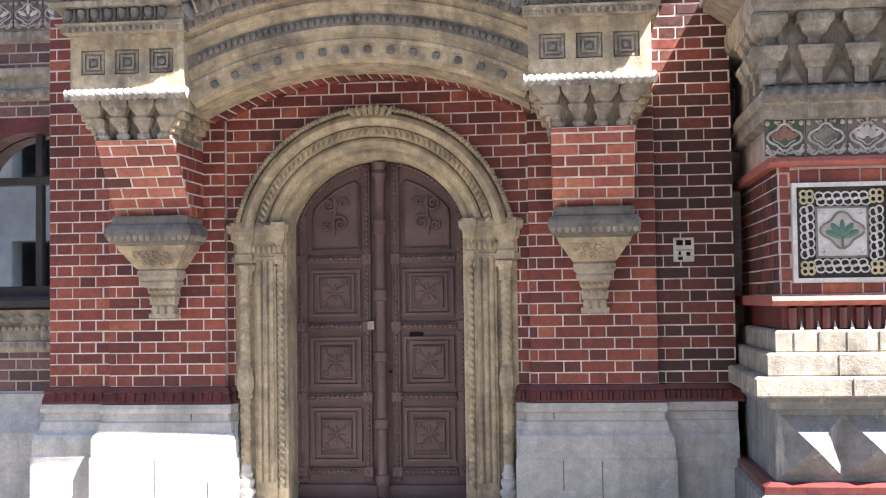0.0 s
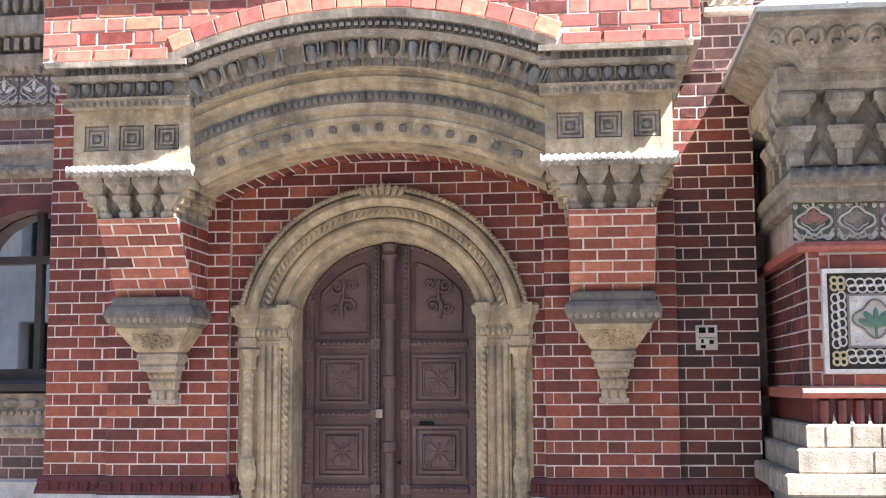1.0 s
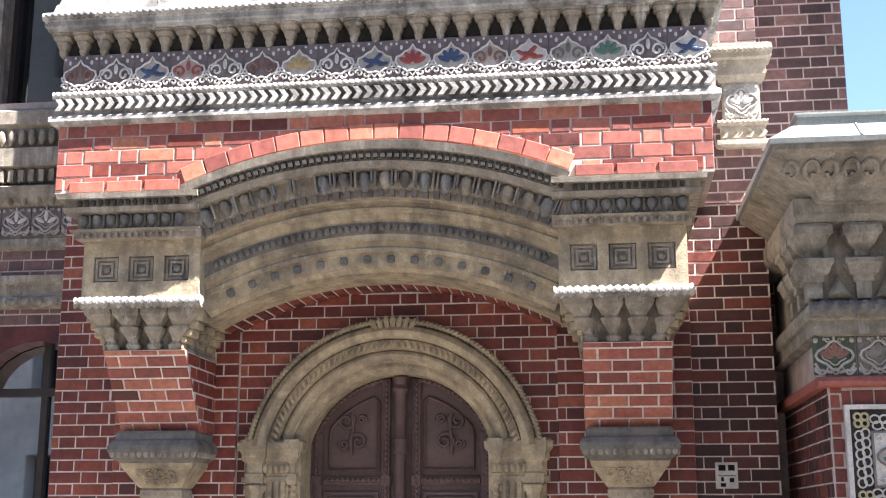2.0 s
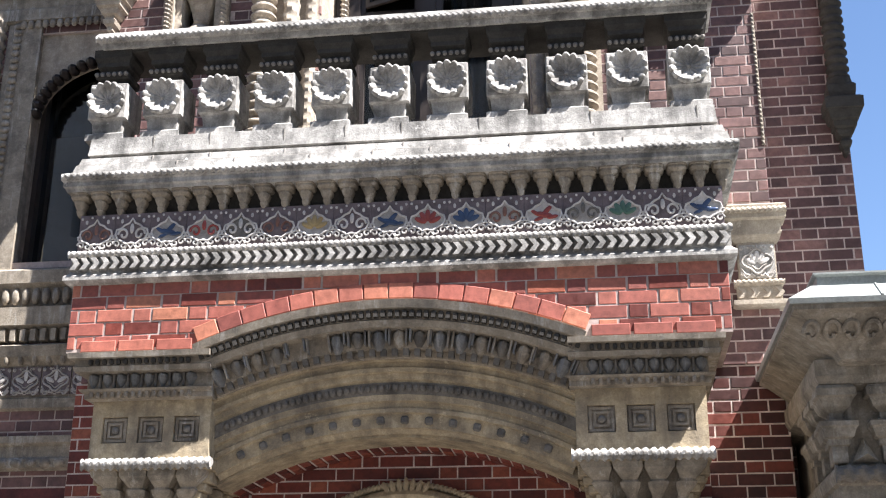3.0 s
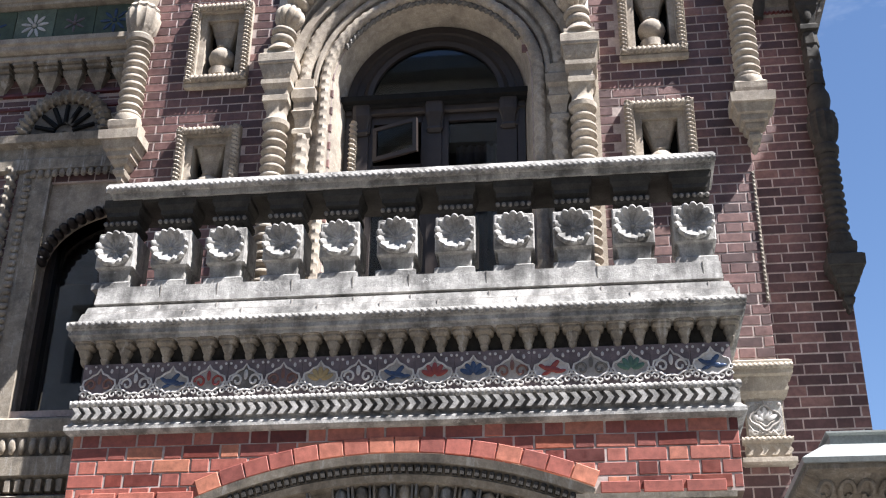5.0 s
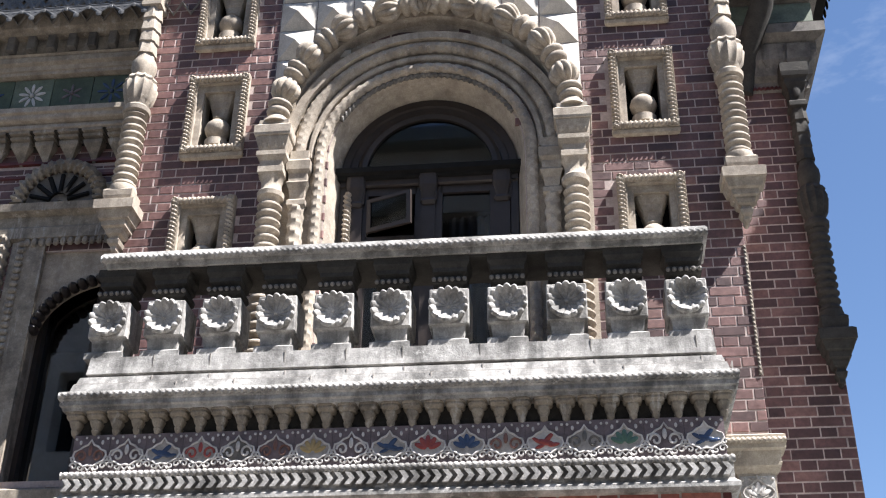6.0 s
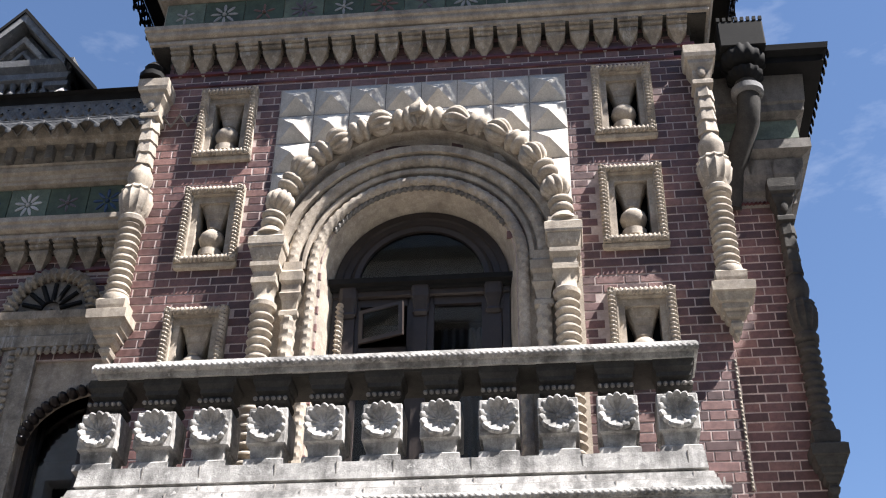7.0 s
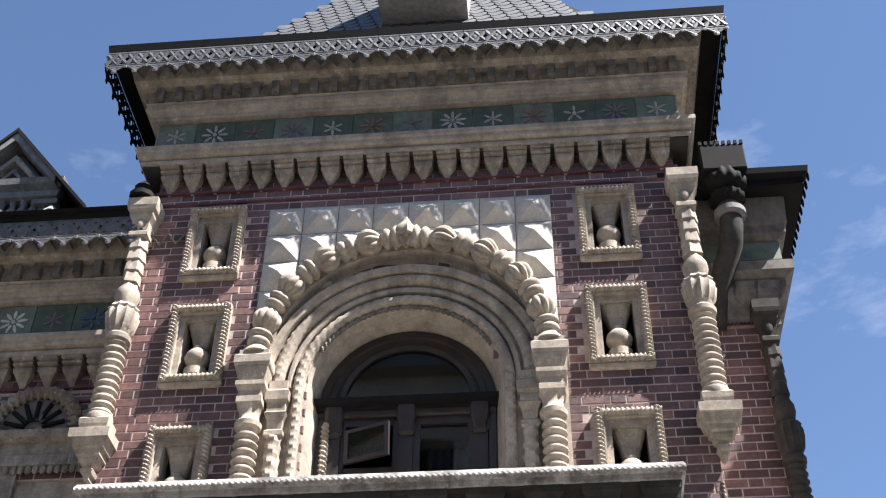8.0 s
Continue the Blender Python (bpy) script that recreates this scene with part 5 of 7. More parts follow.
pn4 = part("pane", boxes((-0.17, 0.17, -0.018, -0.012, -0.27, -0.03)), M["glass"], vent)
vent.matrix_basis = pose(-0.305, -0.08, WS - 0.26, 3, 0, -20)
part("crossbar", boxes((-0.51, -0.10, 0.0, 0.05, WS - 0.63, WS - 0.59)), M["frame"], win)
cur = bmesh.new()
pts = [(0.12 + 0.01 * k, 0.45 + 0.02 * math.sin(k * 0.9)) for k in range(40)]
for (xa, ya), (xb, yb2) in zip(pts, pts[1:]):
    q = [cur.verts.new(v) for v in ((xa, ya, 0.2), (xb, yb2, 0.2), (xb, yb2, 2.06), (xa, ya, 2.06))]
    cur.faces.new(q)
part("curtain", cur, M["curtain"], win, "white net curtain behind the pane", smooth=True)
for p in (pn, pn2, pn3, pn4):
    p.visible_shadow = False

sur = thing("window_surround", "tan carved stone window surround with columns and a beaded arch", "surround", (WIN_C, YU, 5.05))
SS = WIN_SP - 5.05
OS, OR_ = 7.55 - 5.05, 1.20
part("inner_cove", sweep(0, SS, [(0.73, 0.32), (0.735, 0.26), (0.78, 0.06), (0.80, 0.0), (0.84, -0.02), (0.84, 0.40), (0.73, 0.40)], legs=SS), M["tan"], sur, smooth=True)
part("cord_arch", rope_path([(-0.86, -0.03, 0.0), *arc(0, SS, 0.86, -0.03, -90, 90, 60), (0.86, -0.03, 0.0)], 0.045, 0.085, lobes=3, depth=0.09), M["tan"], sur, smooth=True)
part("plain_band", sweep(0, SS + 0.03, [(0.842, 0.05), (0.842, 0.01), (0.905, 0.01), (0.91, -0.045), (0.925, -0.055), (0.95, -0.055), (0.96, -0.015), (1.10, -0.015), (1.105, -0.10), (1.17, -0.105), (1.17, 0.05)], -92, 92), M["tan"], sur)
part("backing_band", sweep(-0.01, OS, [(0.80, 0.05), (0.80, 0.0), (1.08, -0.01), (1.10, -0.10), (1.27, -0.10), (1.28, 0.05)], -90, 90), M["tan"], sur)
part("leaf_arch", rope_path(arc(0, SS + 0.05, 1.03, -0.025, -90, 90, 60), 0.058, 0.075, lobes=4, depth=0.06), M["tan"], sur, smooth=True)
part("carved_band", rope_path(arc(0, SS, 0.80, -0.015, -62, 62, 50), 0.02, 0.05, lobes=2, depth=0.3), M["sooty_shade"], sur, "darker carved strip")
# outer arch of turned beads
def beaded(points, spec):
    """A turned bead string: spec gives radius along the way, 0 to 1."""
    pts = [Vector(p) for p in points]
    bm = bmesh.new()
    rings = []
    for i, p in enumerate(pts):
        d = (pts[min(i + 1, len(pts) - 1)] - pts[max(i - 1, 0)]).normalized()
        u = d.cross(Vector((0, -1, 0))).normalized()
        w = d.cross(u)
        r, flute = spec(i / (len(pts) - 1))
        rings.append([bm.verts.new(p + r * (1 + flute * (abs(math.cos(5 * 2 * math.pi * k / 60)) - 0.6)) * (math.cos(2 * math.pi * k / 60) * u + math.sin(2 * math.pi * k / 60) * w)) for k in range(60)])
    for a, b in zip(rings, rings[1:]):
        for k in range(60):
            j = (k + 1) % 60
            bm.faces.new((a[k], a[j], b[j], b[k]))
    bm.faces.new(rings[0][::-1])
    bm.faces.new(rings[-1])
    return bm


def melon(t):
    u = (abs(t - 0.5) * 2 * 4.6 + 0.42) % 1.0
    if u < 0.50:
        return 0.058 + 0.060 * math.sin(math.pi * u / 0.50) ** 0.75, 0.22
    if u < 0.56:
        return 0.060, 0.0
    if u < 0.74:
        return 0.066 + 0.040 * math.sin(math.pi * (u - 0.56) / 0.18) ** 0.6, 0.0
    if u < 0.94:
        return 0.064 + 0.034 * math.sin(math.pi * (u - 0.74) / 0.20) ** 0.6, 0.0
    return 0.058, 0.0


part("beaded_arch", beaded(arc(-0.01, OS, OR_, -0.15, -88, 88, 260), melon), M["tan"], sur, "arch of turned stone beads", smooth=True)
crest = bmesh.new()
for k in range(-2, 3):
    m = Matrix.Translation((0.06 * k - 0.01, -0.18, OS + OR_ + 0.03 - 0.03 * abs(k))) @ Matrix.Rotation(radians(20 * k), 4, "Y") @ Matrix.Diagonal((0.55, 0.8, 2.0, 1))
    bmesh.ops.create_uvsphere(crest, u_segments=8, v_segments=6, radius=0.062, matrix=m)
lathe([(0.10, -0.05), (0.11, 0.0), (0.085, 0.06), (0.045, 0.11), (0.028, 0.15), (0.004, 0.20)], 14, (-0.01, -0.17, OS + OR_ + 0.03), crest, lobes=5, depth=0.1)
part("crest", crest, M["tan"], sur, "pointed leaf crest at the crown", smooth=True)
for s in (-1, 1):
    ox = s * 1.20 - 0.01
    colp = lathe([(0.10, 0.0), (0.10, 0.2)] + [(0.085 + 0.016 * math.sin(2 * math.pi * k / 6), 0.2 + 0.0125 * k) for k in range(126)] + [(0.085, 1.79), (0.105, 1.80), (0.11, 1.84), (0.085, 1.87), (0.08, 1.93), (0.095, 1.98), (0.11, 2.0)], 16, (ox, -0.12, 0))
    part("column", colp, M["tan"], sur, "column turned with close rings", smooth=True)
    part("column_capital", mould(ox - 0.09, ox + 0.09, -0.20, 0.05, [(0.0, 2.0), (0.012, 2.01), (0.012, 2.06), (0.0, 2.07), (0.0, 2.12), (0.03, 2.16), (0.03, 2.20), (0.015, 2.21), (0.04, 2.30), (0.045, 2.33)]), M["tan"], sur)
    part("capital_slab", mould(ox - 0.12, ox + 0.12, -0.23, 0.05, [(0.0, 2.33), (0.025, 2.34), (0.03, 2.36), (0.03, 2.43), (0.0, 2.46), (0.0, 2.50)]), M["tan"], sur)
    part("bead_foot", lathe([(0.12, 2.49), (0.11, 2.52), (0.075, 2.56), (0.065, 2.60)], 18, (ox, -0.15, 0)), M["tan"], sur, smooth=True)
    cd = bmesh.new()
    for k in range(4):
        bmesh.ops.create_uvsphere(cd, u_segments=6, v_segments=5, radius=0.03, matrix=Matrix.Translation((ox - 0.09 + 0.06 * k, -0.215, 2.27)) @ Matrix.Diagonal((0.8, 0.7, 1.4, 1)))
    part("capital_leaf_row", cd, M["tan"], sur, smooth=True)
    ix = s * 1.01
    part("inner_column", rope((ix, -0.055, 0.0), (ix, -0.055, 1.75), 0.062, 0.11, lobes=3, depth=0.12), M["tan"], sur, smooth=True)
    part("inner_capital", mould(ix - 0.075, ix + 0.075, -0.10, 0.05, [(-0.02, 1.74), (0.0, 1.76), (0.0, 1.80), (-0.02, 1.82), (-0.01, 1.90), (0.015, 1.96), (0.0, 1.98), (0.0, 2.05), (0.02, 2.08), (0.025, 2.16), (0.0, 2.19), (0.0, 2.27)]), M["tan"], sur)
    part("jamb", boxes((*sorted((s * 0.842, s * 1.32)), -0.02, 0.05, 0.0, 2.25)), M["tan"], sur)

# ---- faceted stone panel over the window ----
facets = thing("faceted_panel", "pale stone panel of diamond-point blocks round the window arch", "panel", (0.23, YU, 7.9))
part("bed", boxes((-1.29, -1.16, -0.012, 0.02, -0.1, 1.40), (1.16, 1.29, -0.012, 0.02, -0.1, 1.40), (-1.29, 1.29, -0.012, 0.02, 0.98, 1.40)), M["sooty_shade"], facets)
PW = 2.58 / 8
pyr = bpy.data.meshes.new("diamond_block")
hw = PW / 2 - 0.003
pyr.from_pydata([(-hw, -0.014, -hw), (hw, -0.014, -hw), (hw, -0.014, hw), (-hw, -0.014, hw), (0, -0.10, 0), (-hw, 0.0, -hw), (hw, 0.0, -hw), (hw, 0.0, hw), (-hw, 0.0, hw)], [], [(0, 1, 4), (1, 2, 4), (2, 3, 4), (3, 0, 4), (5, 6, 1, 0), (6, 7, 2, 1), (7, 8, 3, 2), (8, 5, 0, 3)])
pyr.materials.append(M["facet"])
for r in range(5):
    for c in range(8):
        x, z = -1.29 + PW * (c + 0.5), 1.40 - PW * (r + 0.5)
        if (x + 0.0) ** 2 + (z + 7.9 - 7.55) ** 2 < 1.08 ** 2:
            continue
        ob = new("diamond_block", pyr)
        ob.parent = facets
        ob.location = (x, 0, z)

# ---- niches with balusters ----
def niche(x, z, h):
    th = thing("blind_niche", "tan stone niche with a rope frame and a vase baluster inside", "niche", (x, YU, z), "niches beside the window")
    a, b = 0.262, 0.185
    bm = bmesh.new()
    for q in ((-a, -b, 0, h), (b, a, 0, h), (-b, b, 0, 0.075), (-b, b, h - 0.075, h)):
        box(bm, q[0], q[1], -0.05, -0.006, q[2], q[3])
    part("frame", bm, M["tan"], th)
    part("inner_frame", boxes((-b, -0.135, -0.012, 0.20, 0.075, h - 0.075), (0.135, b, -0.012, 0.20, 0.075, h - 0.075), (-0.135, 0.135, -0.012, 0.20, 0.075, 0.10), (-0.135, 0.135, -0.012, 0.20, h - 0.14, h - 0.075)), M["tan"], th)
    # black sheet stands for the shade inside the niche
    part("recess", boxes((-0.135, 0.135, 0.18, 0.20, 0.10, h - 0.14)), M["black"], th, "niche back behind the baluster, its shade in black")
    for p, q in (((-a + 0.034, -0.056, 0.0), (-a + 0.034, -0.056, h)), ((a - 0.034, -0.056, 0.0), (a - 0.034, -0.056, h)), ((-a, -0.056, 0.034), (a, -0.056, 0.034)), ((-a, -0.056, h - 0.034), (a, -0.056, h - 0.034))):
        part("rope_moulding", rope(p, q, 0.028, 0.038), M["tan"], th, smooth=True)
    m = h - 0.14
    part("funnel", console(0.0, 0.15, [(0.030, 0.08, m - 0.33), (0.045, 0.085, m - 0.29), (0.068, 0.095, m - 0.20), (0.084, 0.10, m - 0.14), (0.084, 0.108, m - 0.13), (0.104, 0.115, m - 0.08), (0.104, 0.122, m - 0.07), (0.13, 0.135, m - 0.01), (0.13, 0.135, m)]), M["tan"], th, "stepped tapering block over the baluster")
    part("baluster", lathe([(0.10, 0.0), (0.10, 0.07), (0.065, 0.075), (0.055, 0.09), (0.075, 0.11), (0.10, 0.15), (0.112, 0.19), (0.10, 0.235), (0.07, 0.27), (0.045, 0.285), (0.058, 0.30), (0.045, 0.315), (0.04, m - 0.36)], 16, (0, 0.06, 0.10)), M["tan"], th, "vase-shaped baluster", smooth=True)
    part("sill_slab", mould(-a, a, -0.045, -0.008, [(-0.02, -0.05), (0.0, -0.04), (0.008, -0.01), (0.0, 0.0)]), M["tan"], th)
    return th


n0 = niche(*NICHES[0], 0.79)
for x, z in NICHES[1:]:
    copy_thing(n0, pose(x, YU, z))

# ---- hanging corner columns ----
def corner_column(x, y, z, mat, slim=0.87, name="corner_column", label="hanging turned stone corner column on a stepped corbel"):
    th = thing(name, label, "column", (x, y, z), "corner columns")
    part("corbel", mould(-0.07, 0.07, -0.05, 0.12, [(-0.062, -0.02), (-0.045, 0.0), (-0.045, 0.03), (-0.022, 0.045), (-0.012, 0.075), (-0.03, 0.10), (-0.03, 0.115), (0.0, 0.125), (0.012, 0.15), (0.012, 0.17), (0.04, 0.18), (0.045, 0.225), (0.07, 0.235), (0.095, 0.30), (0.115, 0.305), (0.118, 0.385), (0.085, 0.405), (0.055, 0.41), (0.065, 0.45), (0.07, 0.50), (0.05, 0.52)]), M[mat], th)
    prof = [(0.12, 0.50), (0.13, 0.54), (0.12, 0.57)] + [(0.105 + 0.014 * math.sin(2 * math.pi * k / 6), 0.57 + 0.0115 * k) for k in range(62)]
    prof += [(0.10, 1.29), (0.13, 1.31), (0.135, 1.35), (0.105, 1.38), (0.12, 1.42)]
    part("ringed_shaft", lathe(prof, 18), M[mat], th, smooth=True)
    part("bulb", lathe([(0.11, 1.41), (0.135, 1.45), (0.15, 1.52), (0.16, 1.58), (0.14, 1.62), (0.15, 1.64), (0.12, 1.68)], 36, lobes=12, depth=0.08), M[mat], th, "leaf-carved bulb", smooth=True)
    part("neck", lathe([(0.09, 1.66), (0.105, 1.72), (0.125, 1.78), (0.12, 1.84), (0.085, 1.90), (0.08, 1.94)], 18), M[mat], th, smooth=True)
    sc = []
    for k in range(36):
        sc.append((0.082 + 0.016 * (1 - (k % 9) / 9), 1.93 + 0.0145 * k))
    part("scaled_shaft", lathe(sc, 20, lobes=5, depth=0.10, twist=0.8), M[mat], th, smooth=True)
    part("capital", mould(-0.09, 0.09, -0.09, 0.12, [(-0.03, 2.44), (0.01, 2.46), (0.01, 2.50), (-0.01, 2.52), (0.0, 2.62), (0.035, 2.68), (0.035, 2.72), (0.06, 2.74), (0.07, 2.78), (0.07, 2.87), (0.05, 2.88)]), M[mat], th)
    lf = bmesh.new()
    bmesh.ops.create_uvsphere(lf, u_segments=10, v_segments=7, radius=0.06, matrix=Matrix.Translation((0, -0.095, 2.60)) @ Matrix.Diagonal((0.75, 0.3, 1.1, 1)))
    part("capital_leaf", lf, M[mat], th, smooth=True)
    for piece in th.children:
        piece.scale = (slim, slim, 1.0)
    return th


c0 = corner_column(-2.20, -0.06, 6.47, "tan")
copy_thing(c0, pose(2.69, -0.06, 6.47))
# same column in black stone: the shade it stands in, as colour
c1 = corner_column(3.29, 0.42, 5.34, "shade_crust", 0.72, label="hanging corner column on the set-back wall, its shade in the colour")

# ---- main cornices ----
def cornice(name, label, x0, x1, yf, yb, z, motifs, left, right, tiles):
    th = thing(name, label, "cornice", ((x0 + x1) / 2, yf, z))
    h = (x1 - x0) / 2
    D = yb - yf
    part("brick_band", mould(-h, h, 0.0, D, [(0.0, -0.08), (0.02, -0.07), (0.02, -0.05), (0.0, -0.04), (0.0, 0.06), (0.03, 0.07), (0.03, 0.10)], left=left, right=right), M["oxblood"], th)
    part("bed", mould(-h, h, 0.0, D, [(0.0, 0.10), (0.0, 0.335)], left=left, right=right), M["mortar_up"], th)
    lay_bricks(bond(-h, h, 0.10, 0.34, course=0.0815), th, "dark", pose(0, -0.004, 0), seed=15)
    part("fascia", mould(-h, h, 0.0, D, [(0.0, 0.333), (0.17, 0.335), (0.18, 0.345), (0.18, 0.375), (0.16, 0.385), (0.16, 0.40), (0.205, 0.415), (0.215, 0.43), (0.215, 0.47), (0.235, 0.485), (0.235, 0.535), (0.20, 0.55), (0.11, 0.56), (0.11, 0.94), (0.17, 0.95), (0.17, 0.985), (0.185, 0.99), (0.195, 1.03), (0.23, 1.05), (0.23, 1.10), (0.215, 1.12), (0.24, 1.135)], left=left, right=right), M["tan"], th)
    part("upper_fascia", mould(-h, h, 0.0, D, [(0.20, 1.135), (0.215, 1.30), (0.30, 1.305), (0.32, 1.33), (0.36, 1.34), (0.40, 1.48), (0.42, 1.60), (0.42, 1.66)], left=left, right=right), M["worn"], th)
    # added black strip: the shade between the consoles as colour
    part("console_back", mould(-h, h, 0.0, D, [(0.0, 0.195), (0.012, 0.20), (0.012, 0.312), (0.155, 0.316), (0.155, 0.3325)], left=left, right=right), M["shade_crust"], th, "wall between the consoles, black for the shade of the gaps")
    n = int(2 * h / 0.215)
    for k in range(n):
        x = -h + 2 * h * (k + 0.5) / n
        bm = corbel(x, 0.0, [(0.012, 0.02, 0.06), (0.022, 0.03, 0.085), (0.026, 0.035, 0.10), (0.042, 0.055, 0.135), (0.066, 0.085, 0.18), (0.082, 0.105, 0.21), (0.085, 0.11, 0.232), (0.085, 0.11, 0.248), (0.068, 0.10, 0.254), (0.068, 0.10, 0.262), (0.088, 0.135, 0.267), (0.090, 0.14, 0.288), (0.070, 0.13, 0.294), (0.070, 0.13, 0.303), (0.092, 0.165, 0.307), (0.094, 0.168, 0.338)])
        part("console", bm, M["worn"], th)
    nt = int(2 * (h + 0.1) / tiles)
    for k in range(nt):
        x = -h - 0.10 + (2 * h + 0.2) * (k + 0.5) / nt
        w = (2 * h + 0.2) / nt
        tl = part("tile", boxes((x - w / 2 + 0.004, x + w / 2 - 0.004, -0.125, -0.10, 0.575, 0.925)), M["green" if k % 3 else "sage"], th)
        fl = bmesh.new()
        pet = (6, 8, 5, 9)[k % 4]
        q0 = (0.06, 0.085, 0.07, 0.08)[k % 4]
        for q in range(pet):
            a = 2 * math.pi * q / pet
            m = Matrix.Translation((x + q0 * math.sin(a), -0.127, 0.75 + q0 * math.cos(a))) @ Matrix.Rotation(a, 4, "Y") @ Matrix.Diagonal((0.5, 0.3, 1.5, 1))
            bmesh.ops.create_uvsphere(fl, u_segments=6, v_segments=5, radius=0.034 if k % 2 else 0.028, matrix=m)
        bmesh.ops.create_uvsphere(fl, u_segments=8, v_segments=5, radius=0.022, matrix=Matrix.Translation((x, -0.128, 0.75)))
        part("flower", fl, M[motifs[k % len(motifs)]], tl, "glazed flower on the tile", smooth=True)
    n = int(2 * (h + 0.2) / 0.19)
    for k in range(n):
        x = -h - 0.2 + (2 * h + 0.4) * (k + 0.5) / n
        # dentils in dark stone: the shaded notches put into the colour
        part("dentil", boxes((x - 0.036, x + 0.036, -0.295, -0.20, 1.155, 1.31), bev=0.006), M["sooty_shade"], th)
    part("dentil_back", mould(-h, h, 0.0, D, [(0.222, 1.145), (0.226, 1.30)], left=left, right=right), M["worn"], th)
    zz = bmesh.new()
    n = int(2 * (h + 0.35) / 0.16)
    for k in range(n):
        x = -h - 0.35 + (2 * h + 0.7) * (k + 0.5) / n
        tube([(x - 0.08, -0.412, 1.47), (x, -0.382, 1.36), (x + 0.08, -0.412, 1.47)], 0.014, 4, zz)
    part("zigzag_relief", zz, M["sooty_shade"], th)
    # soffit in black: shade under the eave put into the colour
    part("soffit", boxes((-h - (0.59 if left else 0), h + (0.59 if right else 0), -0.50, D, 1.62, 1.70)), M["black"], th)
    part("gutter", mould(-h - (0.09 if left else 0), h + (0.09 if right else 0), 0.0, D, [(0.49, 1.60), (0.53, 1.61), (0.545, 1.70), (0.51, 1.73)], left=left, right=right), M["black"], th)
    lace = bmesh.new()
    def strip(p0, p1):
        p0, p1 = Vector(p0), Vector(p1)
        L = (p1 - p0).length
        n2 = int(L / 0.205)
        d = (p1 - p0) / n2
        out = Vector((0, -1, 0)) if abs(d.x) > abs(d.y) else Vector((-1 if p0.x < 0 else 1, 0, 0))
        for k in range(n2):
            c = p0 + d * (k + 0.5)
            u = d.normalized()
            def bar(a, b, r=0.009):
                tube([c + u * a[0] + Vector((0, 0, a[1])), c + u * b[0] + Vector((0, 0, b[1]))], r * 1.05, 4, lace, normal=tuple(out))
            e = 0.1025
            bar((-e, 0.0), (e, 0.0), 0.011)
            for a0, b0 in (((-e, -0.02), (0, -0.16)), ((e, -0.02), (0, -0.16)), ((-e, -0.16), (0, -0.02)), ((e, -0.16), (0, -0.02))):
                bar(a0, b0, 0.024)
            bmesh.ops.create_uvsphere(lace, u_segments=6, v_segments=4, radius=0.03, matrix=Matrix.Translation(c + Vector((0, 0, -0.09))))
            bar((-e, -0.175), (e, -0.175), 0.012)
            drop = -0.262
            lace.faces.new([lace.verts.new(c + u * a + Vector((0, 0, b))) for a, b in ((-e, -0.165), (e, -0.165), (0.04, -0.235), (0.0, drop), (-0.04, -0.235))])
            lace.faces.new([lace.verts.new(c + u * a + Vector((0, 0, b))) for a, b in ((-e, 0.02), (e, 0.02), (e, -0.03), (-e, -0.03))])
            bar((-e, -0.18), (0, drop), 0.013); bar((e, -0.18), (0, drop), 0.013)
            bmesh.ops.create_uvsphere(lace, u_segments=6, v_segments=4, radius=0.033, matrix=Matrix.Translation(c + Vector((0, 0, drop - 0.015))) @ Matrix.Diagonal((1, 1, 0.9, 1)))
            for sgn in (-1, 1):
                bar((0.5 * sgn * e - 0.03, -0.21), (0.5 * sgn * e + 0.03, -0.21), 0.013)
            bmesh.ops.create_uvsphere(lace, u_segments=5, v_segments=4, radius=0.024, matrix=Matrix.Translation(c + u * e + Vector((0, 0, -0.20))))
    strip((-h - (0.62 if left else 0), -0.53, 1.58), (h + (0.62 if right else 0), -0.53, 1.58))
    for v in lace.verts:
        v.co.y = -0.53 + (v.co.y + 0.53) * 0.25
    part("lace_valance", lace, M["lace"], th, "pierced sheet metal valance under the eave")
    for on, s in ((left, -1), (right, 1)):
        if on:
            lace = bmesh.new()
            strip((s * (h + 0.62), -0.53, 1.58), (s * (h + 0.62), D, 1.60))
            for v in lace.verts:
                v.co.x = s * (h + 0.62) + (v.co.x - s * (h + 0.62)) * 0.25
            # front is grey, sides black: the sides' shade is put into the colour
            part("side_valance", lace, M["black"], th, "pierced side valance, black for its shaded side")
    return th


TOPS = ("dull", "dull", "rust", "violet", "dull", "rust", "violet", "dull", "dull", "rust", "dull", "violet")
cornice("tower_cornice", "tan stone cornice with a green tile frieze and pierced valance", UL, UR, YU, 3.8, 9.48, TOPS, True, True, 0.36)
cornice("wing_cornice", "tan stone cornice of the wing with green flower tiles", -9.0, UL, YLW, 3.8, 7.57, ("white", "violet", "blue"), False, False, 0.36)

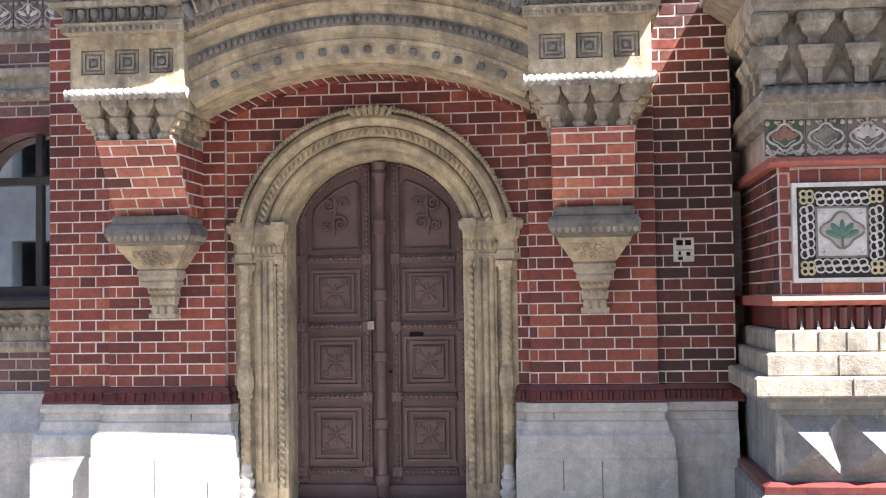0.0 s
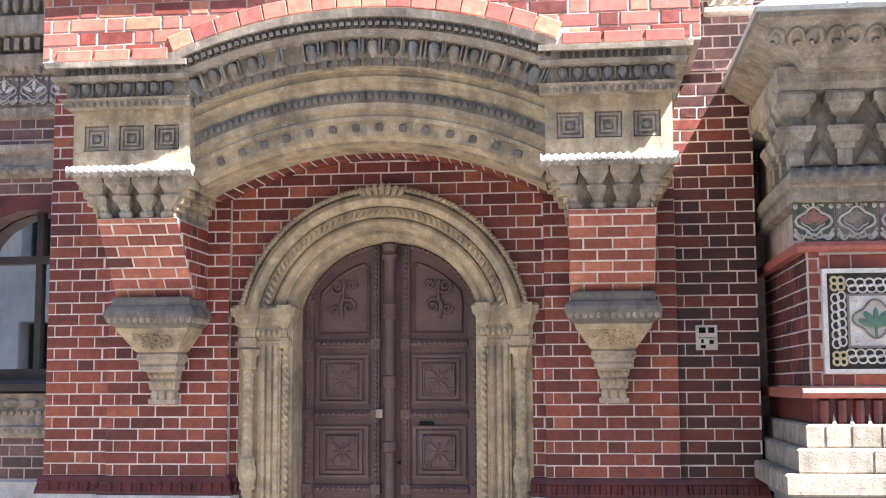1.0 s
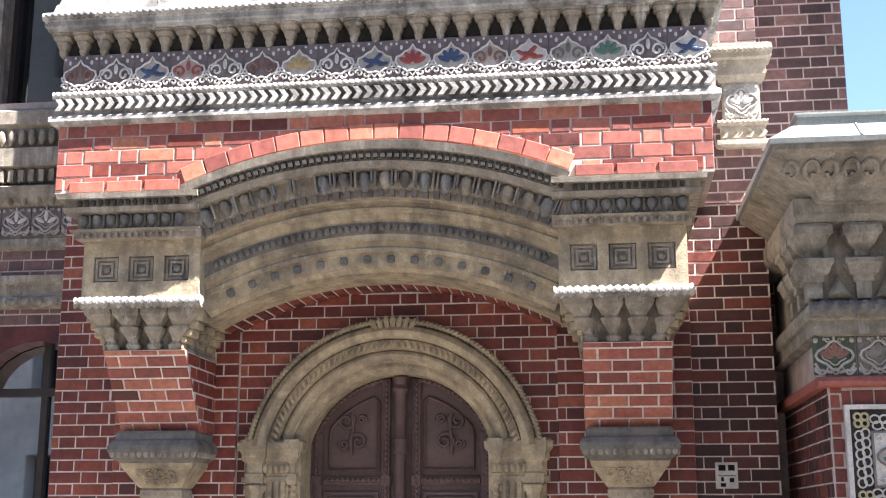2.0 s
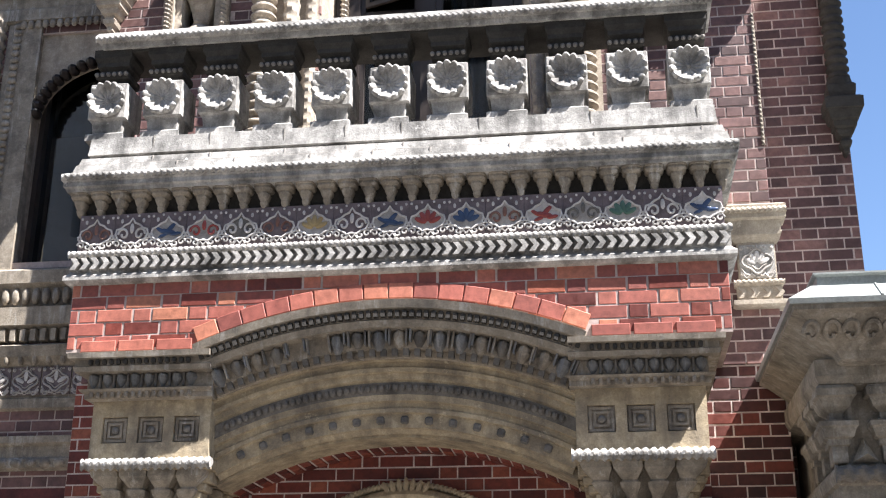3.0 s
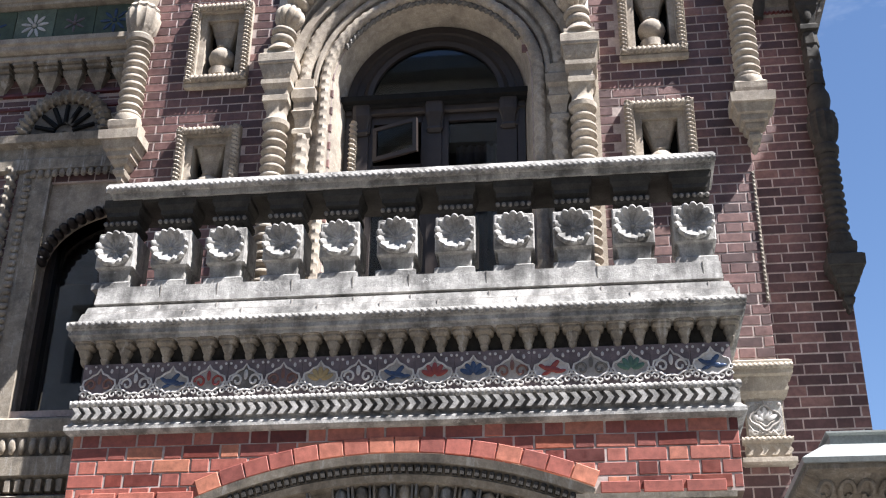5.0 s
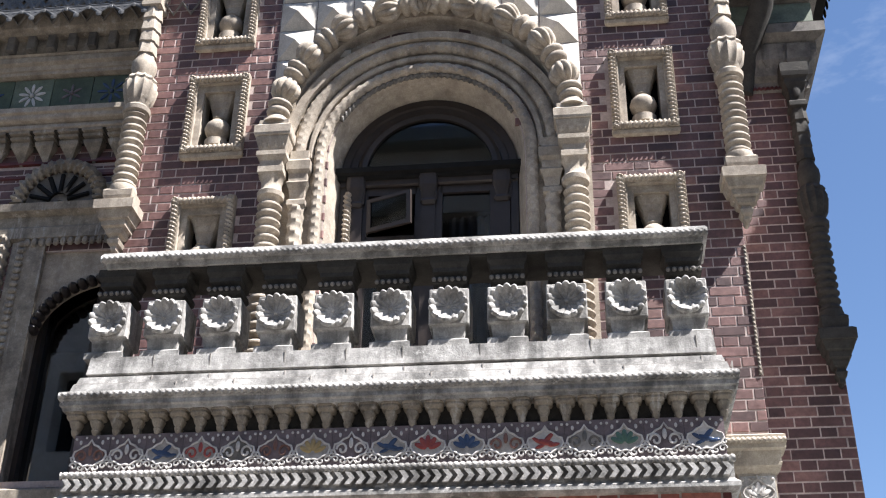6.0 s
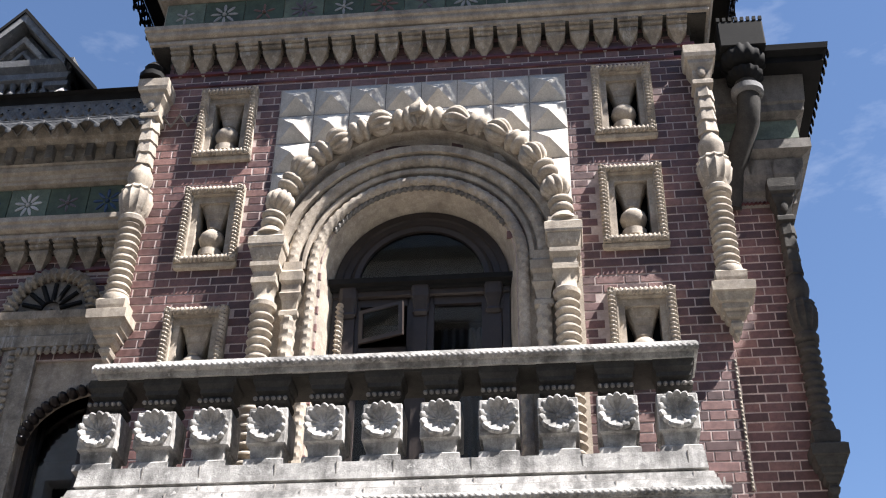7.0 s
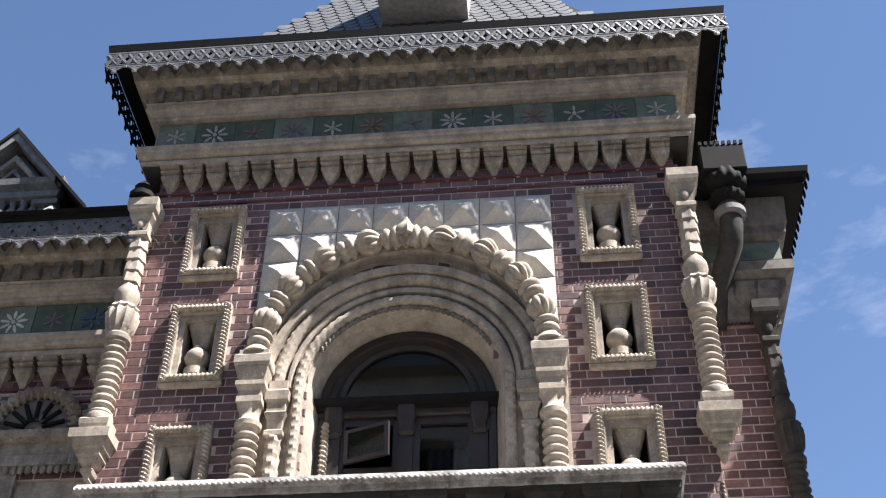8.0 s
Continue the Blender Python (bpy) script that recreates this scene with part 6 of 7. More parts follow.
# ---- roofs ----
roof = thing("tower_roof", "steep hipped tower roof of pale metal scales with a dormer", "roof", (AU, 0, 11.2))
RH, RT = 2.55, 5.6
bm = bmesh.new()
v = [bm.verts.new(q) for q in ((-RH, 0.05, 0), (RH, 0.05, 0), (RH, 2 * RH, 0), (-RH, 2 * RH, 0), (0, RH, RT))]
for q in ((0, 1, 4), (1, 2, 4), (2, 3, 4), (3, 0, 4), (3, 2, 1, 0)):
    bm.faces.new([v[i] for i in q])
part("deck", bm, M["black"], roof)
sl = math.atan2(RH - 0.05, RT)
scales = bmesh.new()
for r in range(22):
    z = 0.05 + 0.13 * r
    hw2 = RH * (1 - z / RT)
    n = int(2 * hw2 / 0.19)
    for k in range(n + 1):
        x = -hw2 + 0.19 * (k + (0.5 if r % 2 else 0))
        if abs(x) > hw2 - 0.04:
            continue
        y = 0.05 + (RH - 0.05) * z / RT
        m = Matrix.Translation((x, y - 0.012, z)) @ Matrix.Rotation(-sl, 4, "X")
        out = [(-0.09, 0.16), (-0.09, 0.02), (-0.05, -0.05), (0, -0.085), (0.05, -0.05), (0.09, 0.02), (0.09, 0.16)]
        q = [scales.verts.new(m @ Vector((a, -0.012 if b < 0.1 else 0.0, b))) for a, b in out]
        scales.faces.new(q)
tagged(part("roof_scale", scales, M["zinc"], roof), kind="stuff")
dm = part("dormer", boxes((-0.50, -0.36, 0.35, 1.4, 1.66, 2.5), (0.36, 0.50, 0.35, 1.4, 1.66, 2.5), (-0.50, 0.50, 0.35, 1.4, 1.59, 1.66), (-0.50, 0.50, 0.35, 1.4, 2.5, 2.6)), M["dull"], roof, "pale dormer front with a dark opening")
part("opening", boxes((-0.36, 0.36, 0.5, 0.55, 1.66, 2.5)), M["frame"], dm)
wr = thing("wing_roof", "dark metal roof over the wing", "roof", (-5.5, 0, 9.25))
bm = bmesh.new()
v = [bm.verts.new(q) for q in ((-4, -0.2, 0), (3.35, -0.2, 0), (3.35, 3.8, 1.6), (-4, 3.8, 1.6), (-4, 3.8, 0), (3.35, 3.8, 0))]
for q in ((0, 1, 2, 3), (0, 4, 5, 1), (1, 5, 2), (0, 3, 4), (3, 2, 5, 4)):
    bm.faces.new([v[i] for i in q])
part("deck", bm, M["black"], wr)
dor = thing("gabled_dormer", "dark grey gabled dormer with carved gable on the wing roof", "dormer", (-4.38, 1.2, 9.57))
part("body", prism(bmesh.new(), [(-0.5, 0), (0.5, 0), (0.5, 1.3), (0, 1.9), (-0.5, 1.3)], 0.0, 0.25), M["slate"], dor)
part("cheek", prism(bmesh.new(), [(-1.0, 0), (1.0, 0), (1.0, 0.8), (0, 2.0), (-1.0, 0.8)], 0.25, 2.2), M["black"], dor)
for s in (-1, 1):
    part("gable_rake", prism(bmesh.new(), [(0, 2.04), (s * 0.60, 1.32), (s * 0.60, 1.22), (0, 1.92)], -0.22, 0.2), M["slate"], dor)
    part("roof_sheet", prism(bmesh.new(), [(0, 2.10), (s * 1.04, 0.83), (s * 1.04, 0.78), (0, 2.04)], -0.24, 2.3), M["black"], dor)
    part("gable_moulding", prism(bmesh.new(), [(0, 1.80), (s * 0.36, 1.38), (s * 0.29, 1.38), (0, 1.71)], -0.10, 0.05), M["grey"], dor)
    part("inner_moulding", prism(bmesh.new(), [(0, 1.62), (s * 0.20, 1.38), (s * 0.15, 1.38), (0, 1.56)], -0.06, 0.05), M["slate"], dor)
    part("post", mould(s * 0.50 - 0.08, s * 0.50 + 0.08, -0.06, 0.0, [(0.0, 0.0), (0.0, 0.62), (0.04, 0.64), (0.04, 0.70), (0.0, 0.72), (0.0, 1.0), (0.05, 1.02), (0.05, 1.08), (0.02, 1.10), (0.06, 1.2)]), M["slate"], dor)
    part("scroll", lathe([(0.05, 0.0), (0.10, 0.05), (0.12, 0.14), (0.07, 0.22), (0.09, 0.30), (0.03, 0.40)], 12, (s * 0.62, -0.14, 0.52), lobes=5, depth=0.2), M["grey"], dor, "pale carved scroll", smooth=True)
part("beam", mould(-0.58, 0.58, -0.08, 0.0, [(0.0, 1.10), (0.04, 1.12), (0.04, 1.20), (0.02, 1.22), (0.08, 1.28), (0.09, 1.36), (0.05, 1.38)]), M["slate"], dor)
part("lower_beam", mould(-0.5, 0.5, -0.06, 0.0, [(0.0, 0.80), (0.05, 0.82), (0.05, 0.88), (0.0, 0.90)]), M["slate"], dor)
for k in range(7):
    part("baluster", lathe([(0.03, 0.0), (0.05, 0.06), (0.025, 0.12), (0.045, 0.20)], 8, (-0.36 + 0.12 * k, -0.05, 0.90)), M["slate"], dor, smooth=True)
finl = lathe([(0.12, 0.0), (0.12, 0.05), (0.05, 0.08), (0.09, 0.14), (0.03, 0.22)], 10)
capst = thing("eave_finial", "small black metal finial over the corner column", "finial", (-2.25, -0.12, 9.38))
part("finial", finl, M["black"], capst, smooth=True)

# ---- set-back wall: eave, cornice, hopper and pipe ----
eave = thing("side_eave", "dark overhanging eave and cornice of the set-back wall", "eave", (3.0, YS, 8.03))
# dark cornice and black soffit carry the eave's shade in their colours
part("cornice", mould(-0.5, 0.40, 0.0, 4.0, [(0.0, 0.0), (0.03, 0.02), (0.03, 0.10), (0.07, 0.14), (0.12, 0.35), (0.12, 0.45), (0.20, 0.50), (0.20, 0.60), (0.12, 0.63), (0.12, 0.88), (0.20, 0.92), (0.20, 1.0), (0.22, 1.02), (0.24, 1.31)], left=False), M["sooty_shade"], eave)
part("soffit", boxes((-0.5, 0.80, -0.40, 4.2, 1.31, 1.38)), M["black"], eave, "underside of the eave, its shade in black")
for k in range(4):
    x = -0.22 + 0.19 * k
    part("console", mould(x - 0.03, x + 0.03, -0.05, 0.0, [(0.0, 0.14), (0.03, 0.2), (0.07, 0.28), (0.09, 0.42)]), M["sooty_shade"], eave)
part("tile_band", boxes((-0.5, 0.53, -0.135, 0.0, 0.66, 0.86)), M["sage"], eave, "green tile band")
part("eave_board", mould(-0.5, 0.37, 0.0, 4.2, [(0.40, 1.38), (0.47, 1.40), (0.48, 1.46), (0.44, 1.48)], left=False), M["black"], eave)
lace = bmesh.new()
for k in range(36):
    y = -0.46 + 0.115 * k
    bmesh.ops.create_uvsphere(lace, u_segments=6, v_segments=4, radius=0.04, matrix=Matrix.Translation((0.83, y, 1.33)) @ Matrix.Diagonal((0.3, 1, 1.3, 1)))
# black because this side lies in shadow
part("side_valance", lace, M["black"], eave, "scalloped side valance, black for its shaded side")
part("rope_string", rope((-0.36, -0.02, 0.04), (0.40, -0.02, 0.04), 0.02, 0.035), M["oxblood"], eave, smooth=True)
hop = thing("rainwater_hopper", "blackened metal rainwater hopper with a fluted funnel and pipe", "hopper", (3.10, 0.12, 8.86))
hop.scale = (1.18, 1.18, 1.1)
part("box", boxes((-0.17, 0.17, -0.15, 0.15, 0.52, 0.80), bev=0.01), M["black"], hop)
for k in range(8):
    part("crest_tooth", boxes((-0.17 + 0.045 * k, -0.145 + 0.045 * k, -0.155, -0.13, 0.795, 0.835)), M["black"], hop)
part("funnel", lathe([(0.09, 0.24), (0.13, 0.28), (0.135, 0.33), (0.09, 0.36), (0.13, 0.38), (0.165, 0.42), (0.17, 0.48), (0.15, 0.55)], 84, lobes=14, depth=0.04), M["black"], hop, smooth=True)
part("pipe", tube([(0, 0, 0.30), (0, 0, 0.05), (-0.02, 0.05, -0.12), (-0.14, 0.25, -0.42), (-0.2, 0.32, -0.75)], 0.085, 14), M["shade_crust"], hop, smooth=True)
part("collar", lathe([(0.10, 0.10), (0.12, 0.12), (0.12, 0.17), (0.10, 0.19)], 18), M["slate"], hop, smooth=True)

# ---- wing windows beside the tower ----
def wing_window(name, label, z0, z1, arch):
    th = thing(name, label, "window", (-2.55, YLW, z0), kind="structure")
    h = z1 - z0
    part("window_frame", boxes((-0.47, -0.40, 0.14, 0.30, 0, h), (-0.40, 0.4, 0.14, 0.30, 0, 0.08), (0.0, 0.05, 0.18, 0.26, 0.08, h), (-0.40, 0.4, 0.17, 0.27, h * 0.62, h * 0.62 + 0.06) if arch else (-0.40, 0.4, 0.17, 0.27, h - 0.06, h)), M["frame"], th)
    p = part("pane", boxes((-0.41, 0.41, 0.215, 0.221, 0.07, h)), M["bright_glass" if arch else "upper_glass"], th)
    p.visible_shadow = False
    return th


w1 = wing_window("wing_window_lower", "arched ground floor window reflecting the house opposite", 1.66, 3.05, True)
ar = bmesh.new()
for k in range(12):
    a0, a1 = math.pi * k / 12, math.pi * (k + 1) / 12
    p = [(0.06 + 0.52 * math.cos(t), 0.83 + 0.42 * math.sin(t)) for t in (a0, a1)]
    prism(ar, [p[0], (p[0][0], 1.4), (p[1][0], 1.4), p[1]], 0.0, 0.2)
part("brick_arch", ar, M["oxblood"], w1, "oxblood brick arch over the pane")
part("sill", mould(-0.62, 0.6, 0.0, 0.2, [(0.02, -0.10), (0.05, -0.08), (0.05, -0.03), (0.02, 0.0)]), M["frame"], w1)
part("apron", mould(-0.75, 0.6, 0.0, 0.2, [(0.02, -0.42), (0.04, -0.40), (0.04, -0.34), (0.015, -0.33), (0.015, -0.12), (0.05, -0.10)]), M["worn"], w1, "carved stone apron")
beads = bmesh.new()
for k in range(24):
    for z in (-0.37, -0.24):
        bmesh.ops.create_uvsphere(beads, u_segments=6, v_segments=4, radius=0.022, matrix=Matrix.Translation((-0.72 + 0.052 * k, -0.035, z)))
for k in range(8):
    bmesh.ops.create_uvsphere(beads, u_segments=8, v_segments=5, radius=0.05, matrix=Matrix.Translation((-0.66 + 0.15 * k, -0.02, -0.17)) @ Matrix.Diagonal((1.3, 0.5, 0.7, 1)))
part("apron_relief", beads, M["worn"], w1, smooth=True)
w2 = wing_window("wing_window_upper", "tall window with a scalloped arch in a beaded stone frame", 4.72, 6.72, False)
sca = bmesh.new()
ang = [math.pi * k / 40 for k in range(21)]
for a0, a1 in zip(ang, ang[1:]):
    p = [(0.20 - 0.64 * math.cos(t), 1.28 + 0.50 * math.sin(t)) for t in (a0, a1)]
    prism(sca, [p[0], (p[0][0], 2.05), (p[1][0], 2.05), p[1]], 0.02, 0.14)
part("spandrel", sca, M["tan"], w2)
sc2 = bmesh.new()
for k in range(12):
    t = math.pi / 2 * (k + 0.5) / 12
    bmesh.ops.create_uvsphere(sc2, u_segments=8, v_segments=6, radius=0.052, matrix=Matrix.Translation((0.20 - 0.63 * math.cos(t), 0.03, 1.29 + 0.49 * math.sin(t))) @ Matrix.Diagonal((0.85, 1.4, 0.85, 1)))
part("scallop", sc2, M["frame"], w2, "dark scalloped edge", smooth=True)
part("jamb_moulding", mould(-0.70, -0.47, 0.0, 0.2, [(0.0, -0.05), (0.03, -0.04), (0.03, 2.12), (0.0, 2.15)]), M["worn"], w2)
bb = bmesh.new()
for k in range(34):
    bmesh.ops.create_uvsphere(bb, u_segments=8, v_segments=5, radius=0.034, matrix=Matrix.Translation((-0.64, -0.04, 0.02 + 0.063 * k)) @ Matrix.Diagonal((1.2, 0.6, 0.85, 1)))
    if k < 16:
        bmesh.ops.create_uvsphere(bb, u_segments=8, v_segments=5, radius=0.034, matrix=Matrix.Translation((-0.6 + 0.063 * k, -0.04, 2.11)) @ Matrix.Diagonal((0.85, 0.6, 1.2, 1)))
part("bead_frame", bb, M["worn"], w2, smooth=True)
part("outer_strip", rope((-0.80, -0.02, -0.05), (-0.80, -0.02, 2.2), 0.045, 0.09), M["worn"], w2, smooth=True)
part("sill", mould(-0.9, 0.6, 0.0, 0.2, [(0.0, -0.62), (0.03, -0.60), (0.03, -0.52), (0.10, -0.50), (0.10, -0.36), (0.04, -0.34), (0.06, -0.20), (0.10, -0.17), (0.10, -0.07), (0.05, -0.04)]), M["worn"], w2)
sg = bmesh.new()
for k in range(20):
    bmesh.ops.create_uvsphere(sg, u_segments=8, v_segments=5, radius=0.045, matrix=Matrix.Translation((-0.9 + 0.08 * k, -0.07, -0.27)) @ Matrix.Diagonal((0.7, 0.6, 1.5, 1)))
    box(sg, -0.9 + 0.08 * k, -0.86 + 0.08 * k, -0.09, 0.0, -0.62, -0.53)
part("sill_leaf_row", sg, M["worn"], w2, smooth=True)
lint = thing("window_hood", "tan stone entablature with a shell fan under a rope arch", "hood", (-2.55, YLW, 6.85))
part("lintel", mould(-0.95, 0.6, 0.0, 0.1, [(0.0, 0.0), (0.05, 0.02), (0.05, 0.12), (0.03, 0.14), (0.03, 0.24), (0.09, 0.27), (0.10, 0.34), (0.06, 0.36)]), M["worn"], lint)
part("tympanum", sweep(-0.40, 0.38, [(0.02, 0.0), (0.02, -0.03), (0.30, -0.03), (0.30, 0.0)]), M["sooty_shade"], lint, "shell fan in the arch")
fan = bmesh.new()
for k in range(7):
    t = radians(-75 + 25 * k)
    tube([(-0.40 + 0.08 * math.sin(t), -0.04, 0.38 + 0.08 * math.cos(t)), (-0.40 + 0.27 * math.sin(t), -0.04, 0.38 + 0.27 * math.cos(t))], 0.022, 6, fan)
part("shell_rib", fan, M["black"], lint)
part("rope_arch", rope_path(arc(-0.40, 0.37, 0.37, -0.04, -90, 90, 30), 0.058, 0.07), M["worn"], lint, smooth=True)
part("rope_arch", rope_path(arc(0.42, 0.37, 0.37, -0.04, -90, 20, 30), 0.058, 0.07), M["worn"], lint, smooth=True)
band = thing("wing_string_course", "stone string courses with a dark tile band on the wing", "string course", (-4.0, YLW, 3.1))
for prof2 in ([(0.0, 0.04), (0.06, 0.06), (0.06, 0.12), (0.03, 0.14), (0.03, 0.22), (0.06, 0.24), (0.06, 0.29), (0.0, 0.30)], [(0.0, 0.48), (0.04, 0.50), (0.04, 0.57), (0.02, 0.58), (0.02, 0.82), (0.08, 0.88), (0.10, 0.96), (0.06, 0.98)]):
    part("moulding", mould(-2, 2, 0.0, 0.1, prof2, left=False, right=False), M["worn"], band)
for k in range(6):
    tile(band, 0.55 + 0.235 * k, 0.60, 0.23, 0.21, -0.018, "white", "violet", 11 + k)
drop = bmesh.new()
for k in range(12):
    bmesh.ops.create_uvsphere(drop, u_segments=8, v_segments=5, radius=0.03, matrix=Matrix.Translation((0.55 + 0.11 * k, -0.06, 0.86)) @ Matrix.Diagonal((0.8, 0.8, 1.6, 1)))
    bmesh.ops.create_uvsphere(drop, u_segments=8, v_segments=5, radius=0.04, matrix=Matrix.Translation((0.50 + 0.11 * k, -0.055, 0.09)) @ Matrix.Diagonal((1.3, 0.8, 0.8, 1)))
tagged(part("carved_border", drop, M["worn"], band, smooth=True), kind="stuff")
tagged(part("wing_plinth", mould(-9, -2.1, YLW, 0.8, [(0.14, 0.0), (0.14, 0.65), (0.06, 0.80), (0.04, 0.88), (0.04, 0.93), (0.0, 0.94)], left=False, right=False), M["pale"]), "pale grey plinth of the wing", "plinth", kind="structure")

# ---- projecting bay beside the tower ----
bay = thing("stone_bay", "projecting stone and brick bay with tiles and a sheet metal roof", "bay", (2.72, -1.17, 0.0))
BL, BB = 5.0, 1.7
part("base", mould(0.0, BL, 0.0, BB, [(0.10, 0.0), (0.10, 0.44), (0.06, 0.47), (0.0, 0.49), (0.0, 0.93), (0.03, 0.94), (0.04, 0.97), (0.06, 0.98), (0.06, 1.01)], right=False), M["slate"], bay)
part("base_roll", mould(0.0, BL, 0.0, BB, [(0.04, 0.44), (0.08, 0.46), (0.08, 0.50), (0.04, 0.52)], right=False), M["oxblood"], bay)
for k in range(4):
    x = 0.20 + 0.355 * k
    q = bmesh.new()
    w = 0.172
    vs = [q.verts.new(p) for p in ((x - w, -0.002, 0.55), (x + w, -0.002, 0.55), (x + w, -0.002, 0.90), (x - w, -0.002, 0.90), (x, -0.12, 0.725))]
    for f in ((0, 1, 4), (1, 2, 4), (2, 3, 4), (3, 0, 4), (3, 2, 1, 0)):
        q.faces.new([vs[i] for i in f])
    part("diamond_block", q, M["slate"], bay)
for a, b, p, x in ((1.01, 1.125, 0.11, 0.0), (1.125, 1.26, 0.035, 0.0), (1.26, 1.39, -0.02, 0.0)):
    part("step_slab", mould(0.0, BL, 0.0, BB, [(p, a), (p + 0.005, a + 0.01), (p + 0.005, b - 0.012), (p - 0.01, b)], right=False), M["bay_stone"], bay)
sl2 = bmesh.new()
for z0, z1, p, xs in ((1.02, 1.12, 0.118, (0.42, 0.9, 1.3)), (1.13, 1.25, 0.043, (0.36, 0.75, 1.2)), (1.265, 1.38, -0.012, (0.12, 0.26, 0.42, 0.6, 0.85, 1.1))):
    for x in xs:
        box(sl2, x, x + 0.005, -p - 0.002, 0.02, z0, z1)
part("slab_joint", sl2, M["sooty_shade"], bay)
part("fluted_course", mould(0.06, BL, 0.06, BB, [(-0.02, 1.38), (0.0, 1.40), (0.0, 1.52), (0.02, 1.535)], right=False), M["oxblood"], bay)
fl = bmesh.new()
pp = bmesh.new()
for k in range(14):
    x = 0.12 + 0.095 * k
    tube([(x, 0.06, 1.40), (x, 0.05, 1.52)], 0.03, 8, fl)
    v3 = [pp.verts.new(q) for q in ((x + 0.038, 0.025, 1.392), (x + 0.058, 0.025, 1.392), (x + 0.048, 0.05, 1.45), (x + 0.048, 0.06, 1.392))]
    for f in ((0, 1, 2), (1, 3, 2), (3, 0, 2), (0, 3, 1)):
        pp.faces.new([v3[i] for i in f])
tagged(part("fluting", fl, M["oxblood"], bay), kind="stuff")
tagged(part("flute_foot", pp, M["pale"], bay), kind="stuff")
part("roll_moulding", mould(0.0, BL, 0.03, BB, [(0.0, 1.53), (0.03, 1.54), (0.04, 1.56), (0.03, 1.585), (0.0, 1.59)], left=False, right=False), M["salmon_far"], bay, "rounded pink brick roll")
core = mould(0.056, BL, 0.056, BB, [(0.0, 1.58), (0.0, 3.6)], right=False)
part("core", core, M["mortar_up"], bay)
fixed = []
for a, b, c, d in bond(0.065, 0.125, 1.60, 2.34) + bond(0.70, 1.9, 1.60, 2.34) + bond(0.125, 0.70, 1.60, 1.66) + bond(0.125, 0.70, 2.245, 2.34, course=0.09):
    fixed.append((a, b, c, d))
lay_bricks(fixed, bay, "brick", pose(0, 0.06, 0), lambda x, z: True, seed=77)
# side bricks in the darker tone: the side's shade is in their colour
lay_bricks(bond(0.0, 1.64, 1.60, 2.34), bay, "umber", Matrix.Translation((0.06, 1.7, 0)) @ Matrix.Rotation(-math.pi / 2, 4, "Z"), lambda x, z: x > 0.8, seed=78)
tp = part("tile_panel", boxes((0.13, 0.69, 0.02, 0.06, 1.665, 1.69), (0.13, 0.69, 0.02, 0.06, 2.22, 2.245), (0.13, 0.155, 0.02, 0.06, 1.69, 2.22), (0.665, 0.69, 0.02, 0.06, 1.69, 2.22)), M["white"], bay, "framed panel of coloured relief tiles")
part("panel_bed", boxes((0.155, 0.665, 0.04, 0.06, 1.69, 2.22)), M["shade_crust"], tp)
PX, PZ = 0.41, 1.955
lat = bmesh.new()
for side in range(4):
    turn = Matrix.Translation((PX, 0.034, PZ)) @ Matrix.Rotation(side * math.pi / 2, 4, "Y")
    for k in range(6):
        for dz in (0.0, 0.034):
            c = Vector((-0.125 + 0.05 * k + (0.0 if dz else 0.012), 0.0, 0.178 + dz))
            tube([turn @ (c + Vector((0.026 * math.cos(u * 0.63), -0.003 * (u % 2), 0.022 * math.sin(u * 0.63)))) for u in range(11)], 0.0055, 4, lat, close=False)
part("interlace", lat, M["white"], tp, "white interlaced relief")
for sx in (-1, 1):
    for sz in (-1, 1):
        kn = bmesh.new()
        x, z = PX + sx * 0.197, PZ + sz * 0.207
        for d in (-1, 1):
            for e in (-1, 1):
                tube([(x + d * 0.018 + 0.019 * math.cos(u * 0.7), 0.028, z + e * 0.018 + 0.019 * math.sin(u * 0.7)) for u in range(10)], 0.0075, 5, kn, close=False)
        part("knot", kn, M["straw"], tp, "pale yellow knot")
ct = part("centre_tile", boxes((PX - 0.14, PX + 0.14, 0.028, 0.05, PZ - 0.14, PZ + 0.14)), M["white"], tp, "square tile with a green leaf")
part("tile_rim", boxes((PX - 0.15, PX + 0.15, 0.024, 0.05, PZ - 0.15, PZ - 0.138), (PX - 0.15, PX + 0.15, 0.024, 0.05, PZ + 0.138, PZ + 0.15), (PX - 0.15, PX - 0.138, 0.024, 0.05, PZ - 0.138, PZ + 0.138), (PX + 0.138, PX + 0.15, 0.024, 0.05, PZ - 0.138, PZ + 0.138)), M["sooty_shade"], ct)
quat = [(PX + 0.098 * (1 + 0.16 * math.cos(4 * u)) * math.cos(u) * 1.1, PZ + 0.01 + 0.092 * (1 + 0.16 * math.cos(4 * u)) * math.sin(u)) for u in [0.2 * k for k in range(32)]]
part("leaf_ground", prism(bmesh.new(), quat, 0.024, 0.03), M["dull"], ct, "pale grey quatrefoil")
part("leaf_rim", tube([(x, 0.022, z) for x, z in quat], 0.006, 5), M["sooty_shade"], ct)
for sx in (-1, 1):
    for sz in (-1, 1):
        part("corner_scroll", tube([(PX + sx * (0.105 + 0.022 * (1 - u / 14) * math.cos(u * 0.6)), 0.025, PZ + sz * (0.108 + 0.022 * (1 - u / 14) * math.sin(u * 0.6))) for u in range(11)], 0.006, 4), M["white"], ct, "white corner scroll")
lf = bmesh.new()
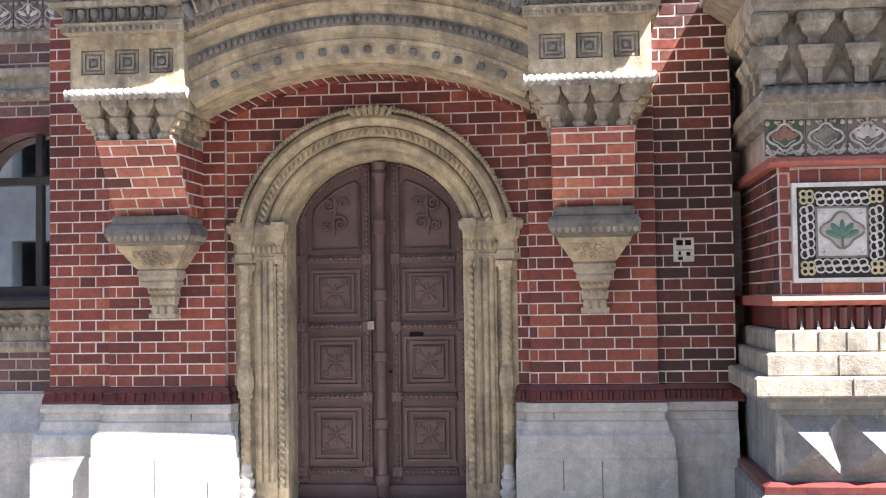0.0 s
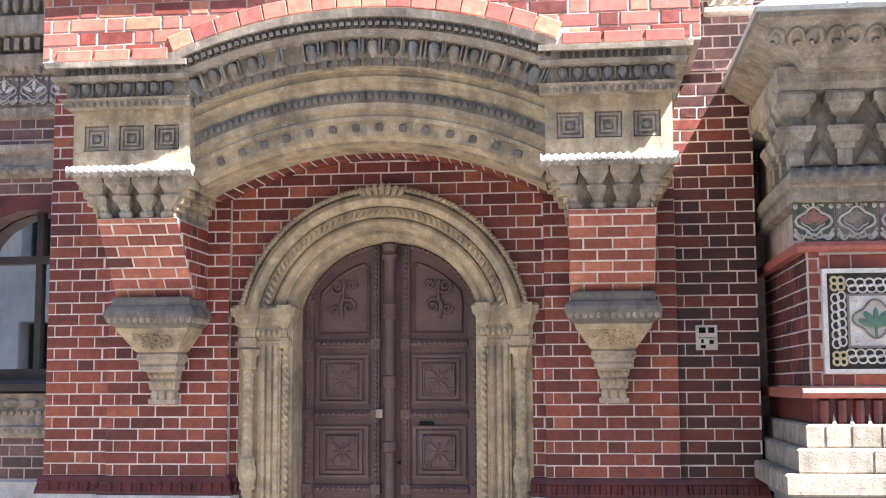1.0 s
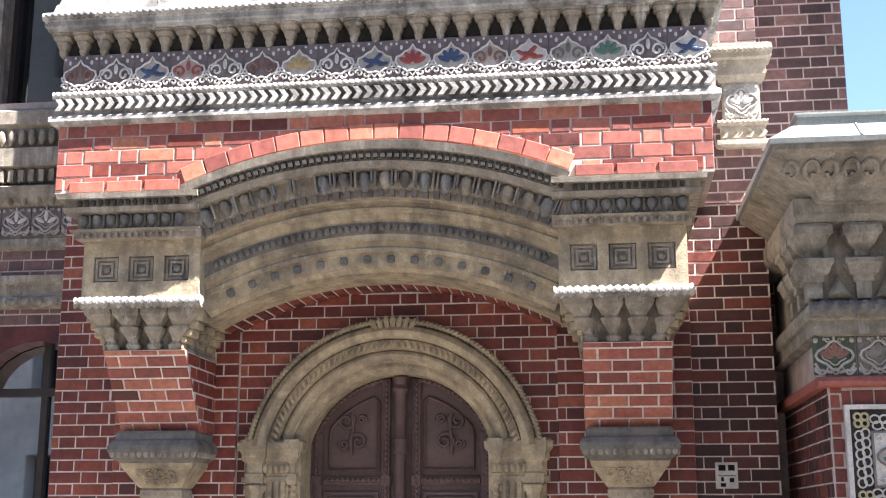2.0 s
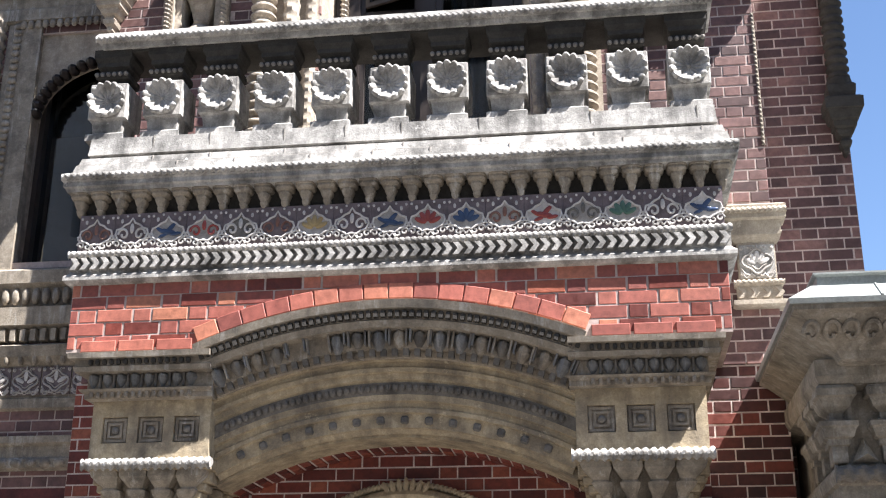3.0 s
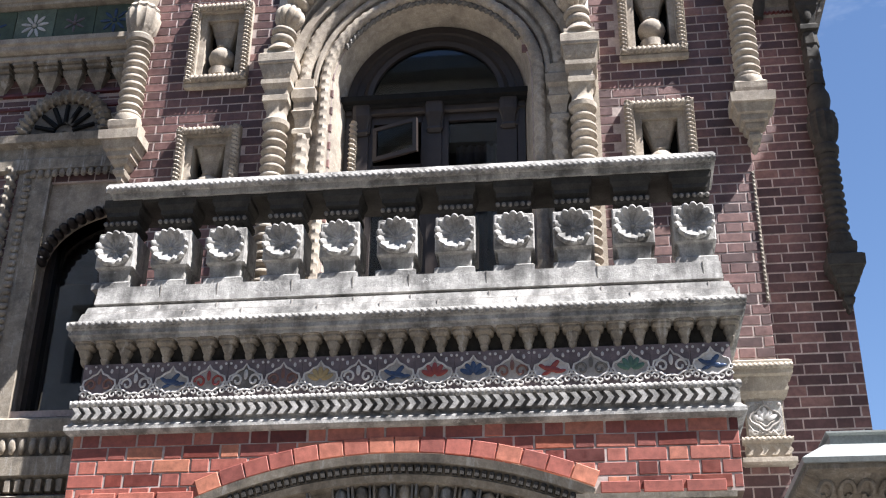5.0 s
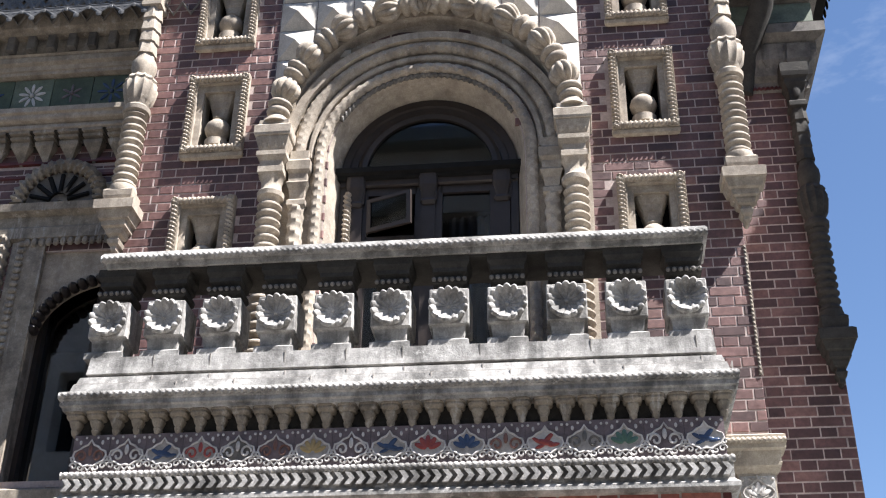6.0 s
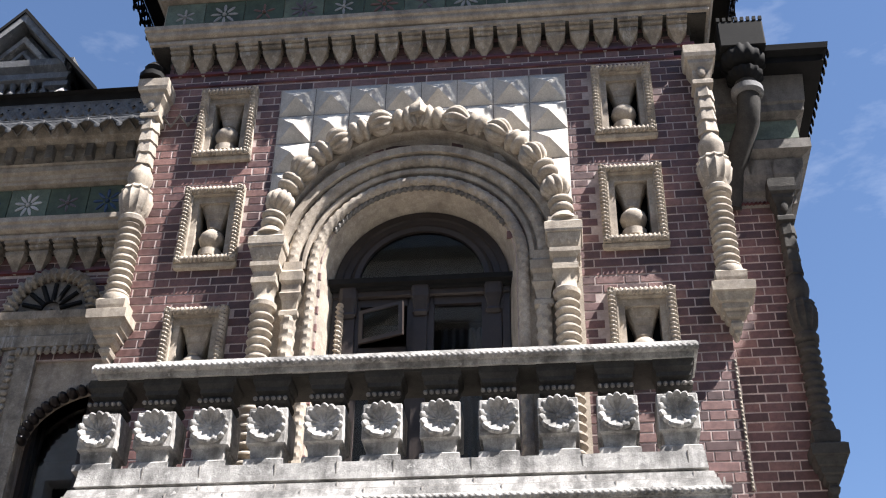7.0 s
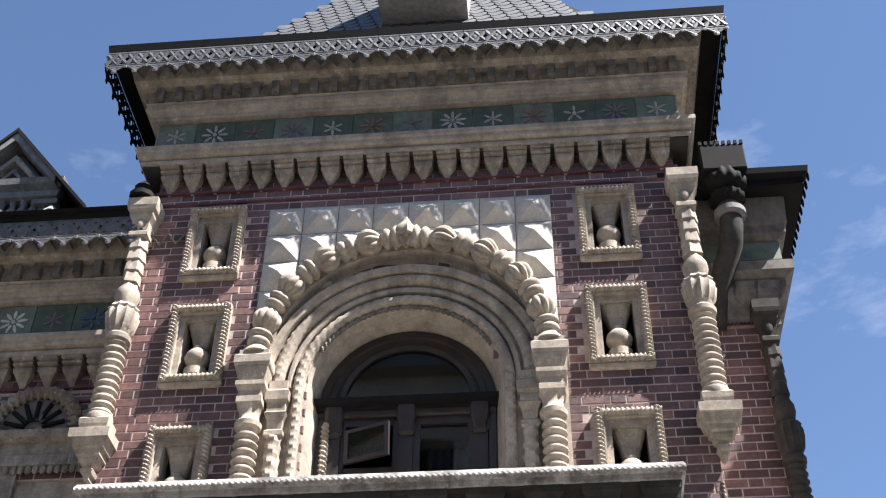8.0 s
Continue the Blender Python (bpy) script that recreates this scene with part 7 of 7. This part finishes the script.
for t, w in ((-70, 0.62), (-38, 0.62), (0, 0.5), (38, 0.62), (70, 0.62)):
    t = radians(t)
    m = Matrix.Translation((PX + 0.048 * math.sin(t), 0.024, PZ - 0.03 + 0.05 * math.cos(t))) @ Matrix.Rotation(t, 4, "Y") @ Matrix.Diagonal((w, 0.2, 1.6, 1))
    bmesh.ops.create_uvsphere(lf, u_segments=10, v_segments=6, radius=0.034, matrix=m)
tube([(PX, 0.024, PZ - 0.10), (PX, 0.020, PZ - 0.03)], 0.007, 5, lf)
part("leaf_motif", lf, M["leaf"], ct, "green leaf", smooth=True)
part("roll_moulding", mould(0.0, BL, 0.03, BB, [(0.0, 2.34), (0.03, 2.35), (0.035, 2.37), (0.02, 2.395)], left=False, right=False), M["salmon_far"], bay)
for k in range(5):
    tile(bay, 0.10 + 0.235 * k, 2.41, 0.23, 0.21, 0.055, ("rust", "sooty_shade", "dull", "violet", "dull")[k], ("green", "sooty_shade", "violet")[k % 3], 40 + k)
ent = [(0.0, 2.62), (0.04, 2.63), (0.04, 2.70), (0.06, 2.71), (0.07, 2.76), (0.05, 2.80), (0.0, 2.82), (0.0, 3.22), (0.10, 3.24), (0.12, 3.28), (0.12, 3.37), (0.10, 3.38)]
part("entablature", mould(0.03, BL, 0.03, BB, ent, right=False), M["bay_stone"], bay)
part("coved_eave", mould(0.27, BL, 0.03, BB, [(0.22, 3.33), (0.24, 3.34), (0.26, 3.38), (0.46, 3.53), (0.50, 3.545), (0.50, 3.575)], right=False), M["bay_stone"], bay)
part("rope_moulding", rope((-0.03, -0.04, 2.76), (2.0, -0.04, 2.76), 0.042, 0.075, depth=0.2), M["sooty_shade"], bay, smooth=True)
for side in range(2):
    for k in range(7 if side == 0 else 3):
        cn = mould(-0.04, 0.04, 0.0, 0.08, [(-0.005, 2.82), (0.0, 2.83), (0.0, 2.91), (0.015, 2.915), (0.015, 2.945), (0.035, 2.955), (0.05, 3.0), (0.06, 3.01), (0.06, 3.035), (0.02, 3.045), (-0.005, 3.06), (-0.005, 3.09), (0.03, 3.12), (0.05, 3.165), (0.065, 3.175), (0.065, 3.215), (0.05, 3.235)])
        ob = part("console", cn, M["bay_stone"], bay)
        ob.matrix_basis = pose(0.01 + 0.262 * k, -0.02, 0) if side == 0 else pose(-0.02, 0.12 + 0.265 * k, 0, 0, 0, -90)
        if side == 0 and k < 6:
            q = bmesh.new()
            x = 0.01 + 0.262 * k + 0.131
            vs = [q.verts.new(p) for p in ((x - 0.07, 0.0, 2.825), (x + 0.07, 0.0, 2.825), (x, 0.02, 2.965), (x, -0.07, 2.86), (x, 0.03, 2.825))]
            for f in ((0, 1, 3), (1, 2, 3), (2, 0, 3), (0, 2, 1)):
                q.faces.new([vs[i] for i in f])
            part("gablet", q, M["bay_stone"], bay)
sw = bmesh.new()
for k in range(9):
    x = -0.08 + 0.205 * k
    for d in (-1, 1):
        tube([(x + d * (0.05 + 0.045 * (1 - u / 26) * math.cos(u * 0.4)), -0.345 - 0.06 * (1 - u / 26) * math.sin(u * 0.4), 3.455 + 0.05 * (1 - u / 26) * math.sin(u * 0.4)) for u in range(16)], 0.014, 5, sw)
tagged(part("scroll_frieze", sw, M["bay_stone"], bay, "carved scroll frieze under the eave", smooth=True), kind="stuff")
roofb = mould(0.27, BL, 0.03, BB, [(0.52, 3.572), (0.525, 3.60), (0.38, 3.71), (0.34, 3.71), (0.34, 3.77), (0.36, 3.78), (0.36, 3.79), (-0.4, 3.90)], right=False)
part("metal_roof", roofb, M["tin"], bay, "folded grey sheet metal roof")
for x in (0.22, 1.1):
    part("roof_seam", tube([(x, -0.492, 3.602), (x, -0.352, 3.708)], 0.009, 6), M["tin"], bay)


# ---- brickwork, last ----
for k, (a, b) in enumerate(((XL, PIL[0][0]), (PIL[0][1], PIL[1][0]), (PIL[1][1], XR))):
    rows = [r for r in bond(a, b, 1.01, 3.68) if not in_door((r[0] + r[1]) / 2, (r[2] + r[3]) / 2)]
    # right strip: darker brick, deepened by the shade beside the bay
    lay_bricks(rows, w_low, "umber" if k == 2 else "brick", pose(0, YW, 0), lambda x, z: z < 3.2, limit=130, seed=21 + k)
for k, (a, b) in enumerate(PIL):
    lay_bricks(bond(a, b, 1.01, 3.5), w_low, "brick", pose(0, 0, 0), lambda x, z: z < 2.8, limit=90, seed=31 + k)
rows = [r for r in bond(UL, UR, 3.69, UT, course=0.0815) if not ((abs((r[0] + r[1]) / 2 - WIN_C) < 0.86 and r[2] > 5.0 and (r[2] < WIN_SP or ((r[0] + r[1]) / 2 - WIN_C) ** 2 + (r[2] - WIN_SP) ** 2 < 0.74)))]
rows = [r for r in rows if not any(abs((r[0] + r[1]) / 2 - x) < 0.24 and z + 0.04 < (r[2] + r[3]) / 2 < z + 0.75 for x, z in NICHES)]
lay_bricks(rows, w_up, "dark", pose(0, YU, 0), lambda x, z: z > 5.6 and x > 1.35, seed=41)
lay_bricks(bond(2.0, XS, 3.0, 8.3, course=0.0815), w_side, "dark", pose(0, YS, 0), lambda x, z: x > 2.66 and 4.0 < z, limit=200, seed=51)
for x0, x1, z0, z1 in ((-6.0, -3.02, 0.95, 7.6), (-3.02, -2.1, 0.95, 1.55), (-3.02, -2.1, 3.03, 4.7), (-3.02, -2.1, 6.76, 7.6)):
    lay_bricks(bond(x0, x1, z0, z1, course=0.0815), w_left, "dark", pose(0, YLW, 0), lambda x, z: x > -3.4, limit=80, seed=int(61 + z0 * 7))
